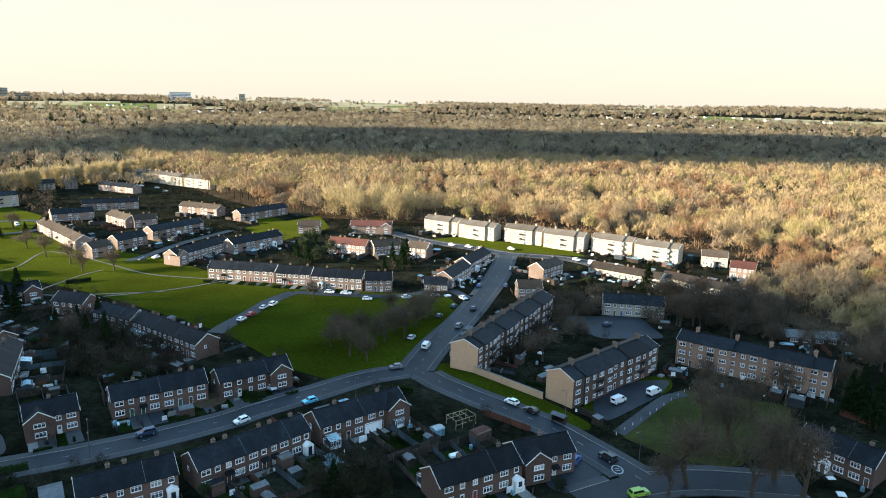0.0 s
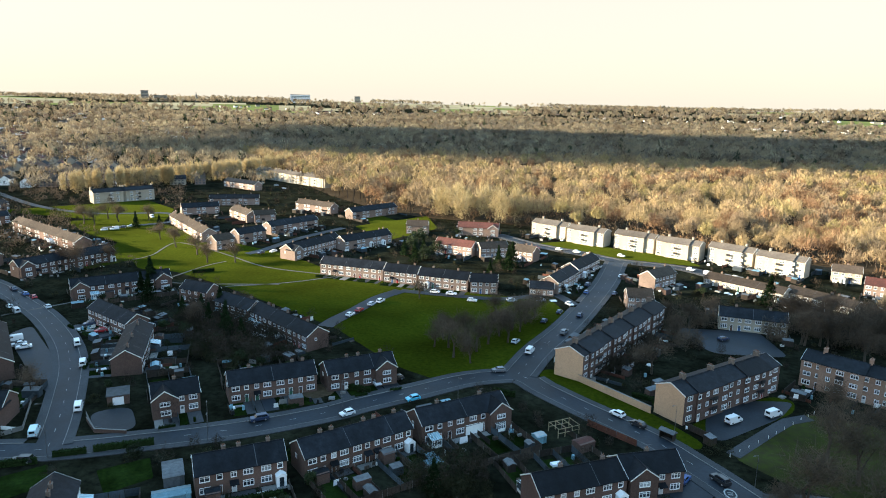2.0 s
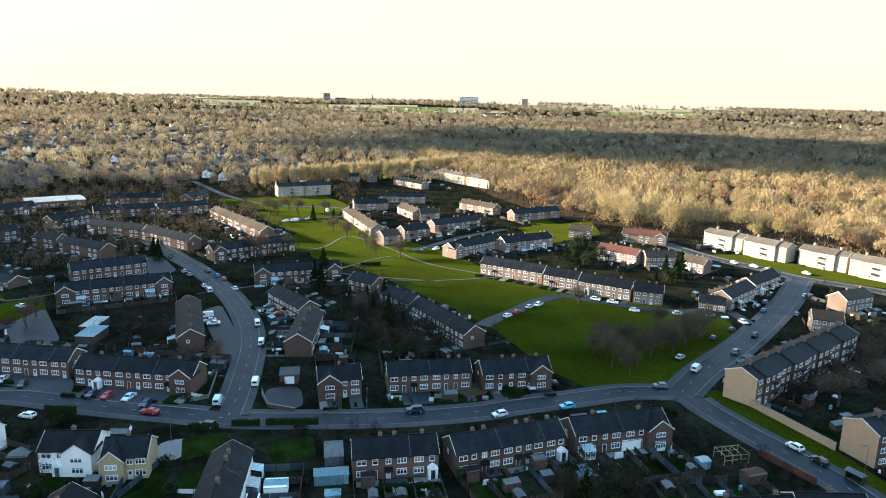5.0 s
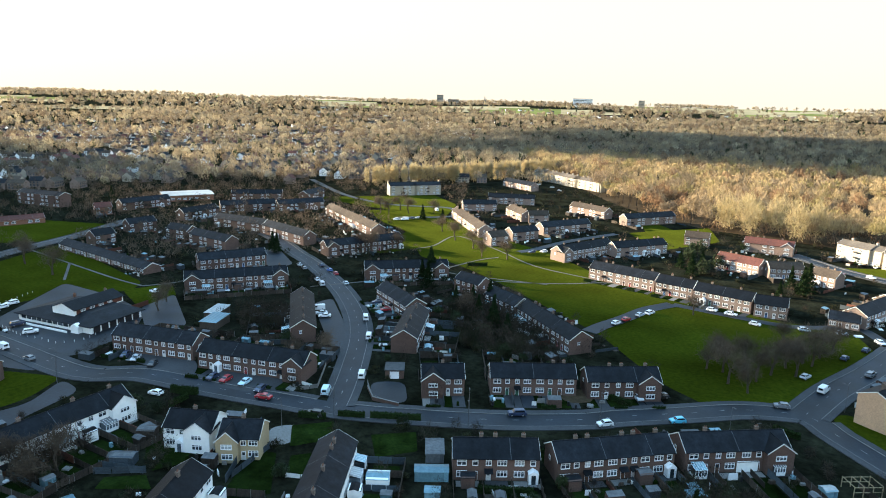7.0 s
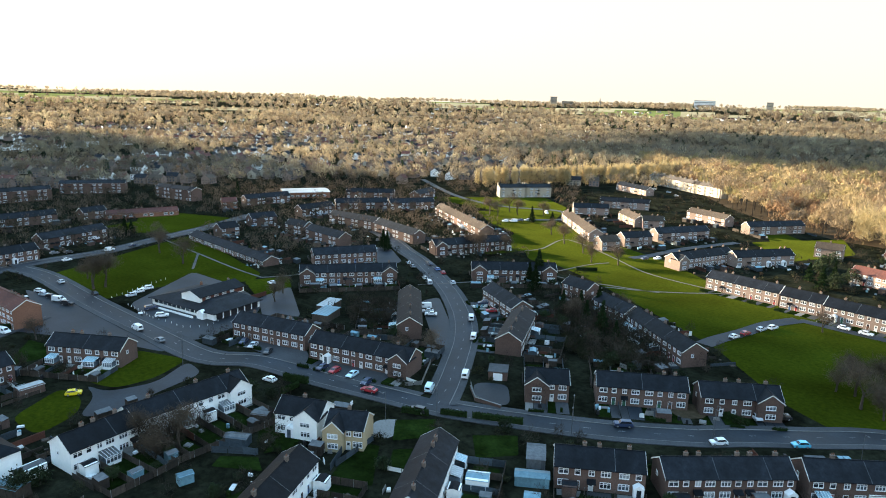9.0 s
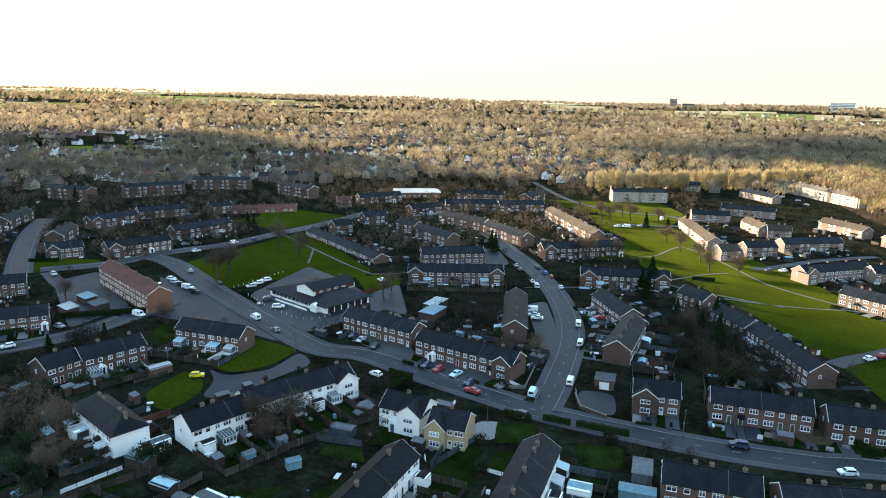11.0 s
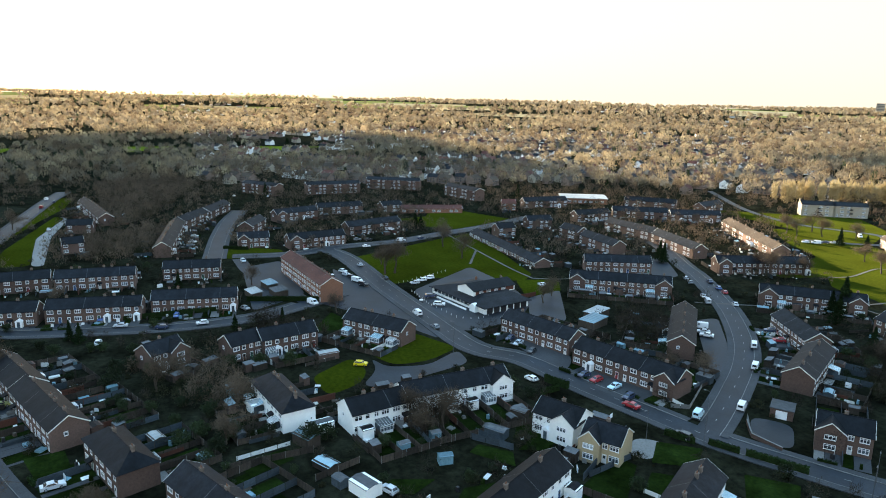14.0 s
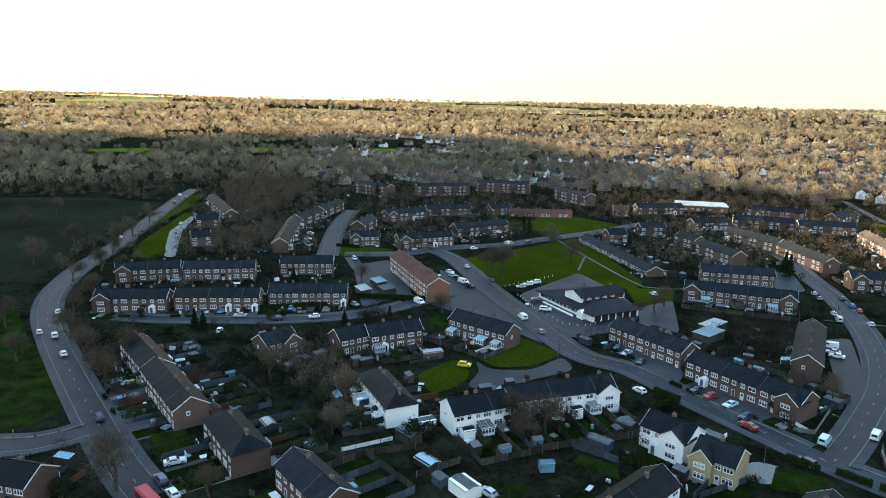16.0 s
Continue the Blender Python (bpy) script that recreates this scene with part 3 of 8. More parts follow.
def pavements():
    lift = 0.0
    for line, width, walks in ROADS:
        if not walks:
            continue
        for s in (-1, 1):
            lift += 0.004
            run = offset(line, s * (width / 2 + 1.0))
            b = Build()
            for i in range(len(run) - 1):
                mid = ((run[i][0] + run[i + 1][0]) / 2, (run[i][1] + run[i + 1][1]) / 2)
                if on_road(mid, line):
                    continue
                ribbon(b, [run[i], run[i + 1]], 2.0, 0.0, 0.19 + lift)
                inner = offset([run[i], run[i + 1]], -s * 1.06)
                ribbon(b, inner, 0.13, 0.0, 0.2 + lift, 1)
            if b.f:
                setting("pavement", b, [PAVING, CONCRETE], "grey slab pavement with a concrete kerb beside the road", "pavement")


def rounded(pts, cut=4.0):
    """A closed outline with its corners rounded off."""
    out = []
    for i, p in enumerate(pts):
        p, a, c = Vector(p), Vector(pts[i - 1]), Vector(pts[(i + 1) % len(pts)])
        a = p + (a - p).normalized() * min(cut, (a - p).length * 0.4)
        c = p + (c - p).normalized() * min(cut, (c - p).length * 0.4)
        for t in (0, 0.25, 0.5, 0.75, 1):
            out.append(tuple(a * (1 - t) ** 2 + p * (2 * t * (1 - t)) + c * t * t))
    return out


MEADOWS = []


def field(name, pts, mat, label, z=0.02, category="grass"):
    GREENS.append(pts)
    if name == "meadow":
        MEADOWS.append(pts)
    z += 0.0012 * len(GREENS)
    b = Build()
    b.poly([(*p, z) for p in rounded(pts, 0.5 if name == "lawn" else 4.0)])
    return setting(name, b, mat, label, category)


def pathway(pts, width, mat, label, z=0.1):
    b = Build()
    ribbon(b, smooth_line(pts), width, z - 0.04, z)
    setting("footpath", b, mat, label, "footpath")


# ---- trees ----
def twig_cloud(rnd, n, centre, radii, length, width, droop=0.0, out=True):
    """Thin pointed twigs filling an uneven ellipsoid, pointing outwards and up; vertices and triangles as arrays."""
    d = rnd.normal(size=(n, 3))
    d /= np.linalg.norm(d, axis=1)[:, None]
    lump = 1 + 0.22 * np.sin(d[:, 0] * 5 + rnd.uniform(0, 6)) * np.sin(d[:, 1] * 4 + rnd.uniform(0, 6)) + 0.15 * np.sin(d[:, 2] * 6 + rnd.uniform(0, 6))
    rad = rnd.uniform(0.25, 1, n) ** 0.45 * lump
    p = d * rad[:, None] * np.array(radii)
    way = d * 0.8 + rnd.normal(size=(n, 3)) * 0.55
    way[:, 2] += 0.45 - droop
    way /= np.linalg.norm(way, axis=1)[:, None]
    ln = length * rnd.uniform(0.6, 1.4, n)[:, None]
    side = np.cross(way, d + rnd.normal(size=(n, 3)) * 0.45)
    side /= np.linalg.norm(side, axis=1)[:, None] + 1e-9
    a = p - way * ln * 0.5 + np.array(centre)
    v = np.stack([a - side * width / 2, a + side * width / 2, a + way * ln], 1)
    return v.reshape(-1, 3)


def tri_mesh(name, verts, mat, quads=False):
    me = bpy.data.meshes.new(name)
    k = 4 if quads else 3
    n = len(verts) // k
    me.vertices.add(n * k)
    me.vertices.foreach_set("co", np.asarray(verts, np.float32).ravel())
    me.loops.add(n * k)
    me.loops.foreach_set("vertex_index", np.arange(n * k, dtype=np.int32))
    me.polygons.add(n)
    me.polygons.foreach_set("loop_start", np.arange(n, dtype=np.int32) * k)
    me.materials.append(mat)
    me.update(calc_edges=True)
    return me


def limbs(b, rnd, a, d, length, r, depth, tips):
    """A limb with its forks, tapering."""
    bend = Vector(rnd.normal(size=3)) * 0.12
    mid = a + d * length * 0.5 + bend * length * 0.3
    end = mid + (d + bend).normalized() * length * 0.5
    b.tube(a, mid, r, r * 0.8, 5 if depth > 2 else 3)
    b.tube(mid, end, r * 0.8, r * 0.55, 5 if depth > 2 else 3)
    if depth == 0:
        tips.append(end)
        return
    for i in range(3 if depth > 1 else 4):
        t = d * 0.75 + Vector(rnd.normal(size=3)) * 0.55
        t.z = max(t.z, -0.05) + 0.22
        limbs(b, rnd, end if i < 2 else mid, t.normalized(), length * rnd.uniform(0.6, 0.8), r * 0.5, depth - 1, tips)


def bare_tree(seed, h, spread, twig_mat=None, twigs=1500):
    rnd = np.random.default_rng(seed)
    T = new("bare_tree")
    b, tips = Build(), []
    limbs(b, rnd, Vector((0, 0, -0.1)), Vector((0, 0, 1)), h * 0.28, h * 0.03, 4, tips)
    part("trunk", b, BARK, T)
    vs = []
    per = max(4, twigs // max(1, len(tips)))
    s = spread / 5
    for p in tips:
        vs.append(twig_cloud(rnd, per, p, (1.9 * s, 1.9 * s, 1.5 * s), 1.5, 0.055))
    part("crown", tri_mesh("crown", np.concatenate(vs), twig_mat or TWIG), None, T)
    return T


def leaf_crown(rnd, n, radii, z0, size, cone=False):
    """Many small leafy sprays over lumps of an uneven crown."""
    vs = []
    lumps = 26
    for i in range(lumps):
        if cone:
            t = (i + 0.5) / lumps
            ang = i * 2.4
            rr = radii[0] * (1 - t) * rnd.uniform(0.55, 0.8)
            c = (rr * math.cos(ang), rr * math.sin(ang), z0 + t * radii[2] * 2)
            q = max(0.35, radii[0] * (1 - t) * 0.75)
            vs.append(twig_cloud(rnd, n // lumps, c, (q, q, radii[2] * 0.13), size, size * 0.5, 0.5))
        else:
            d = rnd.normal(size=3)
            d /= np.linalg.norm(d)
            c = d * np.array(radii) * rnd.uniform(0.35, 0.8) + np.array((0, 0, z0 + radii[2]))
            q = radii[0] * rnd.uniform(0.28, 0.5)
            vs.append(twig_cloud(rnd, n // lumps, c, (q, q, q * 0.85), size, size * 0.6, 0.2))
    return np.concatenate(vs)


def conifer_tree(seed, h, r):
    rnd = np.random.default_rng(seed)
    T = new("conifer_tree")
    part("trunk", Build().tube((0, 0, -0.1), (0, 0, h * 0.85), 0.24, 0.05, 7), BARK, T)
    part("crown", tri_mesh("crown", leaf_crown(rnd, 2000, (r, r, h * 0.47), h * 0.05, 0.7, True), CONIFER), None, T)
    return T


def bush(seed, h, r):
    rnd = np.random.default_rng(seed)
    T = new("evergreen_bush")
    part("stem", Build().tube((0, 0, -0.1), (0, 0, h * 0.6), 0.12, 0.05, 6), BARK, T)
    part("foliage", tri_mesh("foliage", leaf_crown(rnd, 950, (r, r, h * 0.5), 0.0, 0.4), SHRUB), None, T)
    return T


def hedge(x, y, turn, L, h=1.6, w=1.0):
    T = thing("hedge", pose(x, y, 0, 0, 0, turn), "clipped dark green garden hedge", "hedge", "hedges")
    rnd = np.random.default_rng(int(abs(x * 7 + y * 13)) + 1)
    part("body", Build().box(-L / 2, -w / 2 + 0.1, 0, L / 2, w / 2 - 0.1, h - 0.12, 0, (0.05, 0.08)), HEDGE, T)
    n = int(L * (h * 2 + w) * 22)
    u = rnd.uniform(-L / 2, L / 2, n)
    s = rnd.integers(0, 3, n)
    y_ = np.where(s == 0, -w / 2, np.where(s == 1, w / 2, rnd.uniform(-w / 2, w / 2, n))) + rnd.normal(size=n) * 0.06
    z_ = np.where(s == 2, h, rnd.uniform(0.05, h, n)) + rnd.normal(size=n) * 0.06
    p = np.stack([u, y_, z_], 1)
    t = p[:, None, :] + rnd.normal(size=(n, 3, 3)) * 0.14
    part("leaves", tri_mesh("leaves", t.reshape(-1, 3), HEDGE), None, T)


# ---- cars ----
def car_body(kind):
    """Side outlines (length, height): the lower body and the cabin."""
    if kind == "van":
        return dict(L=4.9, W=1.9, low=[(-2.45, .3), (2.4, .3), (2.45, .75), (2.25, 1.05), (1.75, 1.15), (1.1, 1.9), (0.8, 2.0), (-2.4, 2.0), (-2.45, 1.9)], cab=None, wheels=(1.55, -1.5), r=.34)
    if kind == "suv":
        return dict(L=4.5, W=1.85, low=[(-2.25, .35), (2.2, .35), (2.25, .8), (2.1, 1.0), (1.2, 1.08), (-2.2, 1.1), (-2.25, .9)], cab=[(1.15, 1.06), (.55, 1.62), (.3, 1.68), (-1.8, 1.66), (-2.15, 1.08)], wheels=(1.4, -1.35), r=.36)
    if kind == "saloon":
        return dict(L=4.5, W=1.78, low=[(-2.25, .28), (2.2, .28), (2.25, .6), (2.1, .82), (1.0, .93), (-1.5, .97), (-2.2, .93), (-2.25, .7)], cab=[(1.0, .91), (.25, 1.4), (0, 1.44), (-.95, 1.4), (-1.65, .95)], wheels=(1.38, -1.3), r=.32)
    return dict(L=3.95, W=1.74, low=[(-1.95, .28), (1.92, .28), (1.97, .62), (1.85, .86), (1.0, .98), (-1.85, 1.02), (-1.97, .75)], cab=[(1.0, .96), (.35, 1.44), (.1, 1.5), (-1.35, 1.46), (-1.85, 1.0)], wheels=(1.22, -1.2), r=.31)


def make_car(kind, lamps=True):
    k = car_body(kind)
    W = k["W"]
    T = new("van" if kind == "van" else "car")
    b = Build()

    def shell(outline, wy, wt, mat=0):
        n = len(outline)
        zs = [z for _, z in outline]
        z0, z1 = min(zs), max(zs)
        half = [wy + (wt - wy) * (z - z0) / (z1 - z0) for _, z in outline]
        lft = [(x, -h, z) for (x, z), h in zip(outline, half)]
        rgt = [(x, h, z) for (x, z), h in zip(outline, half)]
        b.poly(lft, mat).poly(list(reversed(rgt)), mat)
        for i in range(n):
            j = (i + 1) % n
            b.poly([lft[i], rgt[i], rgt[j], lft[j]], mat)
    shell(k["low"], W / 2, W / 2 - 0.06 if k["cab"] else W / 2 - 0.16)
    if k["cab"]:
        shell(k["cab"], W / 2 - 0.08, W / 2 - 0.28)
    xf, xb = k["L"] / 2 - 0.02, -k["L"] / 2 - 0.01
    b.box(xf - .05, -W / 2 + .05, .32, xf + .06, W / 2 - .05, .5, 1).box(xb - .06, -W / 2 + .05, .32, xb + .05, W / 2 - .05, .5, 1)
    part("body", b, [PAINT, BLACK], T)
    g = Build()
    if k["cab"]:
        c = k["cab"]
        z0, z1 = c[0][1], max(z for _, z in c)

        def side(x, z, s):
            return (x, s * (W / 2 - 0.075 - 0.2 * (z - z0) / (z1 - z0)), z)
        zt = z1 - 0.12
        for s in (-1, 1):
            xf0, xf1, xb0, xb1 = c[0][0] - 0.15, c[1][0] - 0.02, c[-1][0] + 0.25, c[-2][0] + 0.08
            g.poly([side(xf0, z0 + 0.06, s), side(xf1, zt, s), side(xb1, zt, s), side(xb0, z0 + 0.06, s)])
        for (xa, za), (xb, zb), off in ((c[0], c[1], 0.012), (c[-1], c[-2], -0.012)):
            def lerp(t):
                return xa + (xb - xa) * t + off, za + (zb - za) * t + 0.012
            (x0, q0), (x1, q1) = lerp(0.1), lerp(0.88)
            g.poly([(x0, -W / 2 + .2, q0), (x0, W / 2 - .2, q0), (x1, W / 2 - .33, q1), (x1, -W / 2 + .33, q1)])
    else:
        part("windscreen", Build().poly([(1.69, -.72, 1.22), (1.69, .72, 1.22), (1.15, .68, 1.86), (1.15, -.68, 1.86)]), CARGLASS, T)
        for s in (-1, 1):
            part("side_window", Build().poly([(1.45, s * .87, 1.2), (1.0, s * .84, 1.75), (.35, s * .84, 1.75), (.35, s * .87, 1.2)]), CARGLASS, T)
        part("rear_window", Build().poly([(-2.46, -.6, 1.2), (-2.46, .6, 1.2), (-2.45, .55, 1.75), (-2.45, -.55, 1.75)]), CARGLASS, T)
    if k["cab"]:
        part("glazing", g, CARGLASS, T)
    wheel = Build().tube((0, -0.1, 0), (0, 0.1, 0), k["r"], k["r"], 12)
    wheel.tube((0, 0.1, 0), (0, 0.115, 0), k["r"] * .64, k["r"] * .6, 10, 1)
    wm = wheel.mesh("wheel", [TYRE, RIM])
    for x in k["wheels"]:
        for s in (-1, 1):
            part("wheel", wm, None, T, m=pose(x, s * (W / 2 - .08), k["r"], 0, 0, 0 if s > 0 else 180))
    for s in (-1, 1) if lamps else ():
        part("headlamp", Build().box(xf - .2, s * (W / 2 - .22) - .16, .62, xf + .03, s * (W / 2 - .22) + .16, .78), LAMPW, T)
        part("tail_lamp", Build().box(xb - .01, s * (W / 2 - .17) - .09, .7, xb + .1, s * (W / 2 - .17) + .09, .95), LAMPR, T)
    return T


CARS = {}
PAINTS = dict(white=(.8, .8, .8), silver=(.5, .53, .56), grey=(.16, .17, .185), black=(.018, .019, .022), red=(.36, .02, .025), blue=(.03, .09, .28), navy=(.02, .035, .08), cyan=(.1, .5, .68), green=(.25, .42, .05), yellow=(.8, .58, .02), olive=(.3, .3, .1), pale=(.5, .68, .75))
WORDS = dict(hatch="small hatchback", saloon="saloon car", suv="tall estate car", van="panel van")


def car(x, y, turn, colour="silver", kind="hatch"):
    m = pose(x, y, 0.16, 0, 0, turn)
    near = math.hypot(x, y) < 180
    if (kind, near) not in CARS:
        ob = CARS[(kind, near)] = make_car(kind, near)
        ob.matrix_basis = m
    else:
        ob = copy_thing(CARS[(kind, near)], m)
    for o in ob.children:
        if o.name.startswith("body"):
            o.color = (*PAINTS[colour], 1)
    tagged(ob, f"{colour} {WORDS[kind]} standing on the asphalt", "van" if kind == "van" else "car", "parked cars")


# ---- garden things ----
def fence(x0, y0, x1, y1, h=1.7, mat=None, label="weathered timber panel fence between gardens"):
    mat = mat or WOOD
    L = math.hypot(x1 - x0, y1 - y0)
    if L < 1.5:
        return
    T = thing("fence", pose(x0, y0, 0, 0, 0, math.degrees(math.atan2(y1 - y0, x1 - x0))), label, "fence", "garden fences")
    n = max(1, round(L / 3.0))
    w = L / n

    def panel():
        prof = [(0.02, 0.06), (0.02, h)]
        for i in range(6):
            z1, z0 = h - i * (h - 0.06) / 6, h - (i + 1) * (h - 0.06) / 6
            prof += [(-0.015, z1), (-0.045, z0 + 0.02)]
        prof.append((-0.02, 0.06))
        return Build().prism(prof, 0.05, 1.0).mesh("panel", mat)
    pm = shared(("panel", mat.name, h), panel)
    po = shared(("post", mat.name, h), lambda: Build().box(-.05, -.05, 0, .05, .05, h + .1, 0, (.01, .01)).mesh("post", CONCRETE if mat is WOOD else mat))
    for i in range(n):
        part("panel", pm, None, T, m=Matrix.Translation((i * w, 0, 0)) @ Matrix.Diagonal((w, 1, 1, 1)))
        if i % 2 == 0:
            part("post", po, None, T, m=pose(i * w, 0, 0))
    part("post", po, None, T, m=pose(L, 0, 0))


def shed(x, y, turn, w=2.4, d=1.8, h=2.1, wall=None, roof=None, label="small timber garden shed with a felt roof"):
    T = thing("garden_shed", pose(x, y, 0, 0, 0, turn), label, "shed", "garden sheds")
    part("wall", Build().prism([(-d / 2, 0), (d / 2, 0), (d / 2, h - .35), (0, h - .05), (-d / 2, h - .35)], -w / 2, w / 2), wall or WOOD, T)
    b = Build()
    for s in (-1, 1):
        b.poly([(-w / 2 - .12, s * (d / 2 + .12), h - .4), (w / 2 + .12, s * (d / 2 + .12), h - .4), (w / 2 + .12, 0, h), (-w / 2 - .12, 0, h)])
        b.poly([(-w / 2 - .12, s * (d / 2 + .12), h - .45), (w / 2 + .12, s * (d / 2 + .12), h - .45), (w / 2 + .12, s * (d / 2 + .12), h - .4), (-w / 2 - .12, s * (d / 2 + .12), h - .4)])
    part("roof", b, roof or FELT, T)
    part("door", Build().box(w / 2 - .9, -d / 2 - .03, .05, w / 2 - .15, -d / 2, h - .45), wall or WOOD, T)


def lean_to(x, y, turn, w=3.2, d=2.6, wall=None, roof=None, label="white glazed lean-to conservatory against the house"):
    T = thing("conservatory", pose(x, y, 0, 0, 0, turn), label, "conservatory", "conservatories")
    part("base", Build().box(-w / 2, -d, 0, w / 2, 0, .7), wall or WHITE, T)
    part("frame", window_mesh(w, 1.45, 4, False), None, T, m=pose(0, -d, 0.72))
    part("glazing", Build().box(-w / 2 + .03, -d + .03, .7, w / 2 - .03, -.02, 2.08), GLASS, T)
    r = Build()
    xs = []
    for i in range(6):
        x0 = -w / 2 - .1 + (w + .13) * i / 5
        xs += [x0, x0 + .07]
    r.v = [(x, y, z) for y, z in ((-d - .12, 2.15), (0, 2.75)) for x in xs]
    for i in range(len(xs) - 1):
        r.f.append((i, i + 1, i + 1 + len(xs), i + len(xs)))
        r.m.append(1 - i % 2)
    part("roof", r, [roof or POLY, UPVC], T)


def street_lamp(x, y, turn=0, h=7.5):
    T = thing("street_lamp", pose(x, y, 0.1, 0, 0, turn), "grey steel street lamp at the roadside", "street lamp", "street lamps")
    part("post", Build().tube((0, 0, 0), (0, 0, 1.2), .09, .08, 6).tube((0, 0, 1.2), (0, 0, h), .06, .045, 6), LEAD, T)
    part("arm", Build().tube((0, 0, h), (1.0, 0, h + .18), .04, .035, 5), LEAD, T)
    part("lantern", Build().box(.9, -.13, h + .1, 1.55, .13, h + .24, 0, (.06, .04)), LEAD, T)


def garden_plots(x, y, turn, L, D, side, depth, seed, unit=5.4, sheds=0.4, white=False, fence_every=1):
    """The gardens behind a row: fences, lawns, sheds and lean-tos, in the row's own directions."""
    rnd = random.Random(seed * 31 + 5)
    n = max(1, round(L / unit))
    w = L / n
    m = pose(x, y, 0, 0, 0, turn)

    def P(px, py):
        q = m @ Vector((px, py, 0))
        return q.x, q.y
    y0, y1 = side * (D / 2 + 0.3), side * (D / 2 + depth)
    for i in range(0, n + 1, fence_every):
        px = -L / 2 + w * i
        mat = rnd.choice((WOOD, WOOD, BLUEWOOD))
        fence(*P(px, y0 + side * 1.5), *P(px, y1), rnd.choice((1.5, 1.7)), mat)
    fence(*P(-L / 2, y1), *P(L / 2, y1))
    for i in range(n):
        c = -L / 2 + w * (i + 0.5)
        if rnd.random() < 0.75:
            a, b_ = y0 + side * rnd.uniform(1.5, 4), y1 - side * rnd.uniform(0.5, 4)
            q = w / 2 - rnd.uniform(0.3, 1.0)
            bb = Build().poly([(*P(c - q, a), 0.03), (*P(c + q, a), 0.03), (*P(c + q, b_), 0.03), (*P(c - q, b_), 0.03)])
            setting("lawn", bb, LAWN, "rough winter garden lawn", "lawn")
        bb = Build().poly([(*P(c - w * .4, y0), 0.035), (*P(c + w * .4, y0), 0.035), (*P(c + w * .4, y0 + side * 2.2), 0.035), (*P(c - w * .4, y0 + side * 2.2), 0.035)])
        setting("patio", bb, PAVING if rnd.random() < .5 else CONCRETE, "grey slab patio behind the house", "patio")
        k = rnd.random()
        t = turn + (0 if side < 0 else 180)
        if k < 0.34:
            lean_to(*P(c + rnd.uniform(-.6, .6), side * D / 2), t, rnd.uniform(2.6, 3.6), rnd.uniform(2.0, 3.0), WHITE if white or rnd.random() < .6 else BRICK, rnd.choice((POLY, POLY, FELT, FELT, WHITE_ROOF)))
        elif k < 0.5:
            shed(*P(c, y0 + side * 1.6), t, 2.8, 2.6, 2.8, WHITE if white else BRICK, rnd.choice((FELT, SLATE)), "single-storey rear extension with a dark roof")
        if rnd.random() < sheds:
            shed(*P(c + rnd.uniform(-1, 1), y1 - side * rnd.uniform(1.4, 3)), t + rnd.choice((0, 90)), rnd.uniform(1.8, 3), rnd.uniform(1.5, 2.2), rnd.uniform(1.9, 2.3), rnd.choice((WOOD, WOOD, WOOD, BLUEWOOD, TEAL)), rnd.choice((FELT, FELT, FELT, FELT, TEAL)))
        for j in range(rnd.random() < 0.3):
            BUSHES.append((*P(c + rnd.uniform(-w / 2, w / 2), rnd.uniform(min(y0 + side * 3, y1), max(y0 + side * 3, y1))), rnd.uniform(.25, .8), rnd.random() * 360))


def front_plots(x, y, turn, L, D, side, depth, seed, unit=5.4):
    """Front gardens between a row and the pavement: small lawns and paved drives, house by house."""
    rnd = random.Random(seed * 17 + 3)
    n = max(1, round(L / unit))
    w = L / n
    m = pose(x, y, 0, 0, 0, turn)
    for i in range(n):
        c = -L / 2 + w * (i + 0.5)
        split_at = rnd.uniform(-0.15, 0.3) * w
        y0, y1 = side * (D / 2 + 0.2), side * (D / 2 + depth)
        for k, (a, b_) in enumerate(((c - w / 2 + 0.15, c + split_at), (c + split_at + 0.1, c + w / 2 - 0.1))):
            q = [m @ Vector((px, py, 0.05 + 0.002 * k)) for px, py in ((a, y0), (b_, y0), (b_, y1), (a, y1))]
            green = k == 0 and rnd.random() < 0.75
            setting("front_lawn" if green else "driveway", Build().poly(q), LAWN if green else rnd.choice((PAVING, PAVING, CONCRETE, ASPHALT)), "small front garden lawn" if green else "paved front garden drive", "lawn" if green else "driveway")
        if rnd.random() < 0.5:
            p = m @ Vector((c, y1, 0))
            hedge(p.x, p.y, turn, w * 0.7, rnd.uniform(0.6, 1.1), 0.7)


BUSHES = []



# ---- ground and roads ----
def ground_height(x, y):
    """Flat in the estate, rolling up to low hills far off, higher on the side of the low sun."""
    r = math.hypot(x, y)
    t = min(1, max(0, (r - 1050) / 4500))
    t = t * t * (3 - 2 * t)
    a = min(1, max(0, (math.degrees(math.atan2(-x, y)) - 42) / 26))
    return t * (45 + 21 * a + 16 * noise.noise(Vector((x * 0.0006, y * 0.0006, 3.1)))) + 7 * noise.noise(Vector((x * 0.002, y * 0.002, 0))) * t


def open_land(x, y):
    """Where the far country lies open: fields between the woods."""
    r = math.hypot(x, y)
    return r > 2650 and noise.noise(Vector((x * 0.0011, y * 0.0011, 11.0))) > 0.18 - 0.3 * min(1, (r - 2650) / 4000)


g = Build()
rings = [0, 60, 120, 200, 300, 450, 650, 850, 1050, 1200, 1450, 1750, 2100, 2300, 2550, 2800, 3100, 3400, 3700, 4050, 4400, 4800, 5300, 6000, 7000, 8500, 10500]
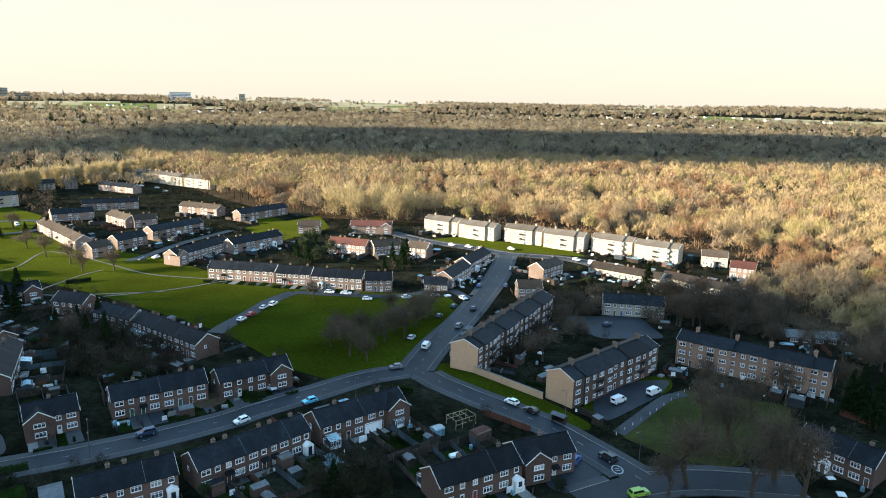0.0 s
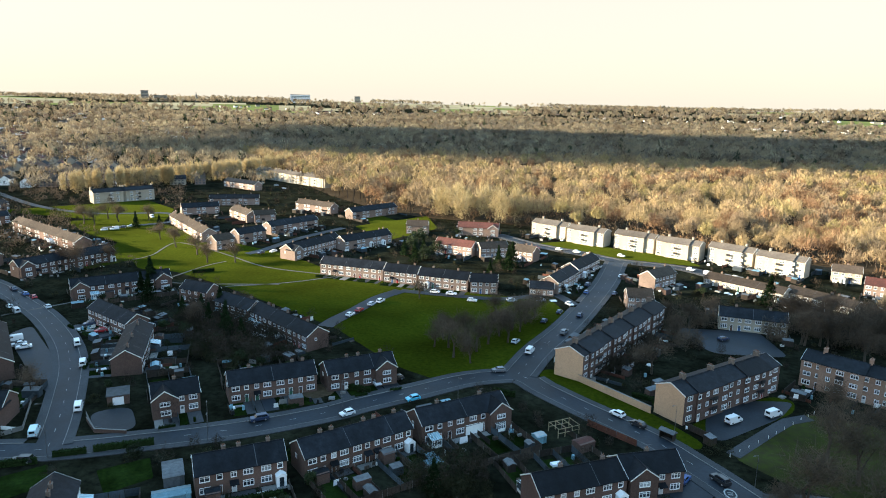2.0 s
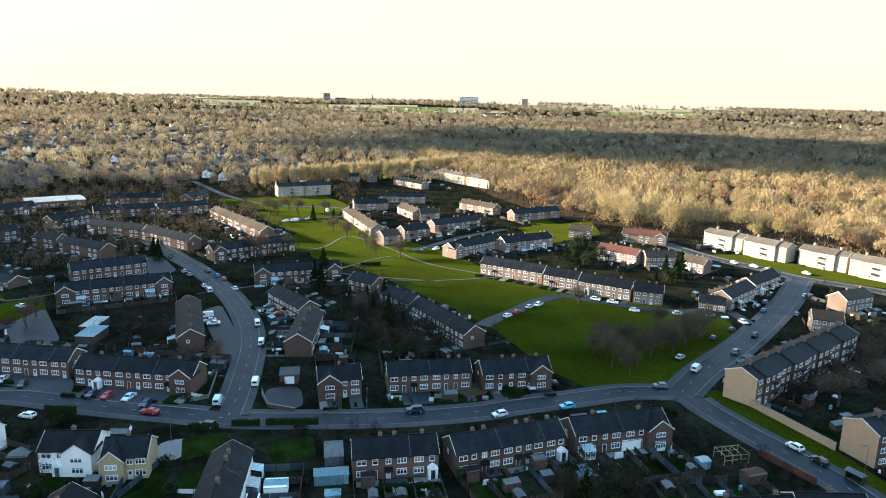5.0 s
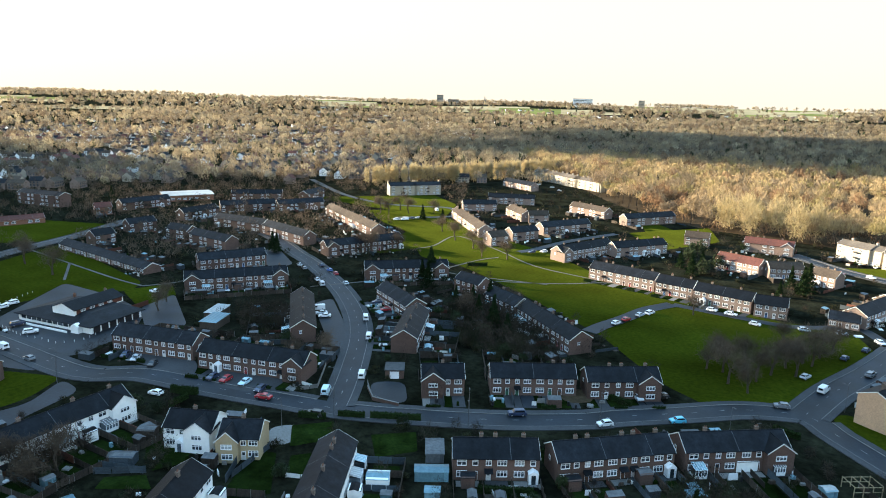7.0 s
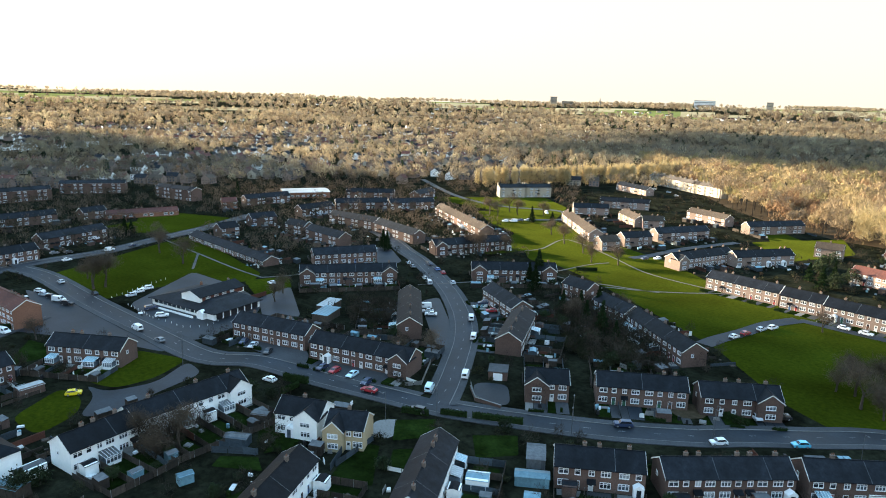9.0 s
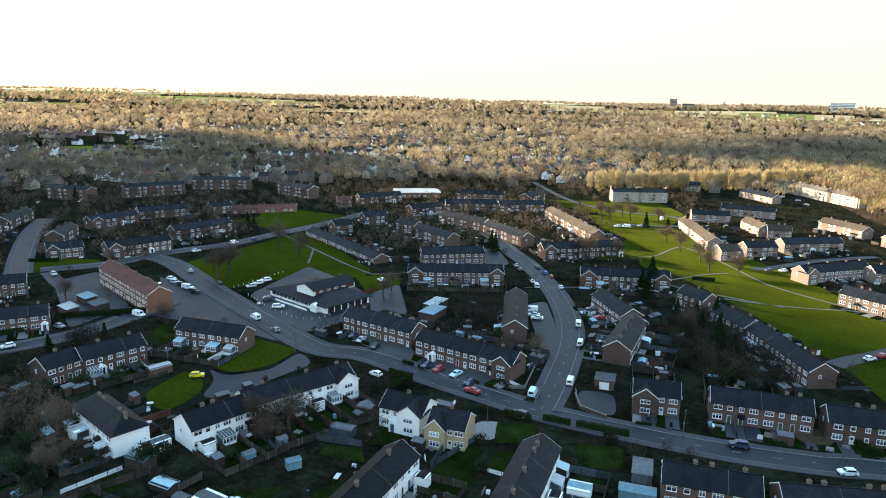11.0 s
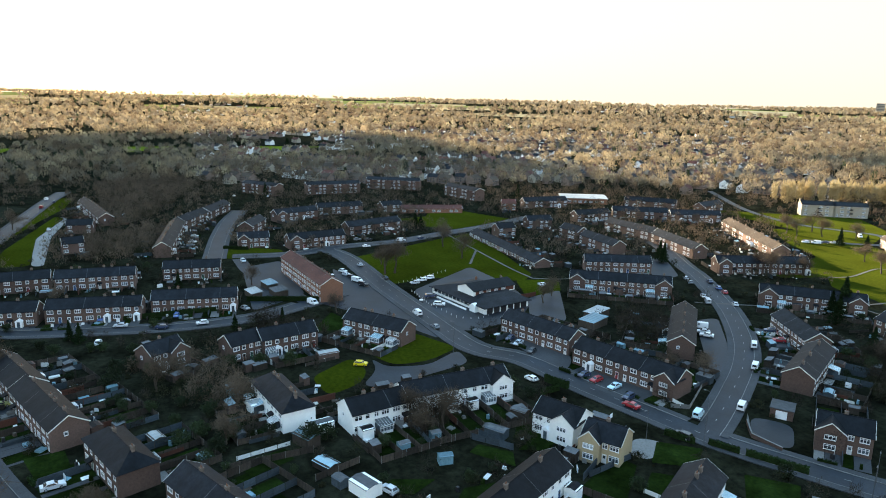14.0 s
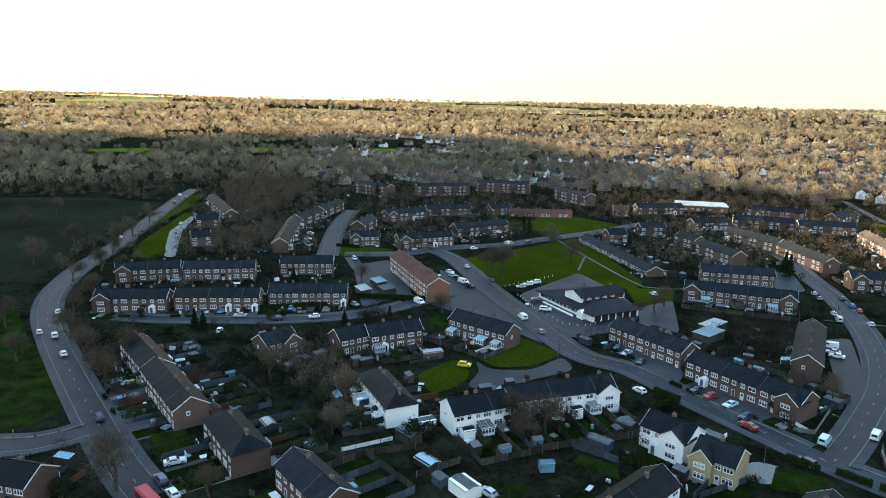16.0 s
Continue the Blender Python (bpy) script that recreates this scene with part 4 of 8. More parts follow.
for i in range(len(rings) - 1):
    for j in range(144):
        q = []
        for r, a in ((rings[i], j), (rings[i + 1], j), (rings[i + 1], j + 1), (rings[i], j + 1)):
            t = 2 * math.pi * a / 144
            px, py = r * math.cos(t), r * math.sin(t)
            q.append((px, py, ground_height(px, py)))
        mx, my = (q[0][0] + q[2][0]) / 2, (q[0][1] + q[2][1]) / 2
        kind = 0
        if open_land(mx, my):
            kind = 1 if noise.noise(Vector((mx * 0.003, my * 0.003, 5))) > -0.05 else 2
        g.poly(q[1:] if i == 0 else q, kind)
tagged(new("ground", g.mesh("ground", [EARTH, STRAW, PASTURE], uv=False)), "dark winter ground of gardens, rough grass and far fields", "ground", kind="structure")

road("road", [(28.9, 123.0), (38.0, 127.8), (46.0, 131.0), (56.0, 132.3), (66.6, 131.6), (76.8, 130.5)], 8.0, False)
road("road", [(43.2, 131.9), (41.1, 135.1), (37.6, 140.5), (32.5, 147.9), (26.7, 155.8), (17.5, 164.6), (7.4, 173.9), (-0.7, 181.9), (-7.4, 188.6), (-20.9, 183.7), (-33.6, 172.7), (-47.3, 161.0), (-52.3, 155.7), (-69.7, 143.2), (-88.2, 133.3), (-106.5, 125.0), (-123.2, 120.5), (-142.6, 115.5), (-166.4, 110.7), (-180.9, 101.6), (-212.8, 100.7), (-254.8, 100.6), (-308.8, 102.3), (-335.2, 98.2)], 6.6)
road("road", [(-7.5, 189.9), (-2.0, 210.6), (6.9, 235.5), (15.4, 264.7), (24.9, 301.3), (30.9, 333.0), (33.2, 345.9)], 7.4)
road("road", [(-31.9, 400.5), (-7.7, 376.4), (17.1, 360.8), (34.3, 348.5), (62.5, 340.7), (76.9, 327.2)], 6.0, False)
road("road", [(-109.2, 125.5), (-114.5, 135.1), (-124.0, 150.3), (-136.2, 168.2), (-151.9, 186.1), (-174.3, 205.7), (-197.4, 221.8), (-221.0, 236.9), (-238.8, 246.1), (-261.4, 259.3), (-282.4, 269.8), (-302.1, 275.7)], 5.8)
road("road", [(-335.2, 98.2), (-337.1, 114.7), (-338.4, 139.7), (-349.8, 171.8), (-361.5, 207.9), (-380.4, 248.9)], 6.0, False)
road("road", [(-335.2, 98.2), (-329.8, 87.2), (-328.9, 73.8), (-332.7, 52.2)], 6.0, False)
road("road", [(-330.1, 43.5), (-379.7, 53.1), (-426.9, 64.5), (-468.4, 78.3)], 7.0, False)
road("road", [(-254.5, 81.2), (-245.9, 66.3), (-236.0, 44.1), (-235.6, 20.2), (-240.3, -2.2), (-245.8, -22.7), (-252.6, -37.9)], 6.0, False)
road("road", [(-132.0, -14.9), (-147.1, -21.8), (-172.5, -31.6), (-206.6, -44.2), (-229.9, -52.4), (-258.1, -61.2), (-284.0, -65.6), (-306.8, -66.0), (-334.4, -63.9), (-369.6, -57.8), (-428.3, -51.8), (-490.6, -45.4), (-549.5, -39.0), (-598.8, -31.6)], 6.3)
road("road", [(-164.9, -30.9), (-162.0, -36.0), (-160.5, -41.3), (-162.4, -54.8)], 6.5, False)
road("road", [(-76.2, 218.3), (-74.9, 226.0), (-70.9, 239.7), (-66.8, 256.6), (-60.6, 269.0)], 6.0, False, "grey asphalt parking lane across the green", False)
road("road", [(-60.6, 269.0), (-41.9, 267.0), (-21.1, 266.1), (-9.8, 271.0), (1.8, 278.7), (10.9, 264.3)], 4.5, False, "narrow asphalt lane before the terrace", False)
road("road", [(-125.4, 397.2), (-139.7, 360.1), (-146.2, 328.2), (-150.6, 316.7)], 5.0, False, "narrow asphalt close", False)
road("road", [(-443.7, 478.2), (-354.9, 420.5), (-297.5, 402.7), (-254.8, 416.1), (-235.1, 394.9), (-238.0, 381.4), (-260.7, 359.0)], 5.0, False, "narrow asphalt road", False)
road("road", [(-326.7, 54.2), (-297.9, 54.8), (-271.8, 62.0), (-245.9, 66.3)], 6.0, False, "asphalt service yard lane", False)
pavements()
field("green", [(-294.6, 372.8), (-263.7, 396.5), (-215.7, 369.6), (-168.5, 339.2), (-134.4, 323.4), (-104.0, 298.7), (-75.5, 290.9), (-50.0, 282.3), (-29.1, 271.3), (1.4, 269.9), (7.4, 253.2), (-3.6, 214.3), (-14.3, 189.4), (-28.2, 179.7), (-42.8, 187.8), (-55.5, 200.4), (-72.5, 218.2), (-102.3, 238.1), (-140.3, 262.5), (-166.3, 276.1), (-184.7, 276.8), (-197.3, 291.6), (-204.9, 270.2), (-218.7, 276.4), (-219.5, 302.2), (-227.9, 326.2), (-255.4, 339.9)], GRASS, "broad mown green with worn patches", 0.020, "grass")
field("green", [(-310.6, 103.4), (-318.2, 122.5), (-338.2, 166.1), (-345.5, 187.7), (-298.9, 179.2), (-251.4, 168.9), (-243.2, 159.1), (-261.6, 128.9), (-259.0, 103.5), (-286.8, 102.7)], GRASS, "mown triangular green beside the public house", 0.020, "grass")
field("green", [(-246.5, 156.9), (-239.4, 174.4), (-222.3, 163.8), (-222.1, 147.1)], GRASS, "mown grass verge", 0.020, "grass")
field("green", [(-190.0, 70.0), (-201.0, 89.4), (-183.9, 96.2), (-181.3, 94.9), (-176.0, 83.8), (-176.8, 73.6), (-183.2, 70.9)], GRASS, "mown grass patch beside the turning", 0.024, "grass")
field("green", [(-177.4, 48.9), (-187.3, 63.9), (-176.9, 65.2), (-168.5, 60.6), (-163.8, 50.1)], GRASS, "mown grass patch inside a turning circle", 0.020, "grass")
field("green", [(42.7, 151.9), (66.8, 179.4), (79.8, 176.2), (93.8, 169.8), (87.4, 156.7), (65.3, 137.2), (53.8, 140.4)], ROUGH, "rough shaded grass before the flats", 0.020, "grass")
field("green", [(1.8, 197.0), (11.7, 188.7), (28.9, 170.2), (38.3, 157.0), (36.0, 153.0), (26.1, 160.8), (16.8, 170.4), (5.7, 180.3), (-2.5, 191.4)], GRASS, "mown verge along the road", 0.022, "grass")
field("green", [(35.7, 165.8), (61.7, 189.2), (67.7, 187.4), (65.2, 179.4), (43.1, 159.4)], GRASS, "mown grass beside the flats", 0.020, "grass")
field("green", [(-364.8, 392.7), (-298.8, 465.7), (-258.2, 433.5), (-235.3, 380.7), (-282.3, 382.2)], GRASS, "sunlit grass behind the terrace", 0.018, "grass")
field("green", [(-348.8, -50.2), (-405.2, -49.0), (-459.7, -39.2), (-513.0, -27.0), (-563.0, -23.5), (-564.3, -31.8), (-482.6, -41.2), (-422.5, -49.6), (-389.7, -51.4)], GRASS, "bright grass strip beside the road", 0.020, "grass")
field("green", [(-344.9, -31.8), (-410.9, -35.7), (-480.2, -27.0), (-467.8, -22.8), (-409.5, -28.3), (-343.7, -26.8)], CONCRETE, "pale concrete path", 0.022, "grass")
field("green", [(-348.2, -47.6), (-384.3, -46.6), (-480.8, -30.5), (-472.7, -24.8), (-410.8, -35.0), (-344.9, -32.4)], GRASS, "bright grass verge", 0.021, "grass")
field("green", [(-330.3, 47.6), (-357.7, 52.4), (-340.4, 77.7), (-323.2, 75.0)], GRASS, "mown grass before the corner house", 0.020, "grass")
field("green", [(-167.0, -49.6), (-173.3, -40.8), (-180.9, -39.4), (-212.7, -51.2), (-240.6, -63.4), (-271.1, -73.9), (-276.2, -80.6), (-270.2, -112.6), (-176.1, -74.6)], LAWN, "rough dark roadside grass", 0.020, "grass")
field("green", [(-452.3, 212.4), (-414.8, 220.3), (-374.4, 236.3), (-351.7, 194.7), (-374.8, 168.8)], GRASS, "grass before the hall", 0.020, "grass")
field("green", [(-402.8, 164.2), (-408.9, 200.4), (-380.1, 210.2), (-365.4, 179.2)], GRASS, "grass before the hall", 0.023, "grass")
field("green", [(-7.8, 382.7), (15.1, 395.0), (36.9, 377.7), (66.7, 365.5), (75.1, 345.6), (34.7, 354.0)], GRASS, "sunlit lawn before the flats", 0.020, "grass")
field("green", [(-136.5, 472.4), (-94.8, 425.8), (-75.6, 399.4), (-104.1, 392.9)], GRASS, "sunlit lawn", 0.020, "grass")
field("green", [(-120.9, 404.9), (-84.2, 455.5), (-69.1, 411.3), (-90.7, 368.0)], GRASS, "sunlit lawn", 0.020, "grass")
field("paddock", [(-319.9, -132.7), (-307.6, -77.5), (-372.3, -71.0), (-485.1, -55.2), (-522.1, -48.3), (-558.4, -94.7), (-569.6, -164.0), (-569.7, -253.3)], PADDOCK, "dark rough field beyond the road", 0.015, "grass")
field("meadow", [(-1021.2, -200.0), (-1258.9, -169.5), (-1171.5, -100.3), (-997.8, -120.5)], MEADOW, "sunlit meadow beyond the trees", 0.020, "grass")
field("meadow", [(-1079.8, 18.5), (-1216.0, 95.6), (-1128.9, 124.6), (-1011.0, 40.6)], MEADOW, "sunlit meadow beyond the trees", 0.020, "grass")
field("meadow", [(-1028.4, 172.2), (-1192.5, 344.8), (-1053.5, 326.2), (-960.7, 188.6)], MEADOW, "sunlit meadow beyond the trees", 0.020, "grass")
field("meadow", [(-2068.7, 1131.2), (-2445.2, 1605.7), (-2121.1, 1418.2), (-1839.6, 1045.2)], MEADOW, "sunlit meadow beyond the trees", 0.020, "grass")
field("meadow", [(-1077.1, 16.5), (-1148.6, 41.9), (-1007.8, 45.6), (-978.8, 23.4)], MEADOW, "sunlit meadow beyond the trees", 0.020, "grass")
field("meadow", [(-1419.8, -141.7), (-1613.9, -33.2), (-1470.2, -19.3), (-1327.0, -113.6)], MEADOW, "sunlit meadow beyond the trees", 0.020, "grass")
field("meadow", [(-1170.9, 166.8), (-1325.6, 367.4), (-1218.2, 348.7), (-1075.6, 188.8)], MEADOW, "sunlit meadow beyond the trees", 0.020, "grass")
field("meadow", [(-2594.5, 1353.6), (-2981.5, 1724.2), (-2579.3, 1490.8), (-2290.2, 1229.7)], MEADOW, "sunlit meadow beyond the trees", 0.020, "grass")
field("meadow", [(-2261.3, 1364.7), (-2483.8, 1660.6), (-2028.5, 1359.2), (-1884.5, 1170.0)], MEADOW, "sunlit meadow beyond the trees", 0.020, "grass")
field("forecourt", [(-247.2, 109.5), (-273.8, 149.3), (-239.8, 150.0), (-214.5, 144.7), (-198.9, 129.6), (-194.3, 106.8), (-204.2, 101.2)], ASPHALT, "asphalt car park of the public house", 0.026, "car park")
field("forecourt", [(-293.8, 89.7), (-256.9, 96.8), (-221.1, 100.4), (-197.1, 101.9), (-191.6, 95.0), (-211.7, 87.9), (-248.6, 67.6), (-255.3, 70.4), (-251.7, 80.1)], ASPHALT, "asphalt forecourt before the shops", 0.027, "car park")
field("forecourt", [(-114.7, 107.9), (-109.6, 113.4), (-104.5, 104.8), (-108.5, 101.4)], CONCRETE, "pale paved drive beside the house", 0.030, "driveway")
field("lawn", [(-102.0, 83.4), (-109.4, 98.5), (-104.4, 100.3), (-93.7, 88.1)], LAWN, "dark winter lawn in a garden", 0.030, "lawn")
field("lawn", [(-110.8, 111.6), (-103.9, 118.8), (-98.5, 111.6), (-104.0, 104.0)], LAWN, "dark winter lawn in a garden", 0.030, "lawn")
field("lawn", [(-101.0, 101.2), (-97.5, 105.2), (-91.6, 97.6), (-95.7, 94.4)], LAWN, "dark winter lawn in a garden", 0.030, "lawn")
field("lawn", [(-92.4, 118.6), (-84.5, 125.7), (-79.2, 118.4), (-85.3, 111.0)], LAWN, "dark winter lawn in a garden", 0.030, "lawn")
field("lawn", [(-126.1, 73.6), (-119.9, 78.9), (-114.4, 76.2), (-123.7, 70.0)], LAWN, "dark winter lawn in a garden", 0.030, "lawn")
field("lawn", [(-126.2, 90.2), (-120.6, 92.4), (-117.7, 85.9), (-120.3, 80.4)], LAWN, "dark winter lawn in a garden", 0.030, "lawn")
field("lawn", [(-140.2, 56.5), (-139.2, 62.4), (-129.4, 59.4), (-130.9, 52.3)], LAWN, "dark winter lawn in a garden", 0.030, "lawn")
field("lawn", [(-111.6, 62.5), (-110.7, 71.1), (-105.4, 66.0), (-109.0, 59.9)], LAWN, "dark winter lawn in a garden", 0.030, "lawn")
field("lawn", [(-197.7, 52.9), (-187.9, 54.2), (-186.3, 50.5), (-194.9, 50.4)], LAWN, "dark winter lawn in a garden", 0.030, "lawn")
field("lawn", [(-138.1, 22.8), (-141.5, 33.6), (-136.1, 34.5), (-132.6, 24.9)], LAWN, "dark winter lawn in a garden", 0.030, "lawn")
field("lawn", [(-117.9, 44.9), (-120.4, 50.5), (-116.8, 58.7), (-113.5, 52.4)], LAWN, "dark winter lawn in a garden", 0.030, "lawn")
field("lawn", [(-132.0, 87.4), (-134.3, 95.6), (-124.7, 88.3), (-125.1, 82.3)], LAWN, "dark winter lawn in a garden", 0.030, "lawn")
field("lawn", [(-139.3, -9.6), (-143.7, -4.3), (-134.8, -0.7), (-132.1, -8.1)], LAWN, "dark winter lawn in a garden", 0.030, "lawn")
field("lawn", [(-158.7, -17.5), (-159.5, -9.8), (-150.9, -8.1), (-150.1, -14.9)], LAWN, "dark winter lawn in a garden", 0.030, "lawn")
field("lawn", [(-231.7, 70.8), (-221.7, 73.6), (-212.6, 68.7), (-212.7, 57.8)], LAWN, "dark winter lawn in a garden", 0.030, "lawn")
field("forecourt", [(-166.1, 59.8), (-175.5, 67.6), (-184.4, 68.9), (-176.1, 70.8), (-172.8, 82.4), (-180.6, 95.9), (-169.8, 94.5), (-166.1, 77.6), (-162.3, 67.6)], ASPHALT, "asphalt turning circle between grass patches", 0.030, "road")
field("forecourt", [(-220.5, 146.6), (-225.5, 165.3), (-190.8, 144.1), (-190.6, 129.1)], ASPHALT, "asphalt yard beside the footpath", 0.030, "car park")
field("forecourt", [(-309.2, 52.8), (-316.8, 71.6), (-257.5, 68.1), (-243.4, 45.4)], ASPHALT, "asphalt yard behind the shops", 0.030, "car park")
field("forecourt", [(-255.8, 249.7), (-223.6, 228.4), (-224.3, 215.2), (-255.4, 234.2)], ASPHALT, "asphalt parking court between terraces", 0.030, "car park")
field("forecourt", [(42.0, 174.4), (55.6, 184.7), (67.5, 186.5), (60.8, 175.4), (42.1, 158.4), (39.4, 162.4)], ASPHALT, "asphalt parking beside the flats", 0.027, "car park")
field("forecourt", [(28.0, 145.8), (37.3, 146.1), (37.6, 136.2), (26.9, 125.0), (21.8, 128.9)], ASPHALT, "asphalt parking court", 0.027, "car park")
field("forecourt", [(-174.1, 187.6), (-172.8, 197.3), (-138.2, 167.0), (-125.1, 147.1), (-145.1, 162.5)], ASPHALT, "parking bays off the side road", 0.027, "car park")
field("forecourt", [(42.9, 244.4), (74.1, 246.4), (77.0, 221.7), (53.5, 220.3)], ASPHALT, "asphalt court behind the flats", 0.020, "car park")
field("forecourt", [(-151.6, 119.3), (-150.0, 136.1), (-131.5, 133.1), (-128.6, 119.9), (-143.7, 116.4)], PAVING, "paved front parking strip", 0.026, "driveway")
field("forecourt", [(-191.5, 117.1), (-185.3, 129.9), (-160.2, 124.4), (-153.3, 116.9), (-176.1, 114.1)], PAVING, "paved front parking strip", 0.026, "driveway")
pathway([(-190.9, 204.4), (-175.3, 229.1), (-164.4, 256.8), (-158.3, 288.2), (-153.2, 299.2)], 1.1, PATH, "pale footpath across the green")
pathway([(-133.1, 258.1), (-117.6, 265.4), (-105.3, 273.8), (-91.5, 285.6), (-74.9, 289.1)], 1.1, PATH, "pale footpath across the green")
pathway([(-174.6, 262.7), (-153.3, 258.2), (-129.9, 262.5), (-112.8, 266.4)], 1.1, PATH, "pale footpath across the green")
pathway([(-197.3, 291.6), (-193.9, 302.6), (-198.7, 331.0), (-184.0, 328.0), (-157.8, 311.6), (-130.5, 293.6), (-99.8, 286.9)], 1.1, PATH, "pale footpath across the green")
pathway([(-349.1, 173.2), (-304.3, 168.9), (-265.2, 165.4), (-245.5, 165.1)], 1.1, PATH, "pale footpath across the green")
pathway([(-245.5, 165.1), (-239.6, 176.1), (-239.3, 191.5)], 1.1, PATH, "pale footpath across the green")
pathway([(-304.3, 168.9), (-278.7, 151.9)], 1.1, PATH, "pale footpath across the green")
pathway([(43.5, 152.6), (61.8, 173.6), (68.0, 177.0)], 3.4, PAVING, "grey paved path beside the grass")


field("forecourt", [(-111.4, 142.5), (-104.3, 134.2), (-98.5, 134.2), (-95.4, 137.9), (-103.6, 148.0)], ASPHALT, "dark asphalt drive beside the corner house", 0.034, "driveway")
field("forecourt", [(-67.2, 167.0), (-60.7, 160.4), (-54.7, 166.2), (-61.1, 172.2)], LITTER, "brown gravel drive beside the terrace", 0.06, "driveway")


# ---- houses: x, y, turn, length ----
terrace(-41.2, 135.4, 43.4, 26.1, seed=1, near=True, label="brown brick two-storey terraced row with dark tiled roof", group="terraced houses")
front_plots(-41.2, 135.4, 43.4, 26.1, 8.0, 1, 4.7, 1)
garden_plots(-41.2, 135.4, 43.4, 26.1, 8.0, -1, 14.0, 1)
terrace(-20.1, 153.2, 37.7, 23.6, seed=2, gb=-1, label="brown brick terraced row with dark tiled roof and front gable", group="terraced houses")
front_plots(-20.1, 153.2, 37.7, 23.6, 8.0, 1, 4.7, 2)
garden_plots(-20.1, 153.2, 37.7, 23.6, 8.0, -1, 14.0, 2)
terrace(-61.3, 121.1, 33.1, 17.9, seed=3, near=True, label="brown brick two-storey terraced row with dark tiled roof", group="terraced houses")
front_plots(-61.3, 121.1, 33.1, 17.9, 8.0, 1, 5.3, 3)
garden_plots(-61.3, 121.1, 33.1, 17.9, 8.0, -1, 10.5, 3)
terrace(-84.2, 93.5, -60.5, 26.7, seed=4, near=True, wall=WHITE, label="white rendered two-storey house row with dark tiled roof", group="terraced houses")
garden_plots(-84.2, 93.5, -60.5, 26.7, 8.0, 1, 10.5, 4, white=True)
terrace(-100.9, 69.0, -63.3, 24.7, seed=5, near=True, wall=WHITE, label="white rendered two-storey house row with dark tiled roof", group="terraced houses")
garden_plots(-100.9, 69.0, -63.3, 24.7, 8.0, 1, 10.5, 5, white=True)
terrace(-148.9, 78.2, 90.7, 29.8, seed=6, wall=WHITE, gb=-1, label="white house row with dark tiled roof and front gable", group="terraced houses")
garden_plots(-148.9, 78.2, 90.7, 29.8, 8.0, -1, 15.2, 6, white=True)
terrace(-145.8, 55.8, 97.6, 14.9, seed=7, wall=WHITE, label="white rendered two-storey house row with dark tiled roof", group="terraced houses")
garden_plots(-145.8, 55.8, 97.6, 14.9, 8.0, -1, 14.0, 7, white=True)
terrace(-159.7, 37.2, 8.1, 22.0, seed=8, wall=WHITE, hip=True, label="white rendered house row with hipped dark roof", group="terraced houses")
garden_plots(-159.7, 37.2, 8.1, 22.0, 8.0, -1, 10.5, 8, white=True)
terrace(-123.3, 94.2, 25.9, 11.3, seed=9, wall=WHITE, gb=-1, label="white house row with dark tiled roof and front gable", group="terraced houses")
terrace(-111.0, 97.2, 31.2, 8.9, seed=10, near=True, wall=PLASTER_TAN, ga=-1, label="brown brick terraced row with dark tiled roof and front gable", group="terraced houses")
terrace(-92.3, 149.6, 35.1, 11.3, seed=11, ga=-1, label="brown brick terraced row with dark tiled roof and front gable", group="terraced houses")
front_plots(-92.3, 149.6, 35.1, 11.3, 8.0, -1, 7.0, 11)
garden_plots(-92.3, 149.6, 35.1, 11.3, 8.0, 1, 18.7, 11)
terrace(-72.5, 163.7, 33.1, 22.9, seed=12, label="brown brick two-storey terraced row with dark tiled roof", group="terraced houses")
front_plots(-72.5, 163.7, 33.1, 22.9, 8.0, -1, 7.6, 12)
garden_plots(-72.5, 163.7, 33.1, 22.9, 8.0, 1, 21.1, 12)
terrace(-51.7, 175.4, 35.1, 19.7, seed=13, gb=-1, label="brown brick terraced row with dark tiled roof and front gable", group="terraced houses")
front_plots(-51.7, 175.4, 35.1, 19.7, 8.0, -1, 5.8, 13)
terrace(-177.7, 124.5, 16.6, 28.1, seed=14, label="brown brick two-storey terraced row with dark tiled roof", group="terraced houses")
front_plots(-177.7, 124.5, 16.6, 28.1, 8.0, -1, 5.8, 14)
garden_plots(-177.7, 124.5, 16.6, 28.1, 8.0, 1, 14.0, 14, fence_every=2)
terrace(-143.1, 130.9, 16.7, 33.3, seed=15, gb=-1, label="brown brick terraced row with dark tiled roof and front gable", group="terraced houses")
front_plots(-143.1, 130.9, 16.7, 33.3, 8.0, -1, 7.0, 15)
garden_plots(-143.1, 130.9, 16.7, 33.3, 8.0, 1, 16.4, 15, fence_every=2)
terrace(-122.7, 178.7, -64.5, 29.0, seed=16, label="brown brick two-storey terraced row with dark tiled roof", group="terraced houses")
front_plots(-122.7, 178.7, -64.5, 29.0, 8.0, -1, 8.2, 16)
garden_plots(-122.7, 178.7, -64.5, 29.0, 8.0, 1, 11.7, 16, fence_every=2)
terrace(-143.9, 202.3, -29.0, 26.0, seed=17, label="brown brick two-storey terraced row with dark tiled roof", group="terraced houses")
front_plots(-143.9, 202.3, -29.0, 26.0, 8.0, -1, 7.0, 17)
garden_plots(-143.9, 202.3, -29.0, 26.0, 8.0, 1, 10.5, 17, fence_every=2)
terrace(-168.6, 241.1, 42.1, 36.3, seed=18, ga=-1, gb=-1, label="brown brick terraced row with dark tiled roof and front gable", group="terraced houses")
garden_plots(-168.6, 241.1, 42.1, 36.3, 8.0, -1, 10.5, 18, fence_every=2)
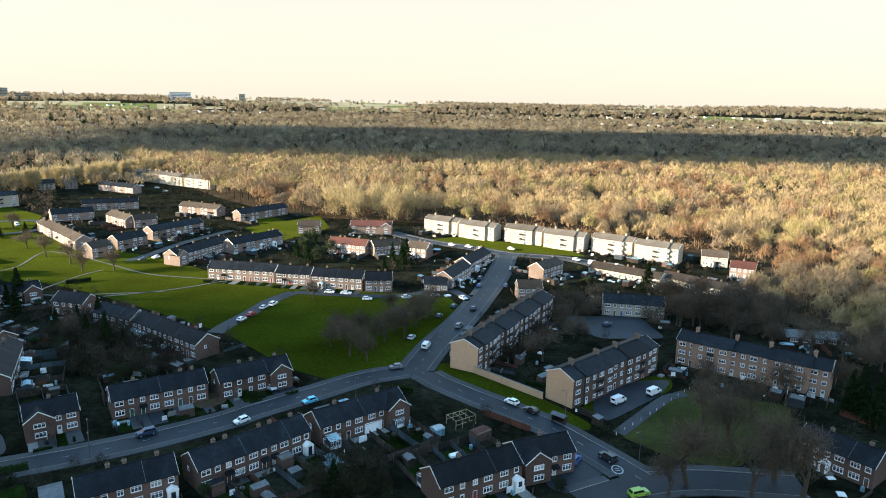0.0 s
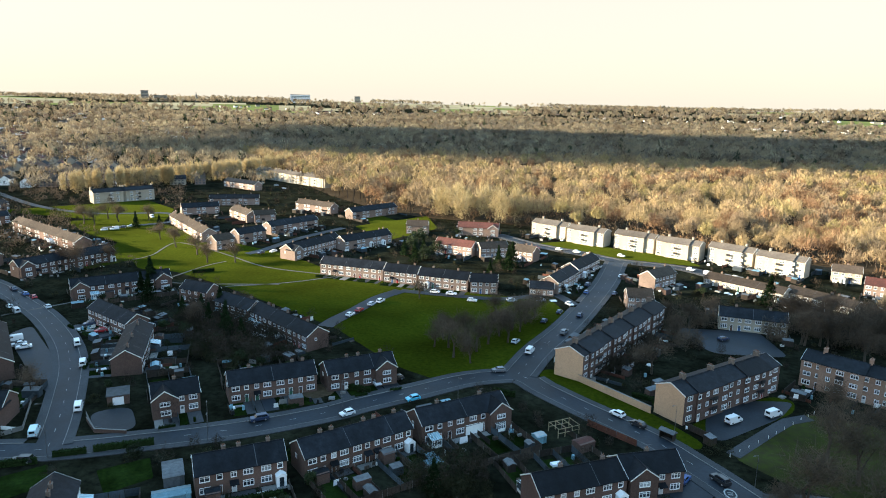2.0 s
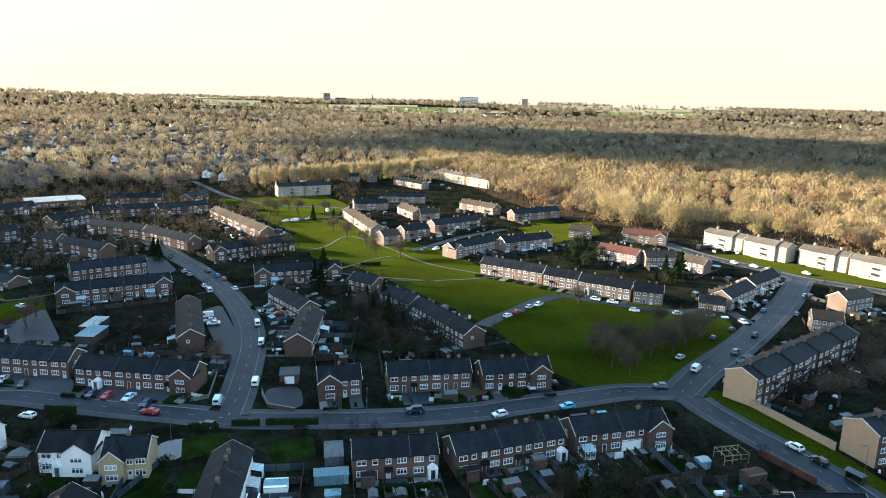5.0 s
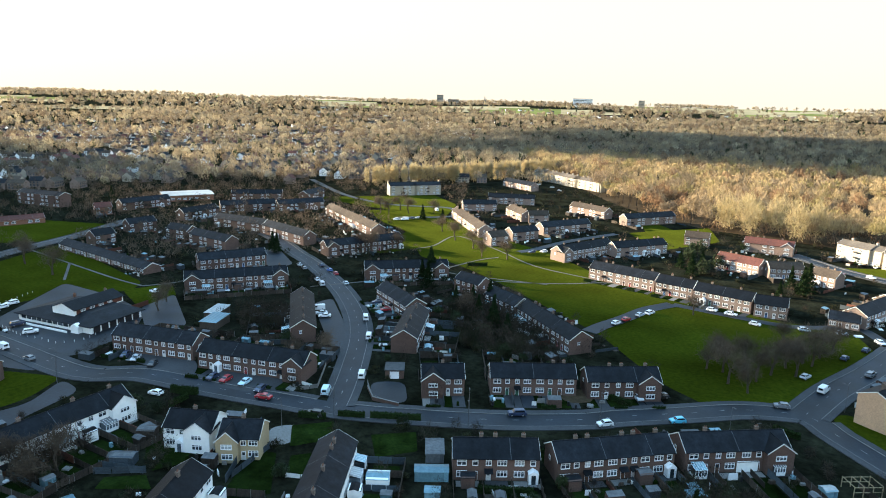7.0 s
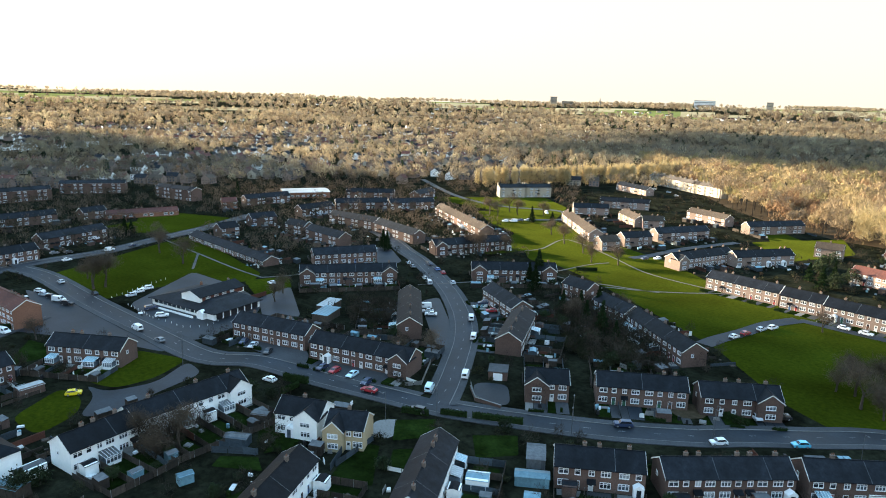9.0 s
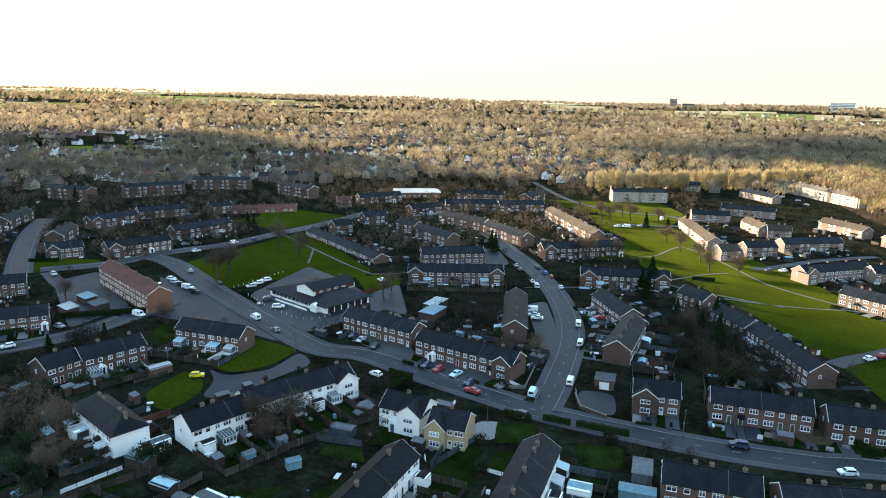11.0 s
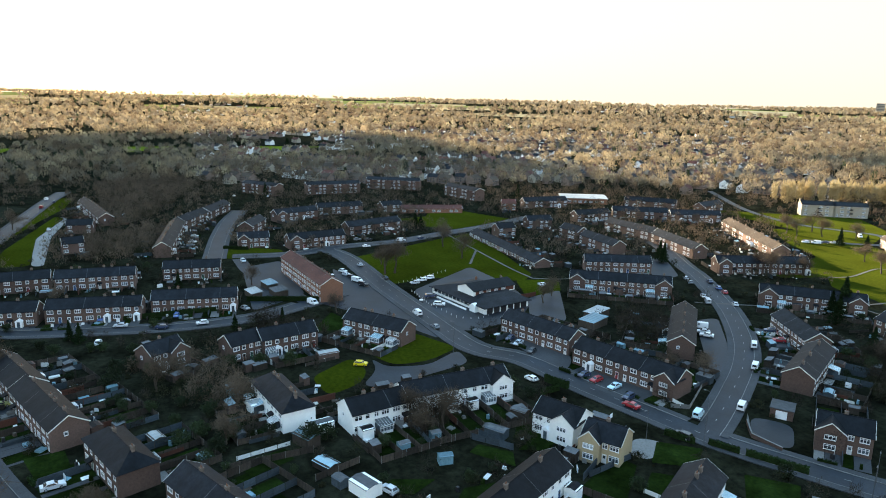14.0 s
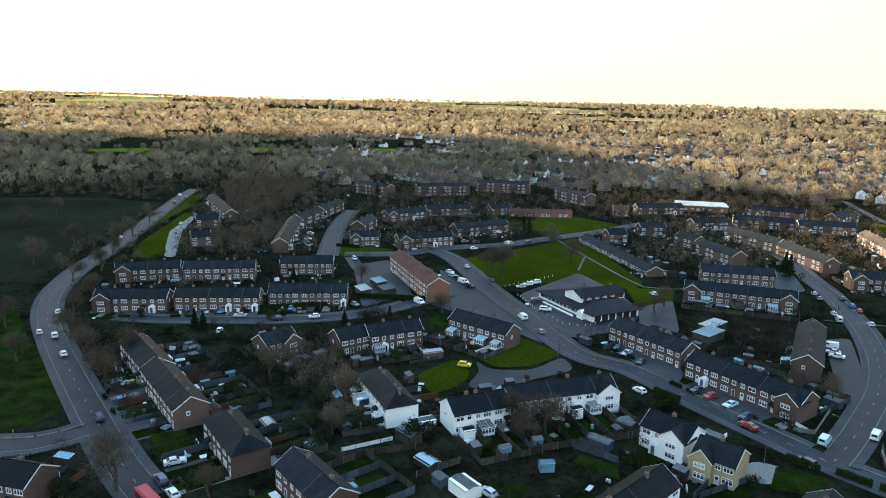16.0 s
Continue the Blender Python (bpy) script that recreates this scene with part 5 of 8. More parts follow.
terrace(-132.9, 237.6, -14.5, 13.5, seed=19, label="brown brick two-storey terraced row with dark tiled roof", group="terraced houses")
terrace(-109.7, 223.0, -26.0, 18.6, seed=20, label="brown brick two-storey terraced row with dark tiled roof", group="terraced houses")
garden_plots(-109.7, 223.0, -26.0, 18.6, 8.0, -1, 14.0, 20, fence_every=2)
terrace(-85.5, 207.6, -36.4, 35.8, seed=21, label="brown brick two-storey terraced row with dark tiled roof", group="terraced houses")
garden_plots(-85.5, 207.6, -36.4, 35.8, 8.0, -1, 16.4, 21, fence_every=2)
terrace(-161.2, 168.6, -46.1, 38.7, seed=22, label="brown brick two-storey terraced row with dark tiled roof", group="terraced houses")
garden_plots(-161.2, 168.6, -46.1, 38.7, 8.0, -1, 14.0, 22, fence_every=2)
terrace(-215.4, 187.6, 51.2, 40.0, seed=23, ga=-1, gb=-1, label="brown brick terraced row with dark tiled roof and front gable", group="terraced houses")
front_plots(-215.4, 187.6, 51.2, 40.0, 8.0, 1, 5.8, 23)
garden_plots(-215.4, 187.6, 51.2, 40.0, 8.0, -1, 11.7, 23, fence_every=2)
terrace(-242.7, 208.6, 61.0, 29.7, seed=24, label="brown brick two-storey terraced row with dark tiled roof", group="terraced houses")
terrace(-298.6, 183.3, -4.8, 77.7, seed=25, e=2.6, r=4.6, D=8.0, storeys=1, label="row of low brick bungalows with dark roofs", group="terraced houses")
terrace(-313.0, 236.0, 4.7, 15.7, seed=26, label="brown brick two-storey terraced row with dark tiled roof", group="terraced houses")
terrace(-283.7, 232.5, -3.5, 30.3, seed=27, label="brown brick two-storey terraced row with dark tiled roof", group="terraced houses")
terrace(-307.9, 273.7, 3.5, 38.0, seed=28, label="brown brick two-storey terraced row with dark tiled roof", group="terraced houses")
terrace(-266.9, 269.1, -13.4, 41.5, seed=29, label="brown brick two-storey terraced row with dark tiled roof", group="terraced houses")
terrace(-216.3, 270.3, 64.9, 42.5, seed=30, ga=-1, label="brown brick terraced row with dark tiled roof and front gable", group="terraced houses")
terrace(-266.1, 323.2, -29.9, 81.2, seed=31, roof=LITBROWNTILE, label="brown brick two-storey terraced row with dark tiled roof", group="terraced houses")
terrace(-352.9, 318.6, 55.3, 35.5, seed=32, label="brown brick two-storey terraced row with dark tiled roof", group="terraced houses")
terrace(-330.5, 344.8, 63.0, 32.3, seed=33, label="brown brick two-storey terraced row with dark tiled roof", group="terraced houses")
terrace(-385.5, 357.7, 39.5, 36.3, seed=34, label="brown brick two-storey terraced row with dark tiled roof", group="terraced houses")
terrace(-358.3, 386.8, 103.4, 25.4, seed=35, label="brown brick two-storey terraced row with dark tiled roof", group="terraced houses")
terrace(-412.3, 252.6, 67.0, 9.7, seed=36, wall=REDBRICK, roof=CLAY, label="brick house row with brown-red tiled roof", group="terraced houses")
terrace(-415.0, 284.1, 82.5, 34.2, seed=37, label="brown brick two-storey terraced row with dark tiled roof", group="terraced houses")
terrace(-356.3, 281.0, 88.8, 26.1, seed=38, label="brown brick two-storey terraced row with dark tiled roof", group="terraced houses")
terrace(-333.2, 202.3, 89.2, 11.3, seed=39, label="brown brick two-storey terraced row with dark tiled roof", group="terraced houses")
terrace(-348.0, 234.7, 81.5, 15.7, seed=40, label="brown brick two-storey terraced row with dark tiled roof", group="terraced houses")
terrace(-206.2, 363.2, -45.4, 67.4, seed=41, wall=PINKBRICK, roof=LITBROWNTILE, label="pale brick two-storey terraced row with tiled roof", group="terraced houses")
terrace(-169.3, 326.5, 62.6, 11.2, seed=42, wall=PINKBRICK, roof=LITBROWNTILE, label="pale brick two-storey terraced row with tiled roof", group="terraced houses")
terrace(-195.7, 409.6, -41.5, 27.1, seed=43, wall=PINKBRICK, roof=LITBROWNTILE, label="pale brick two-storey terraced row with tiled roof", group="terraced houses")
terrace(-180.1, 404.9, 37.8, 13.1, seed=44, wall=PINKBRICK, roof=LITBROWNTILE, label="pale brick two-storey terraced row with tiled roof", group="terraced houses")
terrace(-161.9, 452.2, -23.4, 32.5, seed=45, wall=PINKBRICK, roof=LITBROWNTILE, label="pale brick two-storey terraced row with tiled roof", group="terraced houses")
terrace(-152.8, 381.8, 60.4, 35.0, seed=46, wall=PINKBRICK, label="pale brick two-storey terraced row with tiled roof", group="terraced houses")
terrace(-164.3, 348.4, 60.7, 17.5, seed=47, wall=PINKBRICK, label="pale brick two-storey terraced row with tiled roof", group="terraced houses")
terrace(-232.4, 421.4, 38.7, 23.9, seed=48, wall=PINKBRICK, label="pale brick two-storey terraced row with tiled roof", group="terraced houses")
terrace(-228.5, 464.4, 23.4, 34.6, seed=49, wall=PINKBRICK, label="pale brick two-storey terraced row with tiled roof", group="terraced houses")
terrace(-263.0, 550.7, -27.3, 41.5, seed=50, wall=PINKBRICK, label="pale brick two-storey terraced row with tiled roof", group="terraced houses")
flats(-258.8, 617.5, -29.9, 44.6, seed=153, wall=CREAM, roof=PALEROOF, label="pale cream block of flats, three storeys, low roof")
flats(-217.9, 591.8, -29.9, 44.6, seed=154, wall=CREAM, roof=PALEROOF, label="pale cream block of flats, three storeys, low roof")
flats(-313.7, 457.9, 51.3, 40.8, seed=52, wall=CREAM, label="three-storey block of flats in pale cream render with a dark roof")
terrace(-120.2, 444.2, 54.9, 39.0, seed=53, wall=PINKBRICK, label="pale brick two-storey terraced row with tiled roof", group="terraced houses")
terrace(-99.3, 351.0, 54.9, 32.4, seed=54, wall=PINKBRICK, label="pale brick two-storey terraced row with tiled roof", group="terraced houses")
terrace(-120.4, 327.8, 68.5, 37.2, seed=55, wall=PINKBRICK, ga=-1, label="pale brick terraced row with tiled roof and front gable", group="terraced houses")
terrace(-86.3, 289.1, -8.6, 30.4, seed=56, wall=PINKBRICK, label="pale brick two-storey terraced row with tiled roof", group="terraced houses")
front_plots(-86.3, 289.1, -8.6, 30.4, 8.0, -1, 5.8, 56)
terrace(-62.8, 284.1, -7.3, 15.4, seed=57, wall=PINKBRICK, label="pale brick two-storey terraced row with tiled roof", group="terraced houses")
front_plots(-62.8, 284.1, -7.3, 15.4, 8.0, -1, 5.8, 57)
terrace(-43.5, 279.7, -9.3, 22.1, seed=58, wall=PINKBRICK, label="pale brick two-storey terraced row with tiled roof", group="terraced houses")
front_plots(-43.5, 279.7, -9.3, 22.1, 8.0, -1, 5.8, 58)
terrace(-26.7, 276.7, 5.3, 11.3, seed=59, wall=PINKBRICK, label="pale brick two-storey terraced row with tiled roof", group="terraced houses")
terrace(-48.3, 345.3, -18.5, 21.4, seed=60, wall=PINKBRICK, roof=CLAY, label="brick house row with brown-red tiled roof", group="terraced houses")
terrace(-29.5, 343.7, 26.5, 15.2, seed=61, wall=PINKBRICK, roof=LITBROWNTILE, label="pale brick two-storey terraced row with tiled roof", group="terraced houses")
terrace(-11.9, 339.2, -24.0, 11.2, seed=62, wall=PINKBRICK, roof=LITBROWNTILE, label="pale brick two-storey terraced row with tiled roof", group="terraced houses")
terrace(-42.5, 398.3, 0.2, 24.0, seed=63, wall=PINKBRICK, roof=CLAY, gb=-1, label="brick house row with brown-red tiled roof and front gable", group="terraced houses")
terrace(-78.6, 394.9, 4.6, 12.9, seed=64, wall=PINKBRICK, roof=LITBROWNTILE, label="pale brick two-storey terraced row with tiled roof", group="terraced houses")
terrace(-2.7, 279.9, -0.1, 9.9, seed=65, wall=PINKBRICK, e=2.9, r=4.9, D=9.0, storeys=1, label="low single-storey building with shallow roof", group="terraced houses")
terrace(4.7, 291.3, 68.4, 24.2, seed=66, wall=PINKBRICK, label="pale brick two-storey terraced row with tiled roof", group="terraced houses")
terrace(14.6, 318.6, 65.8, 26.6, seed=67, wall=PINKBRICK, label="pale brick two-storey terraced row with tiled roof", group="terraced houses")
flats(0.6, 404.4, -30.7, 22.9, seed=204, wall=CREAM, roof=PALEROOF, label="pale cream block of flats, three storeys, low roof")
flats(21.1, 390.0, -30.7, 22.9, seed=205, wall=CREAM, roof=PALEROOF, label="pale cream block of flats, three storeys, low roof")
flats(46.6, 380.2, -28.9, 22.6, seed=207, wall=CREAM, roof=PALEROOF, label="pale cream block of flats, three storeys, low roof")
flats(67.2, 366.7, -28.9, 22.6, seed=208, wall=CREAM, roof=PALEROOF, label="pale cream block of flats, three storeys, low roof")
flats(91.1, 356.5, -33.8, 22.2, seed=210, wall=CREAM, roof=PALEROOF, label="pale cream block of flats, three storeys, low roof")
flats(110.1, 341.5, -33.8, 22.2, seed=211, wall=CREAM, roof=PALEROOF, label="pale cream block of flats, three storeys, low roof")
flats(22.0, 217.7, 61.1, 62.8, seed=71, wall=TAN, label="three-storey block of flats in buff brick with a dark roof")
flats(46.7, 182.8, 42.2, 40.8, seed=72, wall=TAN, label="three-storey block of flats in buff brick with a dark roof")
flats(92.1, 191.1, -35.3, 41.8, seed=73, wall=BROWNBRICK, label="three-storey block of flats in brown brick with a dark roof")
terrace(89.3, 138.6, -52.3, 16.0, seed=74, label="brown brick two-storey terraced row with dark tiled roof", group="terraced houses")
terrace(6.9, 127.6, 29.7, 19.5, seed=75, near=True, label="brown brick two-storey terraced row with dark tiled roof", group="terraced houses")
front_plots(6.9, 127.6, 29.7, 19.5, 8.0, -1, 5.8, 75)
garden_plots(6.9, 127.6, 29.7, 19.5, 8.0, 1, 12.9, 75)
terrace(21.8, 136.0, 21.8, 13.2, seed=76, near=True, ga=-1, label="brown brick terraced row with dark tiled roof and front gable", group="terraced houses")
terrace(47.6, 305.4, 48.9, 16.5, seed=77, wall=PINKBRICK, roof=LITBROWNTILE, label="pale brick two-storey terraced row with tiled roof", group="terraced houses")
terrace(35.2, 268.5, 4.5, 9.9, seed=78, wall=PINKBRICK, roof=LITBROWNTILE, label="pale brick two-storey terraced row with tiled roof", group="terraced houses")
terrace(72.4, 249.2, -9.9, 22.3, seed=79, wall=CREAM, label="pale cream two-storey house row with tiled roof", group="terraced houses")
terrace(84.8, 304.9, -38.9, 34.6, seed=80, wall=CREAM, roof=LITBROWNTILE, e=2.9, r=4.9, D=9.0, storeys=1, label="low pale cream single-storey row with shallow roof", group="terraced houses")
terrace(110.4, 289.0, -47.8, 28.3, seed=81, wall=CREAM, roof=LITBROWNTILE, e=2.9, r=4.9, D=9.0, storeys=1, label="low pale cream single-storey row with shallow roof", group="terraced houses")
terrace(135.6, 333.1, -19.9, 12.3, seed=82, wall=CREAM, roof=LITBROWNTILE, label="pale cream two-storey house row with tiled roof", group="terraced houses")
terrace(139.8, 309.5, -26.7, 10.9, seed=83, wall=PINKBRICK, roof=CLAY, label="brick house row with brown-red tiled roof", group="terraced houses")
terrace(-269.9, 73.2, 3.8, 51.5, seed=84, wall=REDBRICK, roof=CLAY, e=6.9, r=9.4, D=8.6, storeys=3, label="three-storey brick shop row with red-brown tiled roof", group="terraced houses")
terrace(-303.6, -33.6, 90.0, 25.0, seed=85, ga=-1, label="brown brick terraced row with dark tiled roof and front gable", group="terraced houses")
terrace(-299.2, -5.0, 82.2, 28.9, seed=86, label="brown brick two-storey terraced row with dark tiled roof", group="terraced houses")
terrace(-300.5, 31.2, 78.2, 22.7, seed=87, label="brown brick two-storey terraced row with dark tiled roof", group="terraced houses")
terrace(-260.6, -33.8, 77.4, 25.3, seed=88, ga=-1, label="brown brick terraced row with dark tiled roof and front gable", group="terraced houses")
front_plots(-260.6, -33.8, 77.4, 25.3, 8.0, -1, 5.8, 88)
garden_plots(-260.6, -33.8, 77.4, 25.3, 8.0, 1, 10.5, 88, fence_every=2)
terrace(-255.5, -4.6, 77.4, 29.8, seed=89, label="brown brick two-storey terraced row with dark tiled roof", group="terraced houses")
front_plots(-255.5, -4.6, 77.4, 29.8, 8.0, -1, 7.0, 89)
garden_plots(-255.5, -4.6, 77.4, 29.8, 8.0, 1, 10.5, 89, fence_every=2)
terrace(-254.1, 27.4, 77.5, 28.8, seed=90, label="brown brick two-storey terraced row with dark tiled roof", group="terraced houses")
front_plots(-254.1, 27.4, 77.5, 28.8, 8.0, -1, 7.0, 90)
terrace(-203.1, 12.5, 120.3, 10.8, seed=91, gb=-1, label="brown brick terraced row with dark tiled roof and front gable", group="terraced houses")
garden_plots(-203.1, 12.5, 120.3, 10.8, 8.0, -1, 10.5, 91, fence_every=2)
terrace(-201.5, 34.4, 108.8, 10.1, seed=92, label="brown brick two-storey terraced row with dark tiled roof", group="terraced houses")
terrace(-203.1, 48.1, 98.5, 17.5, seed=93, label="brown brick two-storey terraced row with dark tiled roof", group="terraced houses")
front_plots(-203.1, 48.1, 98.5, 17.5, 8.0, 1, 5.8, 93)
garden_plots(-203.1, 48.1, 98.5, 17.5, 8.0, -1, 10.5, 93, fence_every=2)
terrace(-201.5, 77.8, 32.5, 23.2, seed=94, label="brown brick two-storey terraced row with dark tiled roof", group="terraced houses")
garden_plots(-201.5, 77.8, 32.5, 23.2, 8.0, -1, 10.5, 94, fence_every=2)
terrace(-377.3, 28.3, 169.6, 70.7, seed=95, label="brown brick two-storey terraced row with dark tiled roof", group="terraced houses")
terrace(-426.5, 43.3, 150.4, 33.2, seed=96, label="brown brick two-storey terraced row with dark tiled roof", group="terraced houses")
terrace(-456.5, 60.5, 152.1, 35.6, seed=97, label="brown brick two-storey terraced row with dark tiled roof", group="terraced houses")
terrace(-353.7, 66.0, 85.2, 15.2, seed=98, ga=-1, label="brown brick terraced row with dark tiled roof and front gable", group="terraced houses")
terrace(-394.9, 73.2, 151.3, 24.8, seed=99, label="brown brick two-storey terraced row with dark tiled roof", group="terraced houses")
terrace(-344.4, 95.9, 95.9, 30.3, seed=100, ga=-1, label="brown brick terraced row with dark tiled roof and front gable", group="terraced houses")
terrace(-370.2, 136.0, 103.1, 35.2, seed=101, label="brown brick two-storey terraced row with dark tiled roof", group="terraced houses")
terrace(-424.2, 104.4, 106.9, 29.0, seed=102, ga=-1, label="brown brick terraced row with dark tiled roof and front gable", group="terraced houses")
terrace(-436.8, 137.0, 89.0, 30.1, seed=103, label="brown brick two-storey terraced row with dark tiled roof", group="terraced houses")
flats(-531.2, 160.8, 87.2, 43.1, seed=104, label="three-storey block of flats in brown brick with a dark roof")
flats(-541.6, 217.3, 56.9, 45.6, seed=105, label="three-storey block of flats in brown brick with a dark roof")
flats(-543.8, 108.0, 35.9, 34.4, seed=106, label="three-storey block of flats in brown brick with a dark roof")
flats(-475.3, 250.0, 10.4, 39.2, seed=107, label="three-storey block of flats in brown brick with a dark roof")
terrace(-421.1, 197.1, 71.8, 41.4, seed=108, wall=REDBRICK, roof=CLAY, e=2.9, r=4.9, D=9.0, storeys=1, label="brick house row with brown-red tiled roof", group="terraced houses")
terrace(-431.8, 171.2, 97.0, 14.6, seed=109, label="brown brick two-storey terraced row with dark tiled roof", group="terraced houses")
terrace(-199.8, -22.7, 21.0, 25.5, seed=110, label="brown brick two-storey terraced row with dark tiled roof", group="terraced houses")
front_plots(-199.8, -22.7, 21.0, 25.5, 8.0, -1, 8.2, 110)
garden_plots(-199.8, -22.7, 21.0, 25.5, 8.0, 1, 12.9, 110, fence_every=2)
terrace(-174.7, -13.7, 20.1, 30.3, seed=111, label="brown brick two-storey terraced row with dark tiled roof", group="terraced houses")
front_plots(-174.7, -13.7, 20.1, 30.3, 8.0, -1, 9.4, 111)
garden_plots(-174.7, -13.7, 20.1, 30.3, 8.0, 1, 15.2, 111)
terrace(-145.4, 1.2, 18.6, 19.7, seed=112, near=True, hip=True, label="brown brick house row with hipped dark roof", group="terraced houses")
front_plots(-145.4, 1.2, 18.6, 19.7, 8.0, -1, 10.5, 112)
garden_plots(-145.4, 1.2, 18.6, 19.7, 8.0, 1, 12.9, 112)
terrace(-122.6, 15.7, 22.0, 17.9, seed=113, near=True, label="brown brick two-storey terraced row with dark tiled roof", group="terraced houses")
front_plots(-122.6, 15.7, 22.0, 17.9, 8.0, -1, 10.5, 113)
garden_plots(-122.6, 15.7, 22.0, 17.9, 8.0, 1, 12.9, 113)
terrace(-474.9, -8.2, 10.2, 74.6, seed=114, label="brown brick two-storey terraced row with dark tiled roof", group="terraced houses")
terrace(-420.8, -14.3, 79.9, 13.1, seed=115, label="brown brick two-storey terraced row with dark tiled roof", group="terraced houses")
terrace(-370.0, -16.3, 98.9, 9.4, seed=116, label="brown brick two-storey terraced row with dark tiled roof", group="terraced houses")
terrace(-138.2, -37.3, 59.3, 9.0, seed=117, near=True, label="brown brick two-storey terraced row with dark tiled roof", group="terraced houses")


# ---- buildings and things that stand alone ----
def public_house():
    """A low public house under a wide skirt roof, a taller gabled block on its back half, its side in dark bays."""
    T = thing("public_house", pose(-226.3, 127.4, 0, 0, 0, 9), "low white and dark timbered public house with broad roof", "pub")
    HOUSES.append((-226.3, 127.4, radians(9), 18.5, 13))
    part("wall", Build().box(-17, -9.5, 0, 17, 11, 2.7), WHITE, T)
    b = Build()
    E0, E1, F0, F1, z0, z1 = -18, 18, -10.5, 12, 2.65, 4.5
    top = [(-10, -3), (10, -3), (10, 9), (-10, 9)]
    rim = [(E0, F0), (E1, F0), (E1, F1), (E0, F1)]
    for i in range(4):
        j = (i + 1) % 4
        b.poly([(*rim[i], z0), (*rim[j], z0), (*top[j], z1), (*top[i], z1)])
    b.poly([(*p, z1) for p in top]).box(E0, F0, z0 - 0.22, E1, F1, z0 - 0.005)
    part("skirt_roof", b, SLATE, T, "dark sloping skirt roof")
    part("upper_wall", Build().prism([(-5, 3.6), (5, 3.6), (5, 5.7), (0, 7.4), (-5, 5.7)], -10, 10), WHITE, T, "white rendered upper storey", pose(1, 3.5, 0, 0, 0, 90))
    part("clad_band", Build().box(6.01, -5.5, 3.9, 6.08, 13, 5.5), REDWOOD, T, "dark red boarded band")
    q = Build()
    for k in (-1, 1):
        q.poly([(-10.4, k * 5.5, 5.58), (10.4, k * 5.5, 5.58), (10.4, 0, 7.6), (-10.4, 0, 7.6)])
        q.poly([(-10.4, k * 5.5, 5.42), (10.4, k * 5.5, 5.42), (10.4, k * 5.5, 5.58), (-10.4, k * 5.5, 5.58)])
    part("upper_roof", q, SLATE, T, m=pose(1, 3.5, 0, 0, 0, 90))
    rnd = random.Random(2)
    for y in (-3, 0.6, 4.2, 7.8):
        window(T, pose(6.09, y, 4.5, 0, 0, 90), 1.9, 0.85, 3, True, rnd)
    for i in range(10):
        x = -15.5 + i * 2.5
        part("front_window", Build().box(x, -9.58, 1.0, x + 2.1, -9.5, 2.2), GLASS, T)
    for i in range(6):
        y = -8.6 + i * 3.2
        part("timber_bay", Build().box(17.0, y, 0.1, 17.1, y + 2.6, 2.45), BLACK, T)
    part("entrance", Build().prism([(-1.6, 0), (1.6, 0), (1.6, 2.3), (0, 3.3), (-1.6, 2.3)], -1.6, 0.2), WHITE, T, "white gabled entrance porch", pose(11.5, -9.6, 0, 0, 0, 90))
    part("low_wall", Build().box(-12, -12.2, 0, 9, -11.9, 0.7), WHITE, T, "low white terrace wall")
    chimney(T, 0, 11.5, 6.9, STACK, 2)
    chimney(T, -12, 8.5, 4.2, REDBRICK, 2)


public_house()


def low_wall(x0, y0, x1, y1, h, mat, label):
    L = math.hypot(x1 - x0, y1 - y0)
    T = thing("garden_wall", pose(x0, y0, 0, 0, 0, math.degrees(math.atan2(y1 - y0, x1 - x0))), label, "wall", "garden walls")
    part("brickwork", Build().box(0, -0.12, 0, L, 0.12, h), mat, T)
    part("coping", Build().box(-0.05, -0.17, h, L + 0.05, 0.17, h + 0.09), CONCRETE, T)


low_wall(8.5, 189.9, 27.6, 171.2, 2.0, TAN, "long buff brick garden wall beside the road")
low_wall(-109.2, 138.6, -103.5, 133.6, 1.0, BRICK, "low brick wall round the corner garden")
low_wall(-103.5, 133.6, -95.9, 134.4, 1.0, BRICK, "low brick wall round the corner garden")


def posts_along(pts, gap, label="short white timber posts along the grass edge", h=0.8, mat=None):
    """A row of short posts with a rail, one fence."""
    line = smooth_line(pts, gap)
    T = thing("post_row", pose(line[0][0], line[0][1], 0), label, "posts", "post rows")
    me = shared(("bollard", h, (mat or TRIM).name), lambda: Build().box(-.07, -.07, 0, .07, .07, h, 0, (.02, .02)).mesh("post", mat or TRIM))
    for p in line:
        part("post", me, None, T, m=pose(p[0] - line[0][0], p[1] - line[0][1], 0))


posts_along([(-245.8, 108.2), (-235, 108), (-225.2, 107.4), (-216, 109.3), (-209.3, 109.9), (-205, 116.4), (-209.2, 126.4)], 2.4)
posts_along([(-259.3, 108.1), (-270.3, 134.9)], 2.6)
posts_along([(42.7, 151.9), (54.1, 163.0), (70.0, 179.6), (75.1, 180.5)], 3.5)


def open_shelter(x, y, turn):
    T = thing("bus_shelter", pose(x, y, 0, 0, 0, turn), "timber bus shelter with a pitched roof", "bus shelter")
    part("back", Build().box(-1.7, .7, 0, 1.7, .8, 2.1), WOOD, T)
    for s in (-1, 1):
        part("side", Build().box(s * 1.7 - .05, -.8, 0, s * 1.7 + .05, .7, 2.1), WOOD, T)
    part("roof", Build().prism([(-1.1, 2.1), (1.1, 2.1), (1.1, 2.2), (0, 2.75), (-1.1, 2.2)], -2, 2), FELT, T)


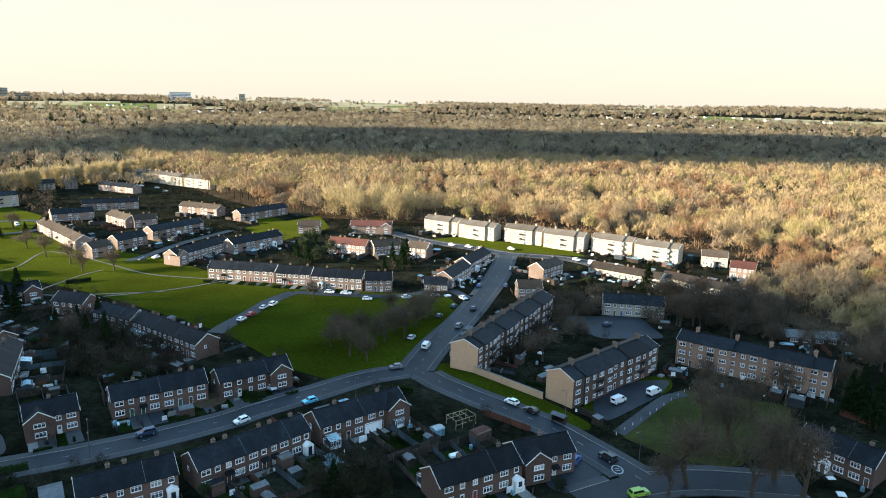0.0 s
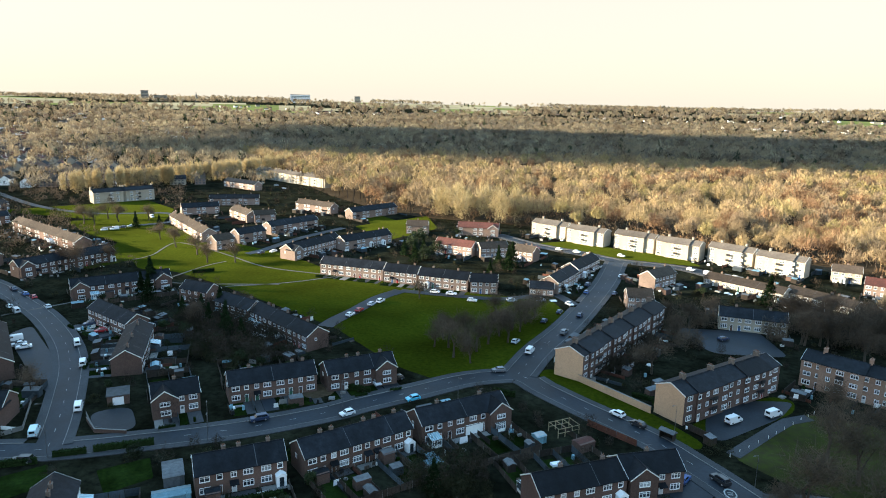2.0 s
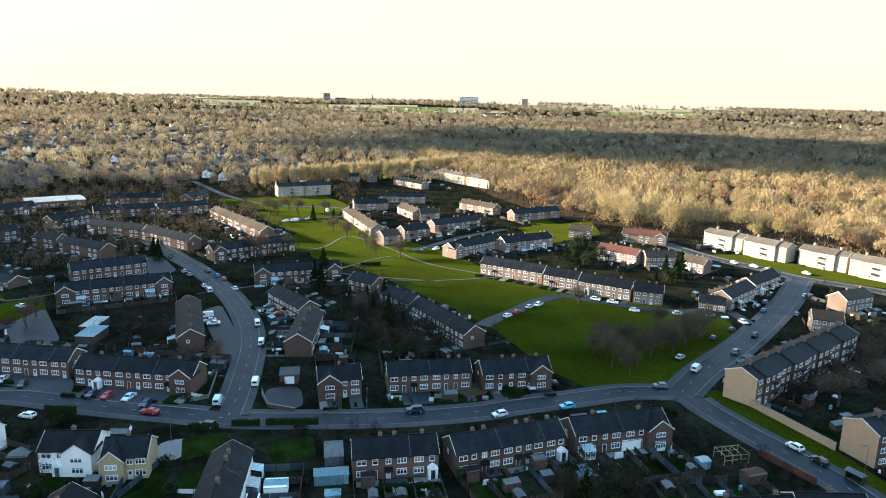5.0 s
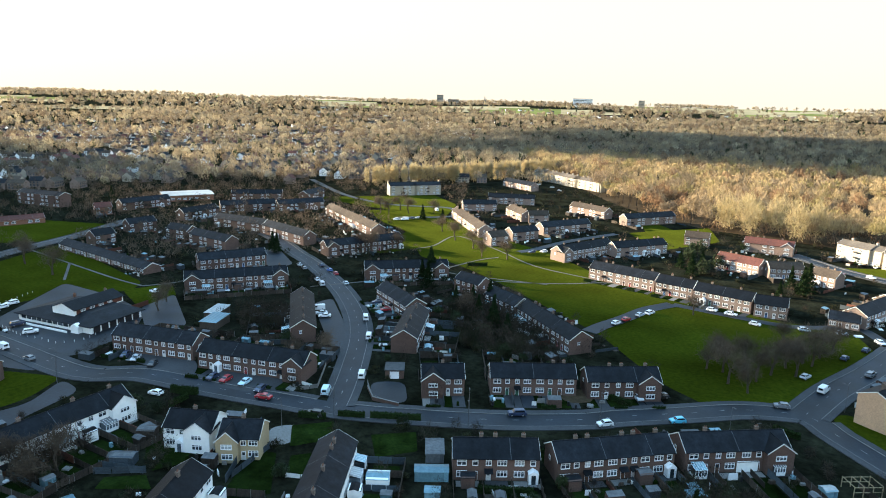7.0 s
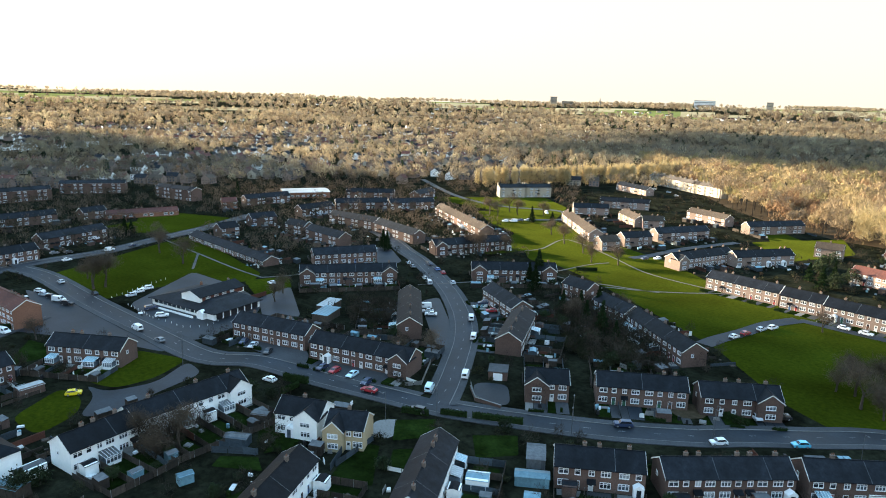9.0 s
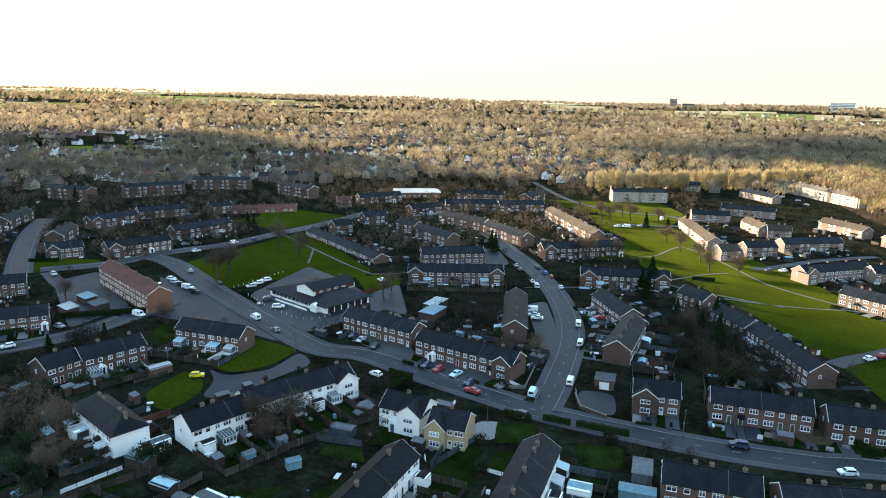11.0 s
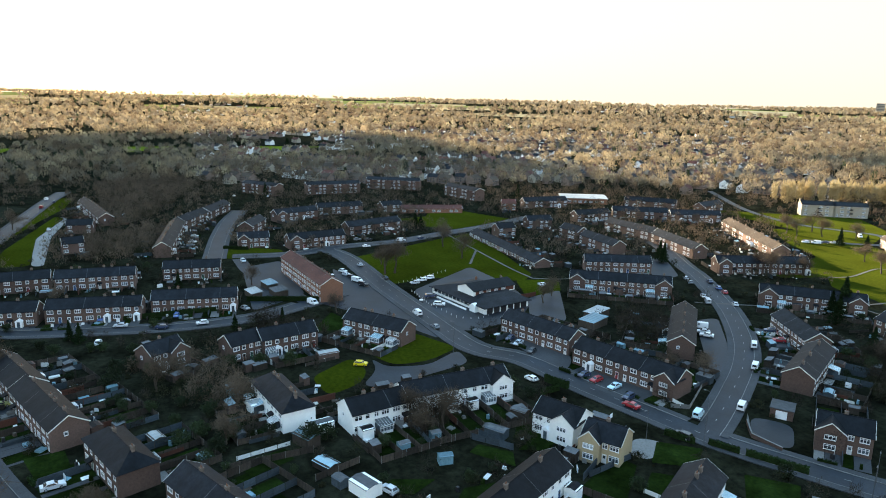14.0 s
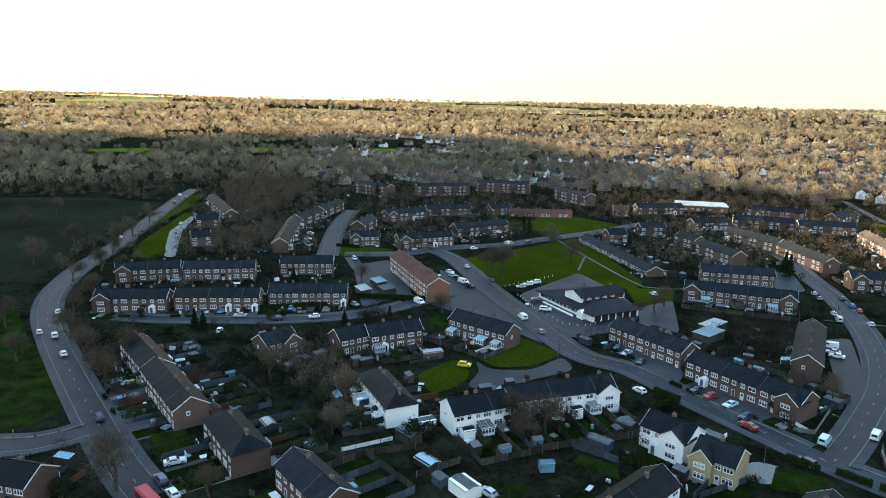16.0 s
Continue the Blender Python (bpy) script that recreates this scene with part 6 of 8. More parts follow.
open_shelter(29.8, 157.7, -40)


def timber_frame(x, y, turn):
    T = thing("pergola", pose(x, y, 0, 0, 0, turn), "pale new timber frame of a garden room", "pergola")
    for px in (-3, -1, 1, 3):
        for py in (-2, 2):
            part("post", Build().box(px - .07, py - .07, 0, px + .07, py + .07, 2.2), NEWTIMBER, T)
    for py in (-2, 2):
        for z in (1.1, 2.2):
            part("rail", Build().box(-3.07, py - .05, z, 3.07, py + .05, z + .12), NEWTIMBER, T)
    for px in (-3, -1, 1, 3):
        part("beam", Build().box(px - .05, -2.1, 2.33, px + .05, 2.1, 2.45), NEWTIMBER, T)


timber_frame(5.3, 156.2, 35)


def bus(x, y, turn):
    T = thing("bus", pose(x, y, 0.1, 0, 0, turn), "red single-deck bus on the road", "bus")
    part("body", Build().box(-5.6, -1.25, .35, 5.6, 1.25, 2.95, 0, (.12, .1)), material("bus_red", (.5, .03, .05), (.4, .02, .04), 1, .35), T)
    part("roof_pod", Build().box(-4.8, -.9, 2.95, 1, .9, 3.12, 0, (.2, .1)), material("bus_roof", (.55, .06, .08), (.45, .05, .07), 1, .5), T)
    for s in (-1, 1):
        part("side_windows", Build().box(-5, s * 1.2 - .06, 1.4, 5, s * 1.2 + .06, 2.4), CARGLASS, T)
        for px in (-3.2, 3.6):
            part("wheel", Build().tube((px, s * 1.25, .48), (px, s * 1.0, .48), .48, .48, 12).tube((px, s * 1.0, .48), (px, s * 1.25, .48), .48, .48, 12), TYRE, T)
    part("windscreen", Build().box(5.45, -1.05, 1.1, 5.6, 1.05, 2.5), CARGLASS, T)


bus(-126.9, -13.5, 28)


def flat_hall(x, y, turn, L, W, h, wall, roof, label):
    T = thing("hall", pose(x, y, 0, 0, 0, turn), label, "hall")
    HOUSES.append((x, y, radians(turn), L / 2 + 1, W / 2 + 1))
    part("wall", Build().box(-L / 2, -W / 2, 0, L / 2, W / 2, h), wall, T)
    part("roof", Build().prism([(-W / 2 - .5, h), (W / 2 + .5, h), (W / 2 + .5, h + .25), (0, h + 1.0), (-W / 2 - .5, h + .25)], -L / 2 - .5, L / 2 + .5), roof, T)
    rnd = random.Random(int(abs(x)))
    for i in range(int(L / 4)):
        window(T, pose(-L / 2 + 2 + i * 4, -W / 2 - .01, 1.2), 2.4, 1.3, 3, False, rnd)


flat_hall(-427.0, 327.6, 60, 34, 24, 4.2, REDBRICK, WHITE_ROOF, "low red brick hall with a pale sheet roof")


flat_hall(127, 221, -8, 20, 8, 2.6, WOOD, FELT, "low dark boarded hall with a grey felt roof in the clearing")


def sheet_canopy(x, y, turn, w, d, h, mat, label):
    T = thing("open_shed", pose(x, y, 0, 0, 0, turn), label, "shed", "sheet-roofed sheds")
    part("wall", Build().box(-w / 2, -d / 2, 0, w / 2, d / 2, h - .3), WOOD, T)
    r = Build()
    n = max(2, int(w / 1.2))
    for i in range(n):
        x0, x1 = -w / 2 - .2 + (w + .4) * i / n, -w / 2 - .2 + (w + .4) * (i + 1) / n
        xm = (x0 + x1) / 2
        r.poly([(x0, -d / 2 - .3, h - .3), (xm, -d / 2 - .3, h - .2), (xm, d / 2 + .3, h + .3), (x0, d / 2 + .3, h + .2)])
        r.poly([(xm, -d / 2 - .3, h - .2), (x1, -d / 2 - .3, h - .3), (x1, d / 2 + .3, h + .2), (xm, d / 2 + .3, h + .3)])
    part("sheet_roof", r, mat, T)


sheet_canopy(-183.7, 149.8, 20, 6, 9, 2.8, TEAL, "long shed roofed with pale blue corrugated sheet")
sheet_canopy(-190.7, 156.8, 20, 5, 9, 2.8, WHITE_ROOF, "long shed roofed with white corrugated sheet")
sheet_canopy(-260.9, 58.5, 10, 7, 5, 2.6, FELT, "flat-roofed garage in the shop yard")
sheet_canopy(-262.1, 49.1, 10, 8, 4, 2.6, WHITE_ROOF, "pale-roofed garage in the shop yard")
sheet_canopy(-272.6, 57.3, 10, 8, 4, 2.5, TEAL, "blue-roofed garage in the shop yard")
lean_to(-123.8, 94.5, 33, 6.0, 3.4, UPVC, WHITE_ROOF, "large white conservatory with a pale roof")
shed(-141.7, 38.5, 25, 5.5, 3.4, 2.8, WOOD, TEAL, "garden cabin with a blue felt roof")
shed(-130.2, 39.7, 25, 5.0, 3.2, 1.8, WOOD, POLY, "low frame with a pale translucent roof")
shed(-118.2, 44.1, 20, 5.5, 4.0, 2.8, WHITE, FELT, "white garden building with a dark roof")
shed(-128.6, 79.0, 35, 4.5, 2.6, 2.4, WOOD, FELT, "timber garden shed with a grey roof")
shed(-122.0, 63.3, 80, 3.0, 2.0, 2.3, TEAL, TEAL, "pale blue timber garden shed")
shed(-175.1, 27.8, 10, 3.4, 2.6, 2.6, TEAL, FELT, "pale blue timber garden shed")
shed(-162.9, 31.6, 100, 4.0, 4.0, 2.7, WHITE, WHITE_ROOF, "white flat rear extension")
shed(-155.3, 8.3, 20, 4.0, 2.6, 2.2, WOOD, WHITE_ROOF, "shed with a bright sheet roof")
shed(-122.6, 40.4, 20, 3.0, 2.2, 2.2, BLUEWOOD, FELT, "grey-blue timber garden shed")
shed(-146.5, 42.9, 98, 6.0, 3.0, 2.6, WHITE, FELT, "white flat-roofed garage between houses")
shed(-189.5, 57.2, 95, 6.0, 3.6, 2.5, BRICK, WHITE_ROOF, "brick garage with a pale roof")
shed(-0.5, 150.2, 40, 2.6, 2.4, 2.3, TEAL, WHITE_ROOF, "pale blue timber garden shed")
shed(9.7, 148.8, 40, 4.5, 3.0, 2.5, BRICK, CLAY, "low outbuilding with a pink-red roof")
shed(-16.7, 152.5, 40, 5.0, 3.0, 2.8, WHITE, FELT, "white rear extension with a dark roof")
shed(-11.5, 163.7, 40, 4.0, 3.0, 2.7, BRICK, POLY, "rear extension with a glazed roof")
shed(-19.4, 156.9, 40, 3.0, 2.6, 2.6, WHITE, POLY, "white lean-to with a glazed roof")
shed(-86.9, 200.5, -30, 6.0, 3.0, 2.6, BLUEWOOD, WHITE_ROOF, "long pale-roofed garden shed")
shed(-91.8, 199.4, -30, 7.0, 3.0, 2.6, WOOD, WHITE_ROOF, "long pale-roofed garden shed")
shed(-66.6, 105.1, 30, 3.0, 2.4, 2.3, TEAL, TEAL, "pale blue timber garden shed")
shed(-70.7, 111.1, 33, 7.0, 3.2, 2.6, TEAL, TEAL, "pale blue sheet-roofed garage")
shed(-75.2, 119.3, 33, 4.0, 7.0, 2.6, FELT, FELT, "grey flat-roofed garage beside the houses")
shed(-78.2, 102.7, 30, 4.5, 3.6, 2.7, WHITE, TEAL, "white glazed rear extension")
shed(-134.0, 89.3, 30, 4.0, 2.6, 2.4, WOOD, FELT, "timber garden shed with grey roof")
shed(-127.9, 79.3, 30, 5.0, 2.8, 2.4, BLUEWOOD, FELT, "grey-blue timber garden shed")
shed(-125.9, 191.5, -60, 3.0, 2.4, 2.2, TEAL, WHITE_ROOF, "pale boarded garden shed with light roof")
shed(-110.8, 170.8, -60, 3.4, 2.4, 2.3, BLUEWOOD, TEAL, "grey-blue boarded garden shed")



def garage(x, y, turn):
    T = thing("garage", pose(x, y, 0, 0, 0, turn), "brick garage with a dark flat roof and white door", "garage")
    part("wall", Build().box(-2.6, -2.8, 0, 2.6, 2.8, 2.5), BRICK, T)
    part("roof", Build().box(-2.8, -3.0, 2.5, 2.8, 3.0, 2.72, 0, (0.04, 0.04)), FELT, T)
    part("door", Build().box(-1.3, -2.88, 0.03, 1.3, -2.8, 2.15), UPVC, T, "white up-and-over garage door")


garage(-108.7, 150.4, 33)


def roundel(x, y, turn):
    b = Build()
    for i in range(24):
        a, c = i * math.pi / 12, (i + 1) * math.pi / 12
        b.poly([(x + r * math.cos(t), y + 1.5 * r * math.sin(t), 0.2) for r, t in ((1.0, a), (1.3, a), (1.3, c), (1.0, c))])
    b.poly([(x - .5, y - .5, .2), (x + .5, y - .5, .2), (x + .5, y - .2, .2), (x - .5, y - .2, .2)])
    b.poly([(x - .5, y + .2, .2), (x + .5, y + .2, .2), (x + .5, y + .5, .2), (x - .5, y + .5, .2)])
    setting("road_marking", b, LINE, "white painted ring on the road", "road marking")


roundel(39.0, 135.6, 0)


def far_block(x, y, turn, w, d, h, mat, name, label):
    z = ground_height(x, y)
    T = thing(name, pose(x, y, z, 0, 0, turn), label, "building")
    part("wall", Build().box(-w / 2, -d / 2, -5, w / 2, d / 2, h), mat, T)
    part("roof", Build().box(-w / 2 - 1, -d / 2 - 1, h, w / 2 + 1, d / 2 + 1, h + 2), CONCRETE, T)
    for k in range(int(h / 8)):
        part("window", Build().box(-w / 2 + 3, -d / 2 - .2, 4 + k * 8, w / 2 - 3, -d / 2 + .1, 7 + k * 8), GLASS, T)


far_block(-1556, 4095, 20, 117, 35, 47, WHITE, "office_block", "pale office slab on the skyline")
far_block(-2363, 3732, 32, 41, 35, 58, CREAM, "tower_block", "pale tower block on the skyline")
far_block(-2258, 3721, 32, 70, 35, 33, CREAM, "tower_block", "lower pale block on the skyline")
far_block(-1228, 4212, 15, 35, 23, 42, CREAM, "tower_block", "small pale tower on the skyline")
SP = thing("church_spire", pose(-2094, 3826, ground_height(-2094, 3826)), "thin dark church spire on the skyline", "church")
part("tower", Build().box(-6, -6, -5, 6, 6, 25), FELT, SP)
part("spire", Build().tube((0, 0, 25), (0, 0, 58), 6, 0.4, 8), FELT, SP)

fence(11.1, 161.1, 22.0, 152.5, 1.7, REDWOOD)
fence(4.8, 157.7, 13.5, 145.2, 1.6, WOOD)
fence(-104.6, 87.8, -107.1, 100.9, 1.5, BLUEWOOD)
fence(-130.5, 75.3, -120.9, 78.9, 1.6, BLUEWOOD)
fence(-95.7, 94.4, -90.1, 96.8, 1.0, TRIM)
fence(-188.7, 70.4, -195.9, 82.4, 1.2, TRIM)
fence(-185.8, 49.6, -187.7, 59.0, 1.0, WOOD)
fence(-140.3, 23.2, -142.5, 35.0, 1.0, TRIM)
fence(-137.0, 20.5, -137.4, 39.0, 1.6, WOOD)
fence(-125.9, 36.3, -129.1, 46.6, 1.6, WOOD)
fence(-128.8, 73.1, -120.6, 79.4, 1.6, BLUEWOOD)
fence(-126.0, 130.5, -121.9, 130.6, 1.0, TRIM)
fence(-211.4, 54.8, -187.1, 55.6, 1.0, TRIM)
fence(-203.6, 26.8, -183.6, 30.8, 1.6, WOOD)
fence(-123.1, 127.5, -120.5, 131.3, 1.2, CONCRETE)
fence(-120.5, 131.3, -129.2, 144.5, 1.2, CONCRETE)
fence(104.1, 165.2, 108.5, 159.1, 1.8, REDWOOD)
fence(-120.2, 171.4, -108.8, 177.0, 1.6, WOOD)
fence(-131.4, 199.8, -115.2, 206.6, 1.6, WOOD)
fence(-111.5, 141.5, -104.9, 135.0, 0.9, CONCRETE)
fence(-104.9, 135.0, -99.1, 134.0, 0.9, CONCRETE)


# ---- cars: x, y, turn, colour, kind ----
car(-143.8, 120.2, -79, "red", "hatch")
car(-138.2, 121.9, -75, "pale", "saloon")
car(-131.5, 121.1, -75, "navy", "hatch")
car(-127.2, 118.2, -165, "red", "saloon")
car(-116.4, 130.0, 120, "pale", "van")
car(-115.2, 143.7, 122, "white", "van")
car(-133.1, 169.6, 124, "white", "van")
car(-146.0, 184.2, 131, "white", "van")
car(-68.6, 147.0, -144, "navy", "suv")
car(-48.4, 154.2, -133, "white", "hatch")
car(-109.6, 118.3, -165, "black", "suv")
car(-151.6, 104.0, -169, "white", "hatch")
car(-177.3, 115.7, -58, "silver", "saloon")
car(-167.0, 182.8, 229, "white", "van")
car(-159.4, 177.8, 221, "white", "saloon")
car(-162.6, 179.5, 229, "silver", "saloon")
car(-218.8, 227.4, 148, "silver", "hatch")
car(-212.7, 223.9, 148, "grey", "hatch")
car(-210.6, 233.1, 148, "navy", "saloon")
car(-201.2, 228.1, 148, "blue", "hatch")
car(-195.2, 225.2, 145, "red", "hatch")
car(-181.3, 215.5, 145, "silver", "hatch")
car(-194.7, 212.8, 145, "white", "hatch")
car(-188.3, 208.4, 145, "silver", "van")
car(-233.4, 161.9, -180, "white", "hatch")
car(-148.0, 119.2, -79, "navy", "hatch")
car(-181.9, 115.4, -58, "navy", "hatch")
car(-146.2, 196.1, 229, "red", "hatch")
car(-154.4, 201.7, 229, "navy", "hatch")
car(-169.5, 115.7, -58, "black", "hatch")
car(-254.4, 352.2, -135, "white", "hatch")
car(-250.4, 355.7, -135, "white", "van")
car(-249.0, 361.4, -135, "navy", "hatch")
car(-246.8, 365.9, -135, "silver", "hatch")
car(-144.0, 318.4, -111, "navy", "hatch")
car(-139.5, 323.2, -111, "white", "hatch")
car(-242.2, 573.5, 17, "silver", "hatch")
car(-228.0, 555.4, 17, "white", "hatch")
car(-260.2, 585.1, 17, "white", "hatch")
car(-253.3, 398.6, -47, "white", "van")
car(-71.1, 231.7, 74, "white", "hatch")
car(-69.4, 237.7, 74, "red", "hatch")
car(-66.9, 246.2, 76, "silver", "hatch")
car(-64.5, 250.7, 76, "white", "suv")
car(-46.0, 268.6, -6, "white", "hatch")
car(-39.0, 267.5, -3, "white", "saloon")
car(-9.9, 216.3, 71, "silver", "hatch")
car(-4.8, 208.4, 75, "white", "van")
car(-0.9, 240.2, 74, "navy", "hatch")
car(6.1, 229.1, 71, "grey", "suv")
car(4.6, 252.5, 74, "navy", "hatch")
car(8.5, 263.6, -58, "white", "hatch")
car(15.8, 282.9, 75, "blue", "hatch")
car(12.1, 250.1, 74, "navy", "hatch")
car(16.8, 295.3, 75, "navy", "suv")
car(20.4, 321.3, 79, "white", "hatch")
car(24.2, 331.1, 79, "white", "hatch")
car(23.5, 337.3, 80, "silver", "hatch")
car(19.0, 167.9, 138, "white", "hatch")
car(23.6, 163.1, 136, "black", "hatch")
car(47.7, 170.0, 40, "white", "van")
car(58.9, 176.0, 40, "white", "van")
car(30.3, 138.6, 60, "blue", "hatch")
car(40.9, 125.7, 20, "green", "suv")
car(37.9, 139.9, 123, "black", "suv")
car(-34.0, 166.1, -140, "cyan", "hatch")
car(-46.1, 173.9, -50, "silver", "hatch")
car(-41.2, 178.3, -140, "black", "hatch")
car(4.9, 365.9, -32, "white", "hatch")
car(36.7, 358.6, -35, "white", "hatch")
car(-7.5, 366.1, -32, "red", "hatch")
car(19.9, 357.1, -35, "silver", "hatch")
car(67.4, 336.1, -43, "white", "hatch")
car(74.2, 328.2, -43, "silver", "van")
car(53.4, 394.5, -35, "red", "hatch")
car(14.0, 362.2, -32, "white", "hatch")
car(59.6, 234.2, 30, "navy", "hatch")
car(-13.3, 190.5, -160, "grey", "hatch")
car(27.3, 283.7, 75, "navy", "hatch")
car(32.5, 314.4, 79, "white", "hatch")
car(-2.8, 266.8, 34, "silver", "hatch")
car(-14.2, 263.6, 24, "silver", "hatch")
car(-29.6, 260.1, -3, "white", "hatch")
car(-337.9, 141.1, 110, "white", "van")
car(-330.4, 118.8, 93, "white", "hatch")
car(-293.3, 102.7, 178, "silver", "hatch")
car(-285.2, 92.1, 30, "white", "hatch")
car(-279.0, 91.6, 30, "silver", "hatch")
car(-274.4, 92.4, 30, "black", "hatch")
car(-267.9, 92.7, 30, "white", "van")
car(-261.1, 93.1, 30, "black", "suv")
car(-267.6, 105.2, 178, "black", "hatch")
car(-255.8, 113.8, 268, "silver", "hatch")
car(-258.5, 118.1, 268, "white", "hatch")
car(-260.4, 122.3, 268, "white", "suv")
car(-235.3, 111.7, 80, "navy", "suv")
car(-224.3, 110.2, 60, "white", "suv")
car(-217.4, 98.3, -180, "white", "van")
car(-201.7, 98.0, -179, "grey", "hatch")
car(-243.7, 67.3, 20, "white", "van")
car(-180.1, 64.3, 60, "yellow", "hatch")
car(-319.9, 55.1, 1, "silver", "suv")
car(-348.5, 120.0, 93, "grey", "hatch")
car(-345.9, 125.3, 93, "black", "hatch")
car(-339.9, 153.4, 110, "navy", "hatch")
car(-387.5, 41.2, 60, "silver", "hatch")
car(-372.1, 38.5, 60, "white", "hatch")
car(-364.3, 36.6, 60, "grey", "hatch")
car(-421.0, 50.4, 166, "white", "hatch")
car(-404.8, 49.7, 166, "navy", "hatch")
car(-466.0, 61.4, 162, "silver", "hatch")
car(-535.7, 85.2, 162, "white", "hatch")
car(-368.8, 147.0, 110, "white", "van")
car(-525.1, 108.5, 162, "white", "hatch")
car(-169.5, -29.8, -159, "navy", "suv")
car(-216.3, -47.3, -160, "white", "hatch")
car(-234.0, -53.5, -163, "white", "suv")
car(-238.6, -58.9, -163, "silver", "hatch")
car(-260.4, -58.3, -170, "white", "hatch")
car(-395.9, -58.3, 174, "white", "hatch")
car(-143.8, -11.0, 100, "silver", "saloon")
car(-136.9, -13.0, -156, "navy", "suv")
car(-131.3, -10.4, -156, "white", "hatch")
car(-188.7, -24.9, 110, "olive", "hatch")
car(-189.2, -28.1, 110, "white", "hatch")
car(-242.3, 2.5, -102, "silver", "saloon")
car(-235.5, 14.6, -102, "navy", "hatch")
car(-235.2, 27.3, -89, "white", "hatch")
car(-251.8, -3.3, -15, "blue", "hatch")
car(-226.6, -4.1, -12, "white", "hatch")
car(-246.1, 43.3, 24, "grey", "hatch")
car(-246.4, 20.1, -12, "blue", "hatch")
car(-518.3, -40.5, 174, "red", "van")
car(-542.6, -34.5, 174, "navy", "hatch")
car(-556.9, -40.2, 171, "white", "van")
car(-432.5, -30.5, 174, "white", "hatch")
car(-116.2, 48.3, -156, "silver", "hatch")


# ---- trees ----
KINDS = {}
COUNT = [0]


def plant(kind, x, y, h, make, base_h, label, category, group):
    """Plants a copy of one of a few grown trees, scaled to the height h."""
    COUNT[0] += 1
    k = COUNT[0] % 4
    s = h / base_h * (1.34 if kind == "bare" else 1.12)
    m = pose(x, y, 0, 0, 0, (COUNT[0] * 77) % 360)
    if (kind, k) not in KINDS:
        ob = KINDS[(kind, k)] = make(k)
        ob.matrix_basis = m @ Matrix.Diagonal((s, s, s, 1))
        tagged(ob, label, category, group)
    else:
        ob = copy_thing(KINDS[(kind, k)], m)
        ob.scale = (s, s, s)


def plant_bare(x, y, h):
    plant("bare", x, y, h, lambda k: bare_tree(10 + k, 11, 5), 11, "leafless winter tree with fine brown twigs", "tree", "bare trees")


def plant_conifer(x, y, h):
    plant("conifer", x, y, h, lambda k: conifer_tree(30 + k, 11, 2.6 + 0.5 * (k % 2)), 11, "dark green conifer of dense foliage", "tree", "conifers")


def plant_bush(x, y, h):
    plant("bush", x, y, h, lambda k: bush(50 + k, 4, 2.2), 4, "rounded evergreen garden bush", "bush", "garden bushes")


for bx, by, bs, ba in BUSHES:
    plant_bush(bx, by, bs * 4)

plant_bare(-28.0, 199.3, 11.0)
plant_bare(-25.9, 210.4, 11.0)
plant_bare(-18.7, 213.4, 11.0)
plant_bare(-12.4, 216.4, 10.0)
plant_bare(-9.1, 228.3, 10.0)
plant_bare(-19.1, 240.3, 9.0)
plant_bare(-4.6, 244.8, 10.0)
plant_bare(-30.9, 207.4, 10.0)
plant_bare(-35.5, 207.2, 9.0)
plant_bare(-21.6, 205.5, 10.0)
plant_bare(-33.9, 215.2, 9.0)
plant_bare(-15.7, 221.9, 10.0)
plant_bare(-11.8, 229.3, 11.0)
plant_bare(-7.5, 237.7, 10.0)
plant_bare(-22.3, 195.7, 8.0)
plant_bare(-50.8, 260.0, 8.0)
plant_bare(31.4, 198.7, 11.0)
plant_bare(52.2, 130.0, 15.0)
plant_bare(67.0, 144.7, 14.0)
plant_bare(72.0, 132.9, 16.0)
plant_bare(80.0, 162.5, 12.0)
plant_bare(73.5, 176.0, 11.0)
plant_bare(92.3, 169.6, 11.0)
plant_bare(43.9, 231.5, 9.0)
plant_bare(50.4, 244.9, 10.0)
plant_bare(43.5, 247.9, 9.0)
plant_bare(64.6, 155.7, 12.0)
plant_bare(74.9, 126.6, 15.0)
plant_bare(64.2, 126.2, 13.0)
plant_bare(46.7, 125.7, 9.0)
plant_bare(59.1, 256.1, 9.0)
plant_bare(32.5, 237.0, 7.0)
plant_bare(109.0, 248.6, 9.0)
plant_bare(110.7, 223.7, 10.0)
plant_bare(101.2, 262.8, 9.0)
plant_bare(112.0, 177.7, 10.0)
plant_bare(128.3, 194.7, 12.0)
plant_bare(-209.4, 266.9, 12.0)
plant_bare(-215.7, 270.3, 10.0)
plant_bare(-204.0, 283.5, 9.0)
plant_bare(-276.1, 386.9, 12.0)
plant_bare(-263.4, 379.0, 11.0)
plant_bare(-271.3, 367.3, 10.0)
plant_bare(-249.7, 389.4, 10.0)
plant_bare(-211.1, 338.5, 9.0)
plant_bare(-192.2, 322.0, 11.0)
plant_bare(-173.2, 308.9, 10.0)
plant_bare(-160.1, 294.3, 10.0)
plant_bare(-147.9, 298.3, 10.0)
plant_bare(-278.5, 367.4, 12.0)
plant_bare(-132.1, 147.8, 8.0)
plant_bare(-118.6, 208.3, 9.0)
plant_bare(-109.4, 226.7, 8.0)
plant_bare(-100.0, 216.8, 7.0)
plant_bare(-140.4, 142.4, 6.0)
plant_bare(-219.4, 157.1, 8.0)
plant_bare(-89.6, 464.0, 9.0)
plant_bare(-275.8, 112.8, 14.0)
